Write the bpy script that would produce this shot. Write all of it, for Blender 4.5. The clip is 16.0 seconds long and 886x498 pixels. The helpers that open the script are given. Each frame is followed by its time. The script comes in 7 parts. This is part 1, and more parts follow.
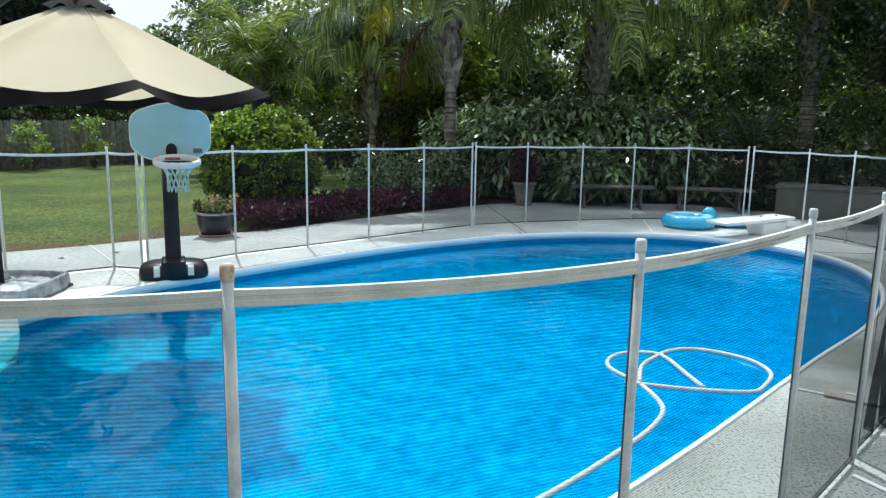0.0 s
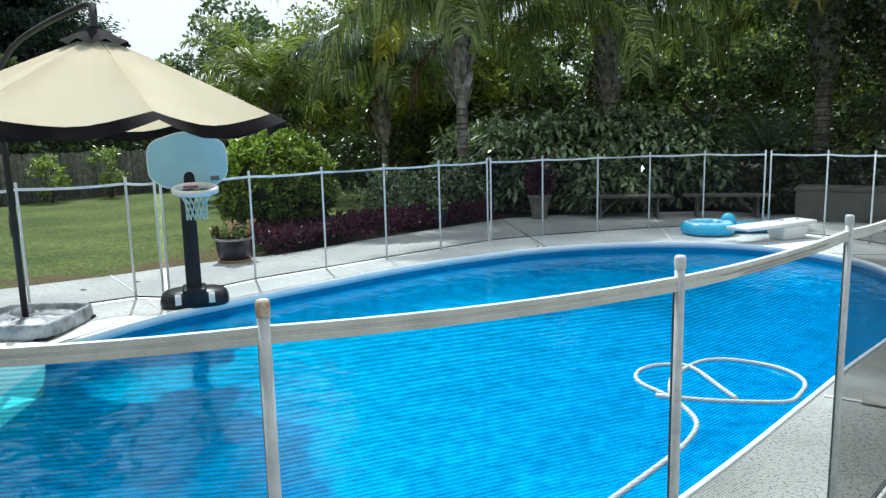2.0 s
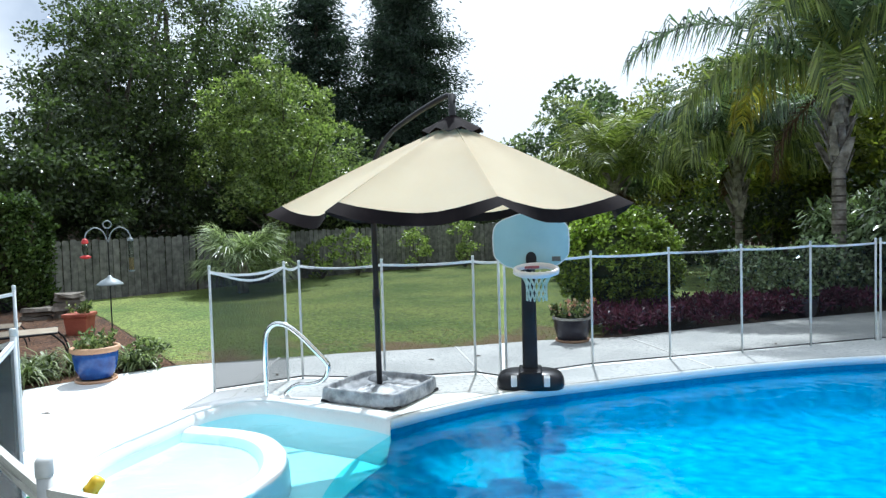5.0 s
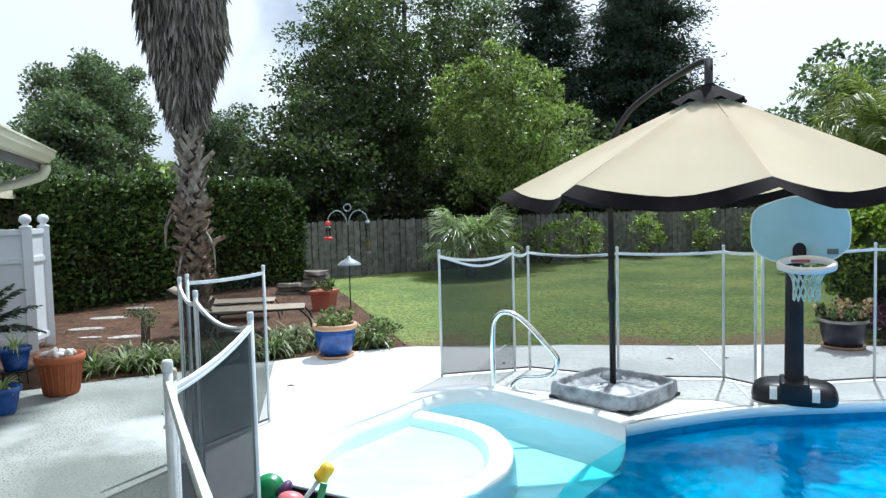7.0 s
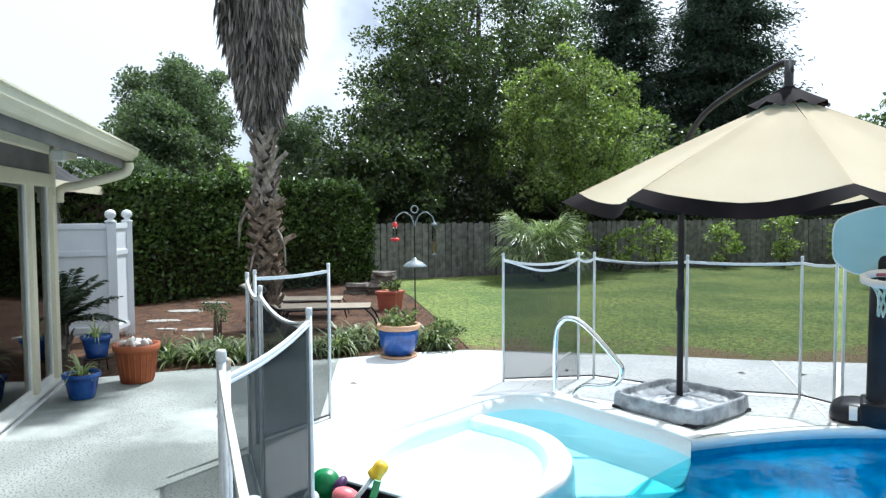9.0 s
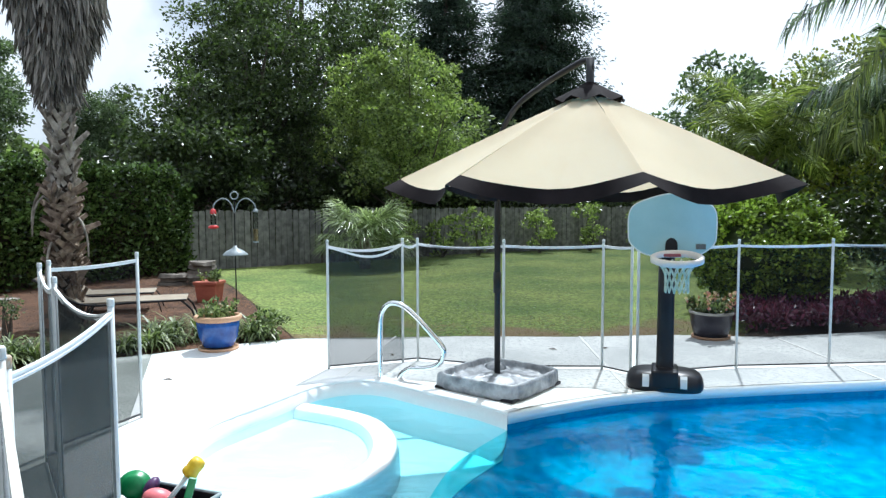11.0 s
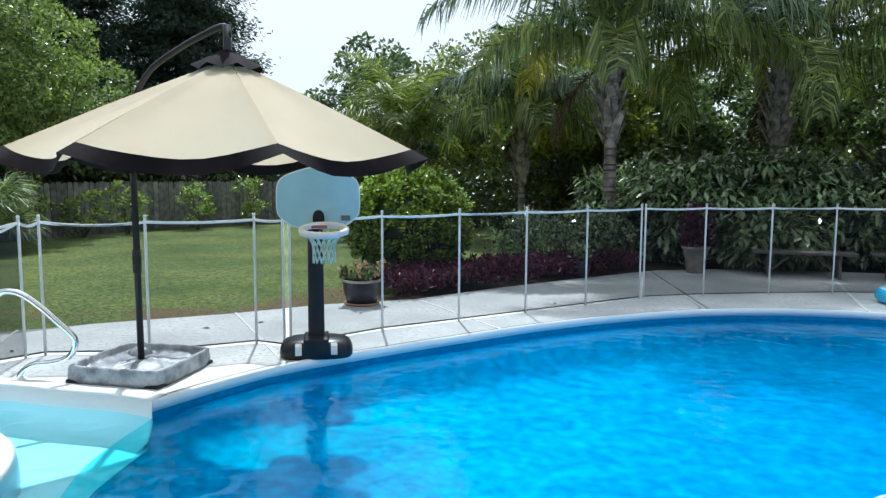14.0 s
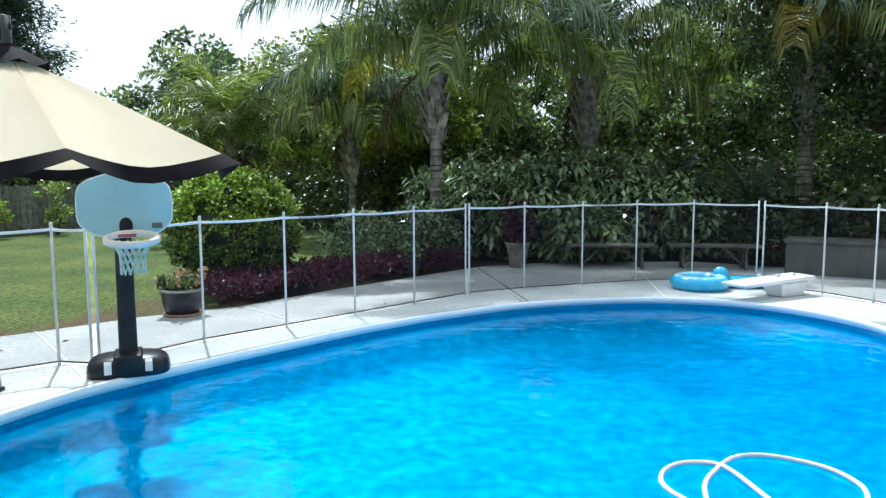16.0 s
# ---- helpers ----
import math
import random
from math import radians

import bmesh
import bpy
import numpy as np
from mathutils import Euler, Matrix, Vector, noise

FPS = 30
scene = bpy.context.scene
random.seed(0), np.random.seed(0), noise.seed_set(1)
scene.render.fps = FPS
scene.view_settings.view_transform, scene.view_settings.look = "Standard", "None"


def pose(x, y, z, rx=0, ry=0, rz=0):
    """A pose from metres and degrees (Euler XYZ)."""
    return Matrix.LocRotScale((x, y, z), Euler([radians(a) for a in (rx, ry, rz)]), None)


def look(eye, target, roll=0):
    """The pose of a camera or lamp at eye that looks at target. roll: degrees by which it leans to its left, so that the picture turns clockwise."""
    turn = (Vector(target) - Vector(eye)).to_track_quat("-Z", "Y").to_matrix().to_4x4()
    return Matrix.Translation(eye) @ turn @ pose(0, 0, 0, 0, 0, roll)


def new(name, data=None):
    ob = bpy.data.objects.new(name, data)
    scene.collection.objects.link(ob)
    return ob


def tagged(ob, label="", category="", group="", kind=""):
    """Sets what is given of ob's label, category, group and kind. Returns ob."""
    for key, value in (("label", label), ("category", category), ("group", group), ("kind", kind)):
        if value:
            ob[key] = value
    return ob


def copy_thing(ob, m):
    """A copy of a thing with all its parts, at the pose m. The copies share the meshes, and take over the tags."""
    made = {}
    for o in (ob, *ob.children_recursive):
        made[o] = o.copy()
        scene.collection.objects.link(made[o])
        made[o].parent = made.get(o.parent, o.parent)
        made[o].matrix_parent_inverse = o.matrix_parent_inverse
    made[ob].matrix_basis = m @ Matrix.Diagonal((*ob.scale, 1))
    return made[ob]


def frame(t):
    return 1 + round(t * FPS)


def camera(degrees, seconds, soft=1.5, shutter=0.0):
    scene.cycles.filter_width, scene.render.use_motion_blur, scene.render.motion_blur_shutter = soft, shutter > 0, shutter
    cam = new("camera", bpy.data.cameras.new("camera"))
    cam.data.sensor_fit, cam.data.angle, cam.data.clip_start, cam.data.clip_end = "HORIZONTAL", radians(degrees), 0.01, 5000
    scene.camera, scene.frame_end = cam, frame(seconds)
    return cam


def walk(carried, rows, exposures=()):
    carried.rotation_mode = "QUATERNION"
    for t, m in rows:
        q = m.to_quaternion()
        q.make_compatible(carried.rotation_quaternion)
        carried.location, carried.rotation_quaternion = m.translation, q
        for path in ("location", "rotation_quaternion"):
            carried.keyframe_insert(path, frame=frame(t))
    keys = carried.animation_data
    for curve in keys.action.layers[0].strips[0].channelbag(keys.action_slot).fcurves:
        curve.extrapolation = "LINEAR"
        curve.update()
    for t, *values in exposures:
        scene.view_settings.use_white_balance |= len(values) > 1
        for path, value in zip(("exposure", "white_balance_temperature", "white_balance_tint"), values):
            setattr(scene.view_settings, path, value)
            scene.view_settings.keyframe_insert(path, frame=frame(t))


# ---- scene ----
cam = camera(64.1, 16.0, soft=1.35)
PATH = [
    (0, (0.179, 0.035, 1.531), (0.07, 2.0, 1.172), 1.0),
    (0.5, (0.181, 0.035, 1.517), (0.117, 1.994, 1.12), 0.3),
    (1, (0.176, 0.03, 1.508), (0.095, 1.982, 1.081), 0.3),
    (1.5, (0.164, 0.033, 1.517), (0.047, 1.984, 1.097), -0.4),
    (2, (0.133, 0.069, 1.548), (-0.018, 2.038, 1.232), -1.4),
    (2.5, (0.117, 0.162, 1.581), (-0.065, 2.14, 1.352), -1.7),
    (3, (0.118, 0.315, 1.615), (-0.171, 2.288, 1.464), -0.9),
    (3.5, (0.119, 0.412, 1.652), (-0.254, 2.375, 1.562), 0.1),
    (4, (0.141, 0.426, 1.642), (-0.4, 2.351, 1.612), -0.6),
    (4.5, (0.069, 0.464, 1.624), (-0.774, 2.277, 1.59), -0.9),
    (4.7, (0.039, 0.475, 1.631), (-0.896, 2.243, 1.568), -1.2),
    (6.8, (-0.338, 0.751, 1.629), (-1.789, 2.121, 1.504), -2.0),
    (7, (-0.332, 0.775, 1.633), (-1.848, 2.074, 1.512), -1.5),
    (7.5, (-0.328, 0.805, 1.635), (-1.938, 1.986, 1.527), -0.9),
    (8, (-0.332, 0.812, 1.636), (-1.998, 1.914, 1.528), -0.8),
    (8.2, (-0.34, 0.811, 1.63), (-2.013, 1.901, 1.519), -0.7),
    (10.3, (-0.268, 0.851, 1.61), (-1.715, 2.226, 1.496), -0.2),
    (10.5, (-0.293, 0.848, 1.607), (-1.702, 2.263, 1.485), -0.4),
    (11, (-0.295, 0.85, 1.602), (-1.607, 2.352, 1.46), -0.1),
    (11.5, (-0.277, 0.879, 1.61), (-1.449, 2.492, 1.449), -0.2),
    (12, (-0.255, 0.899, 1.605), (-1.298, 2.598, 1.44), -0.2),
    (12.5, (-0.232, 0.902, 1.594), (-1.155, 2.668, 1.422), -0.2),
    (13, (-0.219, 0.915, 1.577), (-0.994, 2.75, 1.4), 0.5),
    (13.5, (-0.196, 0.925, 1.602), (-0.815, 2.816, 1.397), 0.7),
    (14, (-0.169, 0.929, 1.583), (-0.67, 2.853, 1.373), 0.3),
    (14.5, (-0.143, 0.937, 1.614), (-0.516, 2.889, 1.392), 0.5),
    (15, (-0.102, 0.939, 1.617), (-0.355, 2.91, 1.389), 0.4),
    (15.5, (-0.099, 0.948, 1.598), (-0.23, 2.931, 1.378), -0.4),
    (16, (-0.058, 0.939, 1.61), (-0.107, 2.927, 1.399), -0.2),
]
EXPOSURE = [(0, 0.08, 5750, 2), (1.5, 0.10, 5750, 2), (3, 0.18, 5650, 4), (4, 0.36, 5600, 6), (4.5, 0.22, 5600, 6), (7, 0.13, 5600, 6), (8, 0.28, 5650, 6), (10.5, 0.25, 5600, 6), (12.5, 0.0, 5600, 6), (13.5, 0.0, 5550, 6), (14.5, 0.10, 5550, 5), (15.5, 0.20, 5550, 3), (16, 0.33, 5550, 3)]
walk(cam, [(t, look(eye, target, roll)) for t, eye, target, roll in PATH], EXPOSURE)

# ---- world, sun ----
SUN_AZ, SUN_EL = radians(-23.3), radians(59)
sun_dir = Vector((math.sin(SUN_AZ) * math.cos(SUN_EL), math.cos(SUN_AZ) * math.cos(SUN_EL), math.sin(SUN_EL)))
world = bpy.data.worlds.new("sky")
scene.world = world
world.use_nodes = True
wn, wl = world.node_tree.nodes, world.node_tree.links
wn.clear()
w_out = wn.new("ShaderNodeOutputWorld")
w_bg = wn.new("ShaderNodeBackground")
w_sky = wn.new("ShaderNodeTexSky")
w_sky.sky_type, w_sky.sun_disc = "NISHITA", False
w_sky.sun_elevation, w_sky.sun_rotation = SUN_EL, SUN_AZ
w_map = wn.new("ShaderNodeTexCoord")
w_noise = wn.new("ShaderNodeTexNoise")
w_noise.inputs["Scale"].default_value, w_noise.inputs["Detail"].default_value = 2.6, 7
w_ramp = wn.new("ShaderNodeValToRGB")
w_ramp.color_ramp.elements[0].position, w_ramp.color_ramp.elements[1].position = 0.25, 0.44
w_mix = wn.new("ShaderNodeMixRGB")
w_mix.inputs[2].default_value = (17.5, 17.7, 18.0, 1)
w_bg.inputs["Strength"].default_value = 0.054
wl.new(w_map.outputs["Generated"], w_noise.inputs["Vector"])
wl.new(w_noise.outputs["Fac"], w_ramp.inputs["Fac"])
wl.new(w_ramp.outputs["Color"], w_mix.inputs["Fac"])
wl.new(w_sky.outputs["Color"], w_mix.inputs[1])
# thin cloud is brightest round the sun
w_dot = wn.new("ShaderNodeVectorMath")
w_dot.operation = "DOT_PRODUCT"
w_dot.inputs[1].default_value = sun_dir
w_glow = wn.new("ShaderNodeMapRange")
w_glow.inputs["From Min"].default_value, w_glow.inputs["From Max"].default_value = -0.4, 1.0
w_glow.inputs["To Min"].default_value, w_glow.inputs["To Max"].default_value = 0.62, 1.18
w_lit = wn.new("ShaderNodeMixRGB")
w_lit.blend_type = "MULTIPLY"
w_lit.inputs["Fac"].default_value = 1.0
wl.new(w_map.outputs["Generated"], w_dot.inputs[0])
wl.new(w_dot.outputs["Value"], w_glow.inputs["Value"])
wl.new(w_mix.outputs["Color"], w_lit.inputs[1])
wl.new(w_glow.outputs["Result"], w_lit.inputs[2])
wl.new(w_lit.outputs["Color"], w_bg.inputs["Color"])
wl.new(w_bg.outputs["Background"], w_out.inputs["Surface"])
sun = new("sun", bpy.data.lights.new("sun", "SUN"))
sun.data.energy, sun.data.angle, sun.data.color = 5.0, radians(1.1), (1.0, 0.96, 0.89)
sun.matrix_world = look(sun_dir * 60, (0, 0, 0))


# ---- materials ----
def nodes_of(name):
    m = bpy.data.materials.new(name)
    m.use_nodes = True
    n, l = m.node_tree.nodes, m.node_tree.links
    return m, n, l, n["Principled BSDF"]


def surface(name, c1, c2, scale=3.0, rough=0.6, bump=0.15, fine=60.0, metal=0.0, spec=0.5, contrast=(0.35, 0.65), spots=None, spot_scale=140.0, local=False, random_mix=0.0, depth=0.004, grain_mix=0.25, grain_sharp=False):
    """Two-scale procedural surface: broad blotches between c1 and c2, fine grain in the relief."""
    m, n, l, p = nodes_of(name)
    if local:
        src = n.new("ShaderNodeTexCoord").outputs["Object"]
    else:
        src = n.new("ShaderNodeNewGeometry").outputs["Position"]
    big = n.new("ShaderNodeTexNoise")
    big.inputs["Scale"].default_value, big.inputs["Detail"].default_value = scale, 6
    ramp = n.new("ShaderNodeValToRGB")
    ramp.color_ramp.elements[0].position, ramp.color_ramp.elements[1].position = contrast
    ramp.color_ramp.elements[0].color, ramp.color_ramp.elements[1].color = (*c1, 1), (*c2, 1)
    small = n.new("ShaderNodeTexNoise")
    small.inputs["Scale"].default_value, small.inputs["Detail"].default_value = fine, 3
    l.new(src, big.inputs["Vector"])
    l.new(src, small.inputs["Vector"])
    l.new(big.outputs["Fac"], ramp.inputs["Fac"])
    col = ramp.outputs["Color"]
    grain = n.new("ShaderNodeMixRGB")
    grain.blend_type = "OVERLAY"
    grain.inputs["Fac"].default_value = grain_mix
    l.new(col, grain.inputs[1])
    if grain_sharp:
        crisp = n.new("ShaderNodeMapRange")
        crisp.inputs["From Min"].default_value, crisp.inputs["From Max"].default_value = 0.36, 0.64
        l.new(small.outputs["Fac"], crisp.inputs["Value"])
        l.new(crisp.outputs["Result"], grain.inputs[2])
    else:
        l.new(small.outputs["Fac"], grain.inputs[2])
    col = grain.outputs["Color"]
    if random_mix:
        info = n.new("ShaderNodeObjectInfo")
        hue = n.new("ShaderNodeHueSaturation")
        rng = n.new("ShaderNodeMapRange")
        rng.inputs["To Min"].default_value, rng.inputs["To Max"].default_value = 1 - random_mix, 1 + random_mix
        l.new(info.outputs["Random"], rng.inputs["Value"])
        l.new(rng.outputs["Result"], hue.inputs["Value"])
        l.new(col, hue.inputs["Color"])
        col = hue.outputs["Color"]
    if spots:
        vor = n.new("ShaderNodeTexNoise")
        vor.inputs["Scale"].default_value, vor.inputs["Detail"].default_value = spot_scale, 4
        sr = n.new("ShaderNodeValToRGB")
        sr.color_ramp.elements[0].position, sr.color_ramp.elements[1].position = 0.54, 0.60
        mx = n.new("ShaderNodeMixRGB")
        mx.inputs[2].default_value = (*spots, 1)
        l.new(src, vor.inputs["Vector"])
        l.new(vor.outputs["Fac"], sr.inputs["Fac"])
        l.new(sr.outputs["Color"], mx.inputs["Fac"])
        l.new(col, mx.inputs[1])
        col = mx.outputs["Color"]
    l.new(col, p.inputs["Base Color"])
    p.inputs["Roughness"].default_value, p.inputs["Metallic"].default_value = rough, metal
    p.inputs["Specular IOR Level"].default_value = spec
    if bump:
        b = n.new("ShaderNodeBump")
        b.inputs["Strength"].default_value, b.inputs["Distance"].default_value = bump, depth
        l.new(small.outputs["Fac"], b.inputs["Height"])
        l.new(b.outputs["Normal"], p.inputs["Normal"])
    return m


def foliage(name, dark, light, through_light=0.35, rough=0.45, spec=0.5):
    """Leaves: each island its own tint, some light passing through the blade."""
    m, n, l, p = nodes_of(name)
    geo = n.new("ShaderNodeNewGeometry")
    mix = n.new("ShaderNodeMixRGB")
    mix.inputs[1].default_value, mix.inputs[2].default_value = (*dark, 1), (*light, 1)
    l.new(geo.outputs["Random Per Island"], mix.inputs["Fac"])
    noise_tex = n.new("ShaderNodeTexNoise")
    noise_tex.inputs["Scale"].default_value = 0.9
    l.new(geo.outputs["Position"], noise_tex.inputs["Vector"])
    over = n.new("ShaderNodeMixRGB")
    over.blend_type = "OVERLAY"
    over.inputs["Fac"].default_value = 0.5
    l.new(mix.outputs["Color"], over.inputs[1])
    l.new(noise_tex.outputs["Fac"], over.inputs[2])
    l.new(over.outputs["Color"], p.inputs["Base Color"])
    p.inputs["Roughness"].default_value = rough
    p.inputs["Specular IOR Level"].default_value = spec
    tr = n.new("ShaderNodeBsdfTranslucent")
    warm = n.new("ShaderNodeMixRGB")
    warm.blend_type = "MULTIPLY"
    warm.inputs["Fac"].default_value = 1.0
    warm.inputs[2].default_value = (1.2, 1.4, 0.7, 1)
    l.new(over.outputs["Color"], warm.inputs[1])
    l.new(warm.outputs["Color"], tr.inputs["Color"])
    sh = n.new("ShaderNodeMixShader")
    sh.inputs["Fac"].default_value = through_light
    l.new(p.outputs["BSDF"], sh.inputs[1])
    l.new(tr.outputs["BSDF"], sh.inputs[2])
    l.new(sh.outputs["Shader"], n["Material Output"].inputs["Surface"])
    return m


def glassy(name, tint, ior, rough=0.0, wave=0.0, wave_scale=3.0, sheen=(0.9, 0.9, 0.9)):
    """A clear sheet: tinted see-through with a real sheen on it."""
    m, n, l, p = nodes_of(name)
    n.remove(p)
    tr = n.new("ShaderNodeBsdfTransparent")
    tr.inputs["Color"].default_value = (*tint, 1)
    gl = n.new("ShaderNodeBsdfGlossy")
    gl.inputs["Roughness"].default_value = rough
    gl.inputs["Color"].default_value = (*sheen, 1)
    fr = n.new("ShaderNodeFresnel")
    fr.inputs["IOR"].default_value = ior
    sh = n.new("ShaderNodeMixShader")
    l.new(fr.outputs["Fac"], sh.inputs["Fac"])
    l.new(tr.outputs["BSDF"], sh.inputs[1])
    l.new(gl.outputs["BSDF"], sh.inputs[2])
    l.new(sh.outputs["Shader"], n["Material Output"].inputs["Surface"])
    if wave:
        geo = n.new("ShaderNodeNewGeometry")
        a = n.new("ShaderNodeTexNoise")
        a.inputs["Scale"].default_value, a.inputs["Detail"].default_value = wave_scale, 5
        a.inputs["Distortion"].default_value = 0.6
        b = n.new("ShaderNodeBump")
        b.inputs["Strength"].default_value, b.inputs["Distance"].default_value = wave, 0.13
        l.new(geo.outputs["Position"], a.inputs["Vector"])
        l.new(a.outputs["Fac"], b.inputs["Height"])
        l.new(b.outputs["Normal"], fr.inputs["Normal"])
        l.new(b.outputs["Normal"], gl.inputs["Normal"])
    return m


def netting(name, colour, cover, ribs=0.0):
    """Fine woven mesh: part thread, part gap."""
    m, n, l, p = nodes_of(name)
    geo = n.new("ShaderNodeNewGeometry")
    a = n.new("ShaderNodeTexNoise")
    a.inputs["Scale"].default_value, a.inputs["Detail"].default_value = 700, 1
    r = n.new("ShaderNodeMapRange")
    r.inputs["From Min"].default_value, r.inputs["From Max"].default_value = 0.3, 0.7
    r.inputs["To Min"].default_value, r.inputs["To Max"].default_value = cover - 0.12, cover + 0.12
    l.new(geo.outputs["Position"], a.inputs["Vector"])
    l.new(a.outputs["Fac"], r.inputs["Value"])
    p.inputs["Base Color"].default_value = (*colour, 1)
    p.inputs["Roughness"].default_value = 0.8
    p.inputs["Specular IOR Level"].default_value = 0.15
    fac = r.outputs["Result"]
    if ribs:
        # thicker weft threads, one a centimetre
        sep = n.new("ShaderNodeSeparateXYZ")
        wav = n.new("ShaderNodeMath")
        wav.operation = "MULTIPLY"
        wav.inputs[1].default_value = 2 * math.pi / 0.009
        sn = n.new("ShaderNodeMath")
        sn.operation = "SINE"
        ad = n.new("ShaderNodeMath")
        ad.operation = "MULTIPLY_ADD"
        ad.inputs[1].default_value = ribs
        l.new(geo.outputs["Position"], sep.inputs[0])
        l.new(sep.outputs["Z"], wav.inputs[0])
        l.new(wav.outputs[0], sn.inputs[0])
        l.new(sn.outputs[0], ad.inputs[0])
        l.new(fac, ad.inputs[2])
        fac = ad.outputs[0]
    tr = n.new("ShaderNodeBsdfTransparent")
    sh = n.new("ShaderNodeMixShader")
    l.new(fac, sh.inputs["Fac"])
    l.new(tr.outputs["BSDF"], sh.inputs[1])
    l.new(p.outputs["BSDF"], sh.inputs[2])
    l.new(sh.outputs["Shader"], n["Material Output"].inputs["Surface"])
    return m


M_CONCRETE = surface("aged terrace concrete", (0.20, 0.22, 0.195), (0.43, 0.45, 0.415), 0.8, 0.8, 0.6, 90, contrast=(0.38, 0.68), spots=(0.15, 0.16, 0.16), spot_scale=66)
kn, kl = M_CONCRETE.node_tree.nodes, M_CONCRETE.node_tree.links
k_geo = kn.new("ShaderNodeNewGeometry")
k_noise = kn.new("ShaderNodeTexNoise")
k_noise.inputs["Scale"].default_value, k_noise.inputs["Detail"].default_value = 0.55, 9
k_ramp = kn.new("ShaderNodeMapRange")
k_ramp.inputs["From Min"].default_value, k_ramp.inputs["From Max"].default_value = 0.54, 0.62
k_ramp.inputs["To Max"].default_value = 0.75
k_mix = kn.new("ShaderNodeMixRGB")
k_mix.inputs[2].default_value = (0.56, 0.58, 0.55, 1)
k_old = kn["Principled BSDF"].inputs["Base Color"].links[0].from_socket
kl.new(k_geo.outputs["Position"], k_noise.inputs["Vector"])
kl.new(k_noise.outputs["Fac"], k_ramp.inputs["Value"])
kl.new(k_ramp.outputs["Result"], k_mix.inputs["Fac"])
kl.new(k_old, k_mix.inputs[1])
kl.new(k_mix.outputs["Color"], kn["Principled BSDF"].inputs["Base Color"])
M_SLAB = surface("pool deck concrete", (0.52, 0.54, 0.53), (0.70, 0.71, 0.69), 1.3, 0.75, 0.4, 55, spots=(0.50, 0.52, 0.51), spot_scale=22)
M_APRON = surface("glare-pale concrete", (0.70, 0.71, 0.70), (0.84, 0.84, 0.82), 0.8, 0.7, 0.3, 55)
M_JOINT = surface("white joint strip", (0.72, 0.72, 0.70), (0.82, 0.82, 0.80), 6, 0.6, 0.1)
M_COPING = surface("white coping", (0.82, 0.88, 0.89), (0.88, 0.92, 0.92), 2, 0.35, 0.05, 90)
# sharp mottle in the blue stands in for rippling light on the floor
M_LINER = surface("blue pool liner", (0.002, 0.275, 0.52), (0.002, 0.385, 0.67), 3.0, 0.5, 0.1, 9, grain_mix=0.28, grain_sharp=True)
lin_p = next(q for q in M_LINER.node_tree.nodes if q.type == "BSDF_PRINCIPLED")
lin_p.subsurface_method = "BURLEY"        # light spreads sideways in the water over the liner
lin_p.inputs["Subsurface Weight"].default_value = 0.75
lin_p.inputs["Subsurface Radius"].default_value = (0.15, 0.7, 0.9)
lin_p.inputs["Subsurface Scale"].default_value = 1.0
M_BAND = surface("dark blue liner band", (0.002, 0.15, 0.34), (0.004, 0.22, 0.45), 14, 0.45, 0.1, 40)
M_FIBRE = surface("white moulded step unit", (0.82, 0.84, 0.85), (0.88, 0.90, 0.91), 1.2, 0.35, 0.05, 40)
M_WATER = glassy("pool water", (0.20, 0.91, 0.985), 1.38, 0.0, 0.13, 4.2, (0.9, 0.97, 1.0))
# light scattered by the moving surface and the water under it
wtn, wtl = M_WATER.node_tree.nodes, M_WATER.node_tree.links
wt_diff = wtn.new("ShaderNodeBsdfDiffuse")
wt_diff.inputs["Color"].default_value = (0.001, 0.39, 0.71, 1)
wt_mix = wtn.new("ShaderNodeMixShader")
wt_mix.inputs["Fac"].default_value = 0.15
wt_old = wtn["Material Output"].inputs["Surface"].links[0].from_socket
wtl.new(wt_old, wt_mix.inputs[1])
wtl.new(wt_diff.outputs["BSDF"], wt_mix.inputs[2])
wtl.new(wt_mix.outputs["Shader"], wtn["Material Output"].inputs["Surface"])
# tint darkens towards the diving board: deeper water, with tree shade put into it
wt_geo, wt_xyz, wt_darker, wt_tint = wtn.new("ShaderNodeNewGeometry"), wtn.new("ShaderNodeSeparateXYZ"), wtn.new("ShaderNodeMapRange"), wtn.new("ShaderNodeMixRGB")
wt_darker.inputs["From Min"].default_value, wt_darker.inputs["From Max"].default_value = -0.6, 3.8
wt_tint.inputs[1].default_value, wt_tint.inputs[2].default_value = (0.22, 0.925, 0.985, 1), (0.06, 0.70, 0.89, 1)
wtl.new(wt_geo.outputs["Position"], wt_xyz.inputs["Vector"])
wtl.new(wt_xyz.outputs["X"], wt_darker.inputs["Value"])
wtl.new(wt_darker.outputs["Result"], wt_tint.inputs["Fac"])
wtl.new(wt_tint.outputs["Color"], next(q for q in wtn if q.type == "BSDF_TRANSPARENT").inputs["Color"])
M_SHALLOW = glassy("shallow step water", (0.76, 0.975, 0.995), 1.33, 0.0, 0.2, 3.0)
M_LOWER = glassy("water over the lower step", (0.60, 0.94, 0.995), 1.33, 0.0, 0.2, 3.0)
M_SOIL = surface("garden earth", (0.035, 0.025, 0.018), (0.09, 0.065, 0.045), 1.2, 0.95, 0.8, 18)
M_LAWN = surface("mown lawn", (0.078, 0.130, 0.02), (0.175, 0.215, 0.045), 0.6, 0.9, 1.0, 24, contrast=(0.32, 0.68), depth=0.03, grain_mix=0.55, grain_sharp=True)
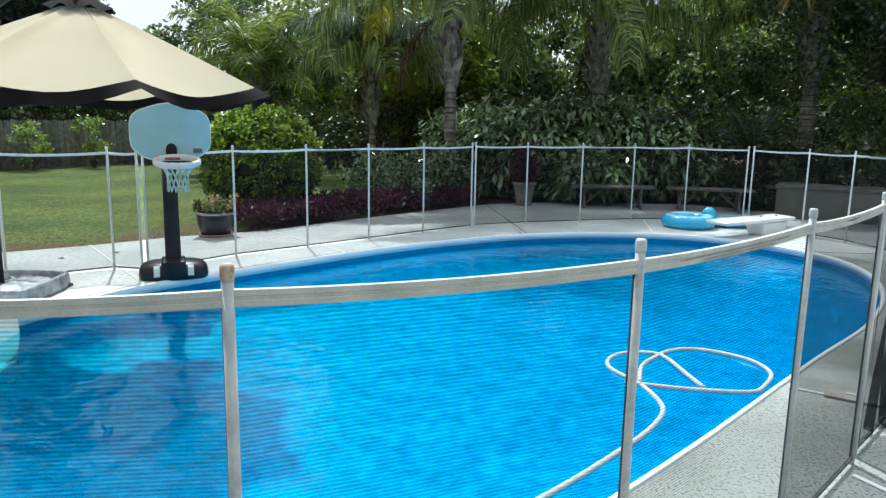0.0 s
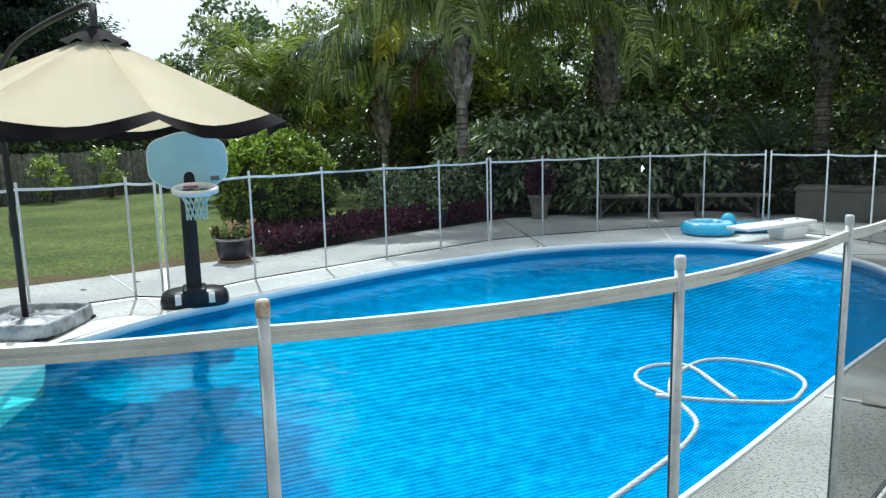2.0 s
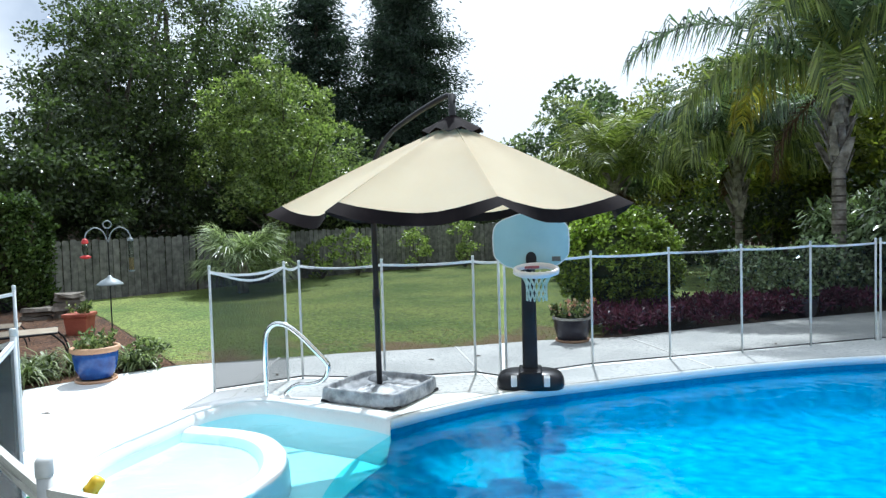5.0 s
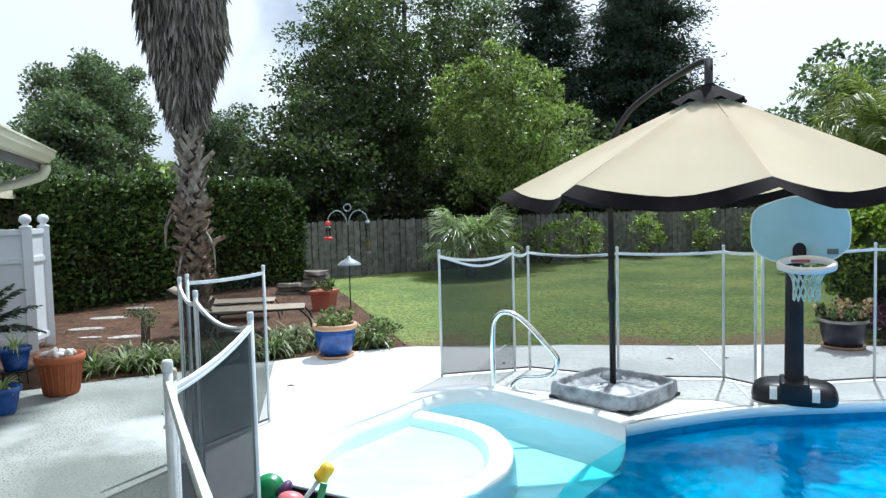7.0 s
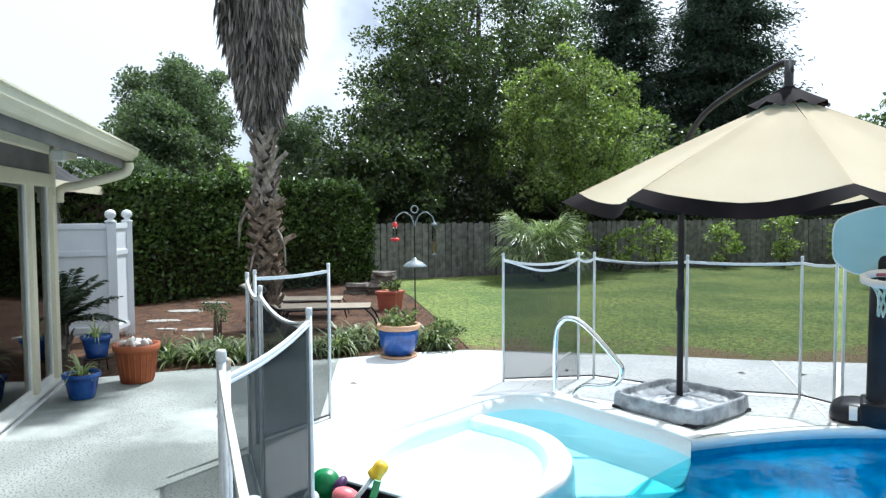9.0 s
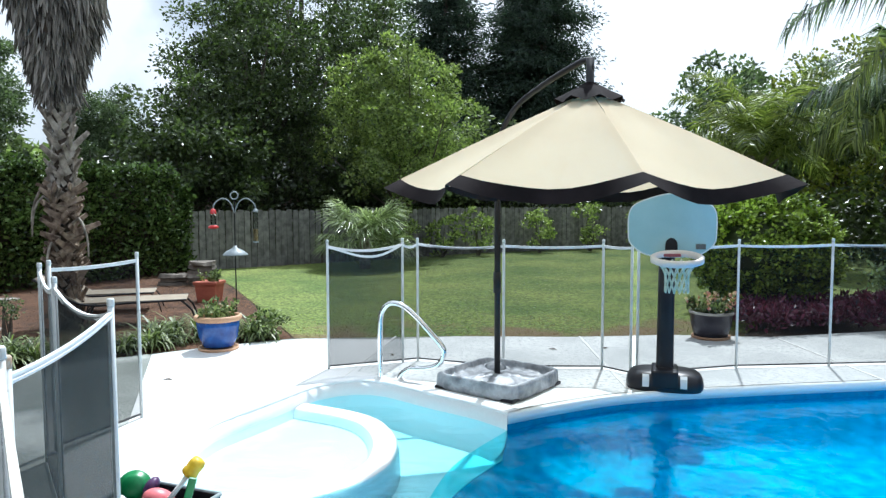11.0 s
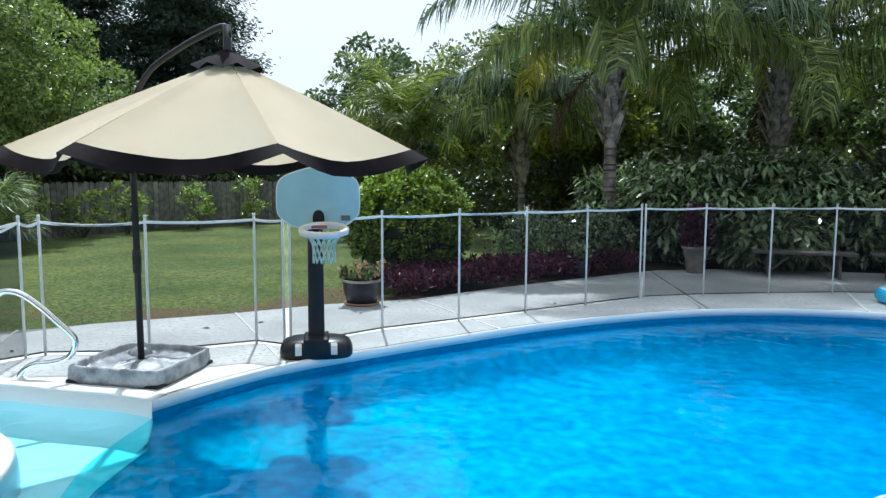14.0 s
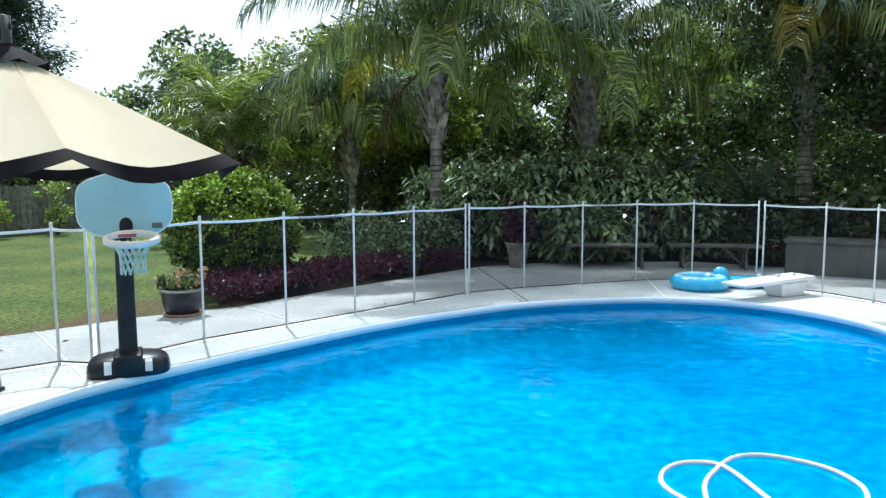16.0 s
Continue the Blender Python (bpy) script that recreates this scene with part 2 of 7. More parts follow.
# worn, straw-coloured turf along the edge of the deck
ln, ll = M_LAWN.node_tree.nodes, M_LAWN.node_tree.links
l_geo = ln.new("ShaderNodeNewGeometry")
l_dot = ln.new("ShaderNodeVectorMath")
l_dot.operation = "DOT_PRODUCT"
l_dot.inputs[1].default_value = (-0.68, 0.73, 0)
l_noise = ln.new("ShaderNodeTexNoise")
l_noise.inputs["Scale"].default_value, l_noise.inputs["Detail"].default_value = 1.1, 8
l_add = ln.new("ShaderNodeMath")
l_add.operation = "MULTIPLY_ADD"
l_add.inputs[1].default_value = 7.0
l_ramp = ln.new("ShaderNodeMapRange")
l_ramp.inputs["From Min"].default_value, l_ramp.inputs["From Max"].default_value = 13.3, 12.2
l_ramp.inputs["To Max"].default_value = 0.9
l_mix = ln.new("ShaderNodeMixRGB")
l_mix.inputs[2].default_value = (0.16, 0.105, 0.055, 1)
ll.new(l_geo.outputs["Position"], l_dot.inputs[0])
ll.new(l_geo.outputs["Position"], l_noise.inputs["Vector"])
ll.new(l_noise.outputs["Fac"], l_add.inputs[0])
ll.new(l_dot.outputs["Value"], l_add.inputs[2])
ll.new(l_add.outputs[0], l_ramp.inputs["Value"])
ll.new(l_ramp.outputs["Result"], l_mix.inputs["Fac"])
l_old = ln["Principled BSDF"].inputs["Base Color"].links[0].from_socket
ll.new(l_old, l_mix.inputs[1])
ll.new(l_mix.outputs["Color"], ln["Principled BSDF"].inputs["Base Color"])
M_MULCH = surface("pine straw mulch", (0.042, 0.021, 0.012), (0.145, 0.072, 0.04), 2.5, 0.95, 0.9, 35, depth=0.02, grain_mix=0.4, grain_sharp=True)
M_WHITE = surface("white powder-coated post", (0.56, 0.60, 0.61), (0.68, 0.70, 0.70), 8, 0.4, 0.05, 60)
M_POSTGREY = surface("weathered grey-white post", (0.46, 0.48, 0.48), (0.60, 0.61, 0.595), 14, 0.5, 0.1, 60)
M_RAIL = surface("white webbing strip", (0.74, 0.75, 0.75), (0.84, 0.84, 0.83), 10, 0.6, 0.1, 200)
M_RAILOLD = surface("dulled beige-white strip", (0.50, 0.50, 0.46), (0.62, 0.61, 0.56), 10, 0.6, 0.1, 200)
M_CAP = surface("rusty cap", (0.55, 0.50, 0.42), (0.36, 0.20, 0.10), 60, 0.7, 0.2, 80)
M_NET = netting("dark fence netting", (0.007, 0.008, 0.010), 0.47)
# extra cover for layered panels; also stands for shaded gate panels seen slantwise
M_NETDENSE = netting("dense fence netting", (0.020, 0.028, 0.032), 0.72)
M_NETNEAR = netting("ribbed fence netting", (0.012, 0.016, 0.02), 0.20, 0.16)
M_NETMID = netting("half-folded netting", (0.012, 0.015, 0.018), 0.68)
M_NETDARK = netting("slack dark netting", (0.008, 0.010, 0.012), 0.72)
M_HEM = surface("grey hem", (0.08, 0.08, 0.082), (0.14, 0.14, 0.14), 20, 0.7, 0.1)
M_CANVAS = surface("tan umbrella canvas", (0.76, 0.61, 0.41), (0.84, 0.69, 0.48), 1.6, 0.85, 0.25, 240)
cn, cl = M_CANVAS.node_tree.nodes, M_CANVAS.node_tree.links
c_tr = cn.new("ShaderNodeBsdfTranslucent")
c_tr.inputs["Color"].default_value = (0.66, 0.54, 0.36, 1)
c_mix = cn.new("ShaderNodeMixShader")
c_mix.inputs["Fac"].default_value = 0.42
cl.new(cn["Principled BSDF"].outputs["BSDF"], c_mix.inputs[1])
cl.new(c_tr.outputs["BSDF"], c_mix.inputs[2])
# the loose weave lets a little sun straight through
c_gap = cn.new("ShaderNodeBsdfTransparent")
c_weave = cn.new("ShaderNodeMixShader")
c_weave.inputs["Fac"].default_value = 0.06
cl.new(c_mix.outputs["Shader"], c_weave.inputs[1])
cl.new(c_gap.outputs["BSDF"], c_weave.inputs[2])
cl.new(c_weave.outputs["Shader"], cn["Material Output"].inputs["Surface"])
M_VALANCE = surface("dark brown umbrella trim", (0.010, 0.008, 0.009), (0.022, 0.017, 0.018), 4, 0.85, 0.2, 200, spec=0.1)
M_BLACKMETAL = surface("black painted metal", (0.010, 0.010, 0.012), (0.024, 0.024, 0.027), 5, 0.45, 0.1, 80, spec=0.3)
M_TARP = surface("weathered grey base cover", (0.15, 0.165, 0.185), (0.44, 0.46, 0.49), 7, 0.42, 0.7, 40, depth=0.008, contrast=(0.34, 0.6))
M_BLACKPLASTIC = surface("black moulded plastic", (0.010, 0.010, 0.014), (0.022, 0.022, 0.028), 6, 0.35, 0.1, 60, spec=0.35)
M_BOARD = surface("pale blue backboard plastic", (0.34, 0.54, 0.60), (0.40, 0.61, 0.66), 3, 0.5, 0.0, 60, grain_mix=0.04)
M_RIM = surface("white and pink rim plastic", (0.80, 0.72, 0.72), (0.88, 0.84, 0.84), 4, 0.45, 0.05)
M_PINK = surface("red rim bracket", (0.30, 0.07, 0.085), (0.40, 0.11, 0.12), 8, 0.5, 0.05)
M_NETCORD = surface("net cord", (0.42, 0.54, 0.46), (0.70, 0.75, 0.68), 18, 0.8, 0.1)
M_CHROME = surface("polished steel", (0.80, 0.81, 0.82), (0.88, 0.88, 0.89), 3, 0.12, 0.0, metal=1.0)
M_HOSE = surface("white vacuum hose", (0.50, 0.52, 0.50), (0.64, 0.65, 0.62), 20, 0.5, 0.3, 120)
M_AQUA = surface("blue vinyl float", (0.06, 0.42, 0.72), (0.10, 0.52, 0.80), 4, 0.25, 0.1, 20)
M_AQUAPALE = surface("pale blue clear vinyl", (0.30, 0.62, 0.80), (0.45, 0.74, 0.88), 6, 0.2, 0.1, 24)
M_PLASTICWHITE = surface("white moulded plastic", (0.74, 0.75, 0.74), (0.84, 0.84, 0.83), 3, 0.45, 0.05)
M_WOODGREY = surface("grey weathered wood", (0.11, 0.108, 0.102), (0.225, 0.22, 0.205), 7, 0.85, 0.6, 60, random_mix=0.22)
# red-brown darkened for the shade these far boards stand in
M_WOODBROWN = surface("shade-darkened red-brown wood", (0.045, 0.024, 0.02), (0.10, 0.055, 0.045), 7, 0.85, 0.6, 60, random_mix=0.2)
M_BENCH = surface("weathered bench wood", (0.10, 0.094, 0.084), (0.18, 0.17, 0.15), 6, 0.8, 0.5, 60)
M_BEIGE = surface("beige resin", (0.13, 0.13, 0.115), (0.175, 0.175, 0.155), 2, 0.6, 0.1)
M_LID = surface("pale worn plastic lid", (0.40, 0.39, 0.34), (0.52, 0.50, 0.44), 12, 0.6, 0.1)
M_BROWN = surface("brown lid", (0.10, 0.07, 0.05), (0.16, 0.12, 0.09), 3, 0.6, 0.1)
M_BLUEGLAZE = surface("cobalt glazed ceramic", (0.010, 0.045, 0.22), (0.03, 0.11, 0.38), 7, 0.15, 0.1, 30)
M_DARKGLAZE = surface("dark blue glazed ceramic", (0.014, 0.012, 0.022), (0.034, 0.030, 0.048), 6, 0.35, 0.1)
M_TERRA = surface("terracotta", (0.30, 0.075, 0.026), (0.40, 0.115, 0.04), 5, 0.7, 0.3, 70)
M_TERRARED = surface("red clay", (0.34, 0.08, 0.05), (0.44, 0.13, 0.08), 5, 0.7, 0.3, 70)
M_RIMCLAY = surface("clay rim", (0.48, 0.28, 0.16), (0.58, 0.36, 0.22), 5, 0.6, 0.2)
M_STONE = surface("pale field stone", (0.30, 0.28, 0.25), (0.52, 0.50, 0.46), 5, 0.85, 0.6, 30, random_mix=0.2)
M_ROCK = surface("brown flagstone", (0.10, 0.085, 0.07), (0.24, 0.21, 0.18), 5, 0.85, 0.6, 30, random_mix=0.25)
M_URN = surface("grey stone urn", (0.20, 0.185, 0.165), (0.32, 0.30, 0.27), 6, 0.8, 0.4, 40)
M_SHELL = surface("white shells", (0.72, 0.69, 0.64), (0.85, 0.83, 0.79), 12, 0.5, 0.2)
M_HOUSEWALL = surface("cream painted trim", (0.66, 0.62, 0.46), (0.74, 0.70, 0.54), 2, 0.55, 0.1)
M_SIDING = surface("grey house siding", (0.30, 0.31, 0.30), (0.38, 0.39, 0.38), 2, 0.7, 0.2)
M_SOFFIT = surface("dark soffit", (0.14, 0.13, 0.13), (0.20, 0.19, 0.19), 3, 0.8, 0.2)
M_DARKROOF = surface("dark shingles", (0.06, 0.06, 0.062), (0.12, 0.12, 0.12), 4, 0.9, 0.6, 30)
M_ROOF = surface("grey shingles", (0.17, 0.17, 0.175), (0.29, 0.29, 0.29), 4, 0.9, 0.6, 30)
M_VINYL = surface("white vinyl", (0.74, 0.78, 0.82), (0.82, 0.85, 0.88), 2, 0.4, 0.03)
M_ALU = surface("white aluminium frame", (0.62, 0.63, 0.60), (0.72, 0.72, 0.68), 5, 0.4, 0.05)
M_GLASS = glassy("window glass", (0.62, 0.66, 0.66), 1.75, 0.0)
# near-black: the darkness of the unlit room is put into this colour
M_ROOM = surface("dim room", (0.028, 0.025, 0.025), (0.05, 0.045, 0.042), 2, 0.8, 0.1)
M_CHAIRCLOTH = surface("cream upholstery", (0.55, 0.50, 0.40), (0.64, 0.59, 0.49), 8, 0.9, 0.3, 120)
M_BARK = surface("grey brown bark", (0.055, 0.045, 0.036), (0.16, 0.135, 0.11), 6, 0.95, 0.9, 25, depth=0.03)
M_PALMBARK = surface("grey palm trunk", (0.11, 0.097, 0.08), (0.34, 0.305, 0.265), 7, 0.95, 0.9, 30, depth=0.02)
M_BOOT = surface("split leaf bases", (0.12, 0.10, 0.08), (0.40, 0.36, 0.31), 8, 0.9, 0.6, 40, depth=0.01)
M_BOOTBROWN = surface("brown split leaf bases", (0.075, 0.048, 0.034), (0.34, 0.265, 0.20), 9, 0.95, 0.8, 40, depth=0.012)
# dark tone also gives the shaded gaps between boots and dead fronds
M_DARKBARK = surface("dark fibrous palm trunk", (0.02, 0.015, 0.011), (0.075, 0.055, 0.04), 9, 0.95, 0.9, 40, depth=0.02)
M_SLING = surface("tan sling cloth", (0.28, 0.23, 0.17), (0.34, 0.29, 0.22), 6, 0.85, 0.2, 160)
M_RED = surface("red plastic", (0.55, 0.02, 0.03), (0.65, 0.05, 0.05), 6, 0.3, 0.05)
M_CLEARTUBE = glassy("clear tube", (0.75, 0.78, 0.74), 1.45)
M_GREENTOY = surface("green toy plastic", (0.01, 0.18, 0.05), (0.02, 0.26, 0.08), 6, 0.35, 0.05)
M_YELLOWTOY = surface("yellow toy plastic", (0.75, 0.48, 0.02), (0.82, 0.56, 0.05), 6, 0.35, 0.05)
M_PINKTOY = surface("pink toy plastic", (0.70, 0.16, 0.18), (0.80, 0.26, 0.26), 6, 0.4, 0.05)
M_PURPLETOY = surface("purple toy plastic", (0.07, 0.03, 0.10), (0.12, 0.05, 0.15), 6, 0.4, 0.05)
M_SEED = surface("bird seed", (0.35, 0.26, 0.14), (0.50, 0.38, 0.2), 60, 0.9, 0.3)
M_GREYMETAL = surface("grey painted metal", (0.22, 0.26, 0.28), (0.30, 0.34, 0.36), 6, 0.5, 0.1)
L_OAK = foliage("dark oak leaves", (0.012, 0.024, 0.009), (0.13, 0.175, 0.065), 0.34, 0.34, 0.6)
L_BRIGHT = foliage("light green leaves", (0.04, 0.072, 0.02), (0.37, 0.44, 0.15), 0.36, 0.34, 0.6)
L_CONIFER = foliage("dark conifer needles", (0.014, 0.027, 0.022), (0.075, 0.11, 0.08), 0.25, 0.5, 0.3)
L_HEDGE = foliage("glossy hedge leaves", (0.006, 0.016, 0.005), (0.16, 0.245, 0.07), 0.07, 0.25, 0.4)
L_SHRUB = foliage("bright round shrub leaves", (0.02, 0.045, 0.008), (0.42, 0.56, 0.08), 0.14, 0.4, 0.3)
L_MID = foliage("mid green leaves", (0.035, 0.06, 0.025), (0.21, 0.27, 0.16), 0.32, 0.4, 0.4)
L_STRAW = foliage("loose pine straw", (0.055, 0.026, 0.014), (0.24, 0.125, 0.062), 0.1, 0.9)
L_PALM = foliage("queen palm leaflets", (0.007, 0.018, 0.009), (0.28, 0.37, 0.22), 0.28, 0.22, 0.9)
L_PALMOLD = foliage("yellowing palm leaflets", (0.12, 0.11, 0.02), (0.38, 0.32, 0.06), 0.35)
# paler palm green; sunlight on the hanging fronds is put into it
L_PALMLIT = foliage("light palm leaflets", (0.03, 0.055, 0.018), (0.38, 0.42, 0.13), 0.38, 0.4, 0.4)
L_DEADPALM = foliage("dead brown palm leaflets", (0.03, 0.018, 0.01), (0.14, 0.085, 0.045), 0.1, 0.8, 0.2)
L_THATCH = foliage("dead palm thatch", (0.055, 0.048, 0.042), (0.36, 0.33, 0.295), 0.04, 0.9, 0.15)
L_SAGO = foliage("sago fronds", (0.010, 0.024, 0.011), (0.06, 0.095, 0.042), 0.15, 0.3, 0.6)
L_FAN = foliage("fan palm blades", (0.09, 0.125, 0.055), (0.50, 0.56, 0.36), 0.3, 0.3)
L_PHILO = foliage("large glossy leaves", (0.004, 0.011, 0.005), (0.44, 0.56, 0.30), 0.16, 0.16, 1.0)
L_PURPLE = foliage("purple ground cover", (0.035, 0.010, 0.022), (0.14, 0.03, 0.075), 0.25)
L_GRASSY = foliage("strappy border grass", (0.02, 0.042, 0.012), (0.31, 0.37, 0.16), 0.3)
L_SPIDER = foliage("striped rosette leaves", (0.22, 0.30, 0.11), (0.50, 0.56, 0.30), 0.35)
L_FLOWER = foliage("pink and cream blossoms", (0.55, 0.20, 0.20), (0.75, 0.62, 0.48), 0.3)
L_LAWN = foliage("lawn blades", (0.10, 0.16, 0.022), (0.22, 0.26, 0.06), 0.5, 0.7, 0.15)
L_DRYLAWN = foliage("dry lawn blades", (0.17, 0.12, 0.055), (0.34, 0.25, 0.12), 0.3)
L_WOODS = foliage("background leaves", (0.010, 0.020, 0.008), (0.31, 0.38, 0.18), 0.40, 0.36, 0.5)
# darker leaf copy; shade under the trees is put into its colour
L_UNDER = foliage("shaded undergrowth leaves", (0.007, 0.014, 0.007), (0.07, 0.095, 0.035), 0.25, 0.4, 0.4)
# bright yellow-green holds sunlight in the leaf colour
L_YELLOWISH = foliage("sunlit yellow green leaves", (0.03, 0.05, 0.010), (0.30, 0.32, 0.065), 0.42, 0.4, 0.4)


# ---- helpers for shapes ----
def finish(bm, smooth):
    for f in bm.faces:
        f.smooth = smooth


def part(name, bm, material, parent=None, label="", smooth=False, at=None):
    """Links a bmesh as one mesh object, under a thing or a part."""
    finish(bm, smooth)
    me = bpy.data.meshes.new(name)
    bm.to_mesh(me)
    bm.free()
    me.materials.append(material)
    ob = new(name, me)
    if parent is not None:
        ob.parent = parent
    if at is not None:
        ob.matrix_basis = at
    if label:
        ob["label"] = label
    return ob


def soup(name, verts, faces, material, parent=None, label="", smooth=False):
    """Links raw vertex and face arrays as one mesh object."""
    me = bpy.data.meshes.new(name)
    me.from_pydata([tuple(v) for v in verts] if not isinstance(verts, np.ndarray) else verts.tolist(), [], faces if not isinstance(faces, np.ndarray) else faces.tolist())
    me.materials.append(material)
    if smooth:
        me.polygons.foreach_set("use_smooth", [True] * len(me.polygons))
    ob = new(name, me)
    if parent is not None:
        ob.parent = parent
    if label:
        ob["label"] = label
    return ob


def thing(name, m, label, category, group=""):
    ob = new(name)
    ob.empty_display_size = 0.1
    ob.matrix_basis = m
    return tagged(ob, label, category, group)


def box(bm, x0, x1, y0, y1, z0, z1, bevel=0.0, m=None):
    g = bmesh.ops.create_cube(bm, size=1.0)
    vs = g["verts"]
    bmesh.ops.transform(bm, matrix=Matrix.LocRotScale(((x0 + x1) / 2, (y0 + y1) / 2, (z0 + z1) / 2), None, (x1 - x0, y1 - y0, z1 - z0)), verts=vs)
    if bevel:
        es = list({e for v in vs for e in v.link_edges})
        r = bmesh.ops.bevel(bm, geom=es, offset=bevel, segments=2, affect="EDGES", profile=0.6)
        vs = list({v for f in r["faces"] for v in f.verts} | {v for v in vs if v.is_valid})
    if m is not None:
        bmesh.ops.transform(bm, matrix=m, verts=[v for v in vs if v.is_valid])
    return bm


def boxed(*a, **k):
    return box(bmesh.new(), *a, **k)


def tube(bm, pts, r, n=8, cap=True, taper=None):
    """A round tube along points; taper gives the radius factor at the end."""
    pts = [Vector(p) for p in pts]
    rings = []
    s = None
    for i, p in enumerate(pts):
        d = (pts[min(i + 1, len(pts) - 1)] - pts[max(i - 1, 0)]).normalized()
        if s is None:
            s = d.cross(Vector((0, 0, 1)))
            if s.length < 0.05:
                s = d.cross(Vector((0, 1, 0)))
        else:
            s = s - d * s.dot(d)
        s.normalize()
        u = s.cross(d)
        rr = r[i] if isinstance(r, (list, tuple)) else r * (1 if taper is None else 1 + (taper - 1) * i / (len(pts) - 1))
        rings.append([bm.verts.new(p + rr * (math.cos(a) * s + math.sin(a) * u)) for a in (2 * math.pi * k / n for k in range(n))])
    for a, b in zip(rings, rings[1:]):
        for k in range(n):
            bm.faces.new((a[k], a[(k + 1) % n], b[(k + 1) % n], b[k]))
    if cap:
        bm.faces.new(rings[0][::-1])
        bm.faces.new(rings[-1])
    return bm


def tubed(*a, **k):
    return tube(bmesh.new(), *a, **k)


def lathe(profile, n=28, closed=False):
    """Turns (radius, height) pairs about z."""
    bm = bmesh.new()
    rings = [[bm.verts.new((r * math.cos(2 * math.pi * k / n), r * math.sin(2 * math.pi * k / n), z)) for k in range(n)] for r, z in profile]
    for a, b in zip(rings, rings[1:]):
        for k in range(n):
            bm.faces.new((a[k], a[(k + 1) % n], b[(k + 1) % n], b[k]))
    bm.faces.new(rings[0][::-1])
    if not closed:
        bm.faces.new(rings[-1])
    return bm


def smooth_line(pts, step, closed=False):
    """Points along a Catmull-Rom curve through pts."""
    P = [Vector(p) for p in pts]
    n = len(P)
    out = []
    for i in range(n if closed else n - 1):
        if closed:
            a, b, c, d = P[i - 1], P[i], P[(i + 1) % n], P[(i + 2) % n]
        else:
            a, b, c, d = P[max(i - 1, 0)], P[i], P[i + 1], P[min(i + 2, n - 1)]
        k = max(2, int((c - b).length / step))
        for j in range(k):
            t = j / k
            out.append(0.5 * (2 * b + (c - a) * t + (2 * a - 5 * b + 4 * c - d) * t * t + (3 * b - a - 3 * c + d) * t ** 3))
    if not closed:
        out.append(P[-1])
    return out


def flat_fill(bm, loops, z):
    """Fills between closed loops of (x, y), the outer one first."""
    edges = []
    for loop in loops:
        vs = [bm.verts.new((p[0], p[1], z)) for p in loop]
        edges += [bm.edges.new((a, b)) for a, b in zip(vs, vs[1:] + vs[:1])]
    bmesh.ops.triangle_fill(bm, edges=edges, use_beauty=True, normal=(0, 0, 1))
    for f in bm.faces:
        if f.normal.z < 0:
            f.normal_flip()
    return bm


def wall_strip(bm, loop, z0, z1, closed=True):
    a = [bm.verts.new((p[0], p[1], z0)) for p in loop]
    b = [bm.verts.new((p[0], p[1], z1)) for p in loop]
    k = len(loop)
    for i in range(k if closed else k - 1):
        j = (i + 1) % k
        bm.faces.new((a[i], a[j], b[j], b[i]))
    return bm


def offset_loop(loop, d, closed=True):
    """Moves a loop sideways by d (to its right)."""
    out = []
    n = len(loop)
    for i, p in enumerate(loop):
        if closed:
            q, r = loop[i - 1], loop[(i + 1) % n]
        else:
            q, r = loop[max(i - 1, 0)], loop[min(i + 1, n - 1)]
        t = Vector((r[0] - q[0], r[1] - q[1]))
        t.normalize()
        out.append(Vector((p[0] + t.y * d, p[1] - t.x * d, 0)))
    return out


def band(bm, loop, profile, closed=True):
    """Sweeps a profile of (sideways, height) pairs along a flat loop."""
    rows = []
    for off, z in profile:
        rows.append([bm.verts.new((p[0], p[1], z)) for p in offset_loop(loop, off, closed)])
    k = len(loop)
    m = len(rows)
    for i in range(k if closed else k - 1):
        j = (i + 1) % k
        for a in range(m):
            b = (a + 1) % m
            bm.faces.new((rows[a][i], rows[a][j], rows[b][j], rows[b][i]))
    return bm


def inside(p, poly):
    x, y = p[0], p[1]
    hit = False
    for i in range(len(poly)):
        a, b = poly[i - 1], poly[i]
        if (a[1] > y) != (b[1] > y) and x < (b[0] - a[0]) * (y - a[1]) / (b[1] - a[1]) + a[0]:
            hit = not hit
    return hit


def inside_many(pts, poly):
    x, y = pts[:, 0], pts[:, 1]
    hit = np.zeros(len(pts), bool)
    for i in range(len(poly)):
        a, b = poly[i - 1], poly[i]
        cross = (a[1] > y) != (b[1] > y)
        with np.errstate(divide="ignore", invalid="ignore"):
            hit ^= cross & (x < (b[0] - a[0]) * (y - a[1]) / (b[1] - a[1] + 1e-12) + a[0])
    return hit


rng = np.random.default_rng(7)


def unit(v):
    return v / np.maximum(np.linalg.norm(v, axis=1, keepdims=True), 1e-9)


def leaf_arrays(c, d, length, width, fold=0.25, droop=0.0, level=0.0):
    """Diamond leaves at c, pointing along d. All vectorised."""
    n = len(c)
    d = unit(d)
    ref = unit(rng.normal(size=(n, 3)) * (1 - level) + np.array([0, 0, 2.0]) * level)
    s = unit(np.cross(d, ref))
    nrm = np.cross(s, d)
    L = (length * rng.uniform(0.7, 1.3, (n, 1)))
    W = (width * rng.uniform(0.7, 1.3, (n, 1)))
    tip = c + d * L - np.array([0, 0, 1.0]) * L * droop
    mid = c + d * L * 0.5
    v = np.stack([c, mid + s * W + nrm * W * fold, tip, mid - s * W + nrm * W * fold], 1).reshape(-1, 3)
    f = np.arange(n * 4).reshape(n, 4)
    return v, f


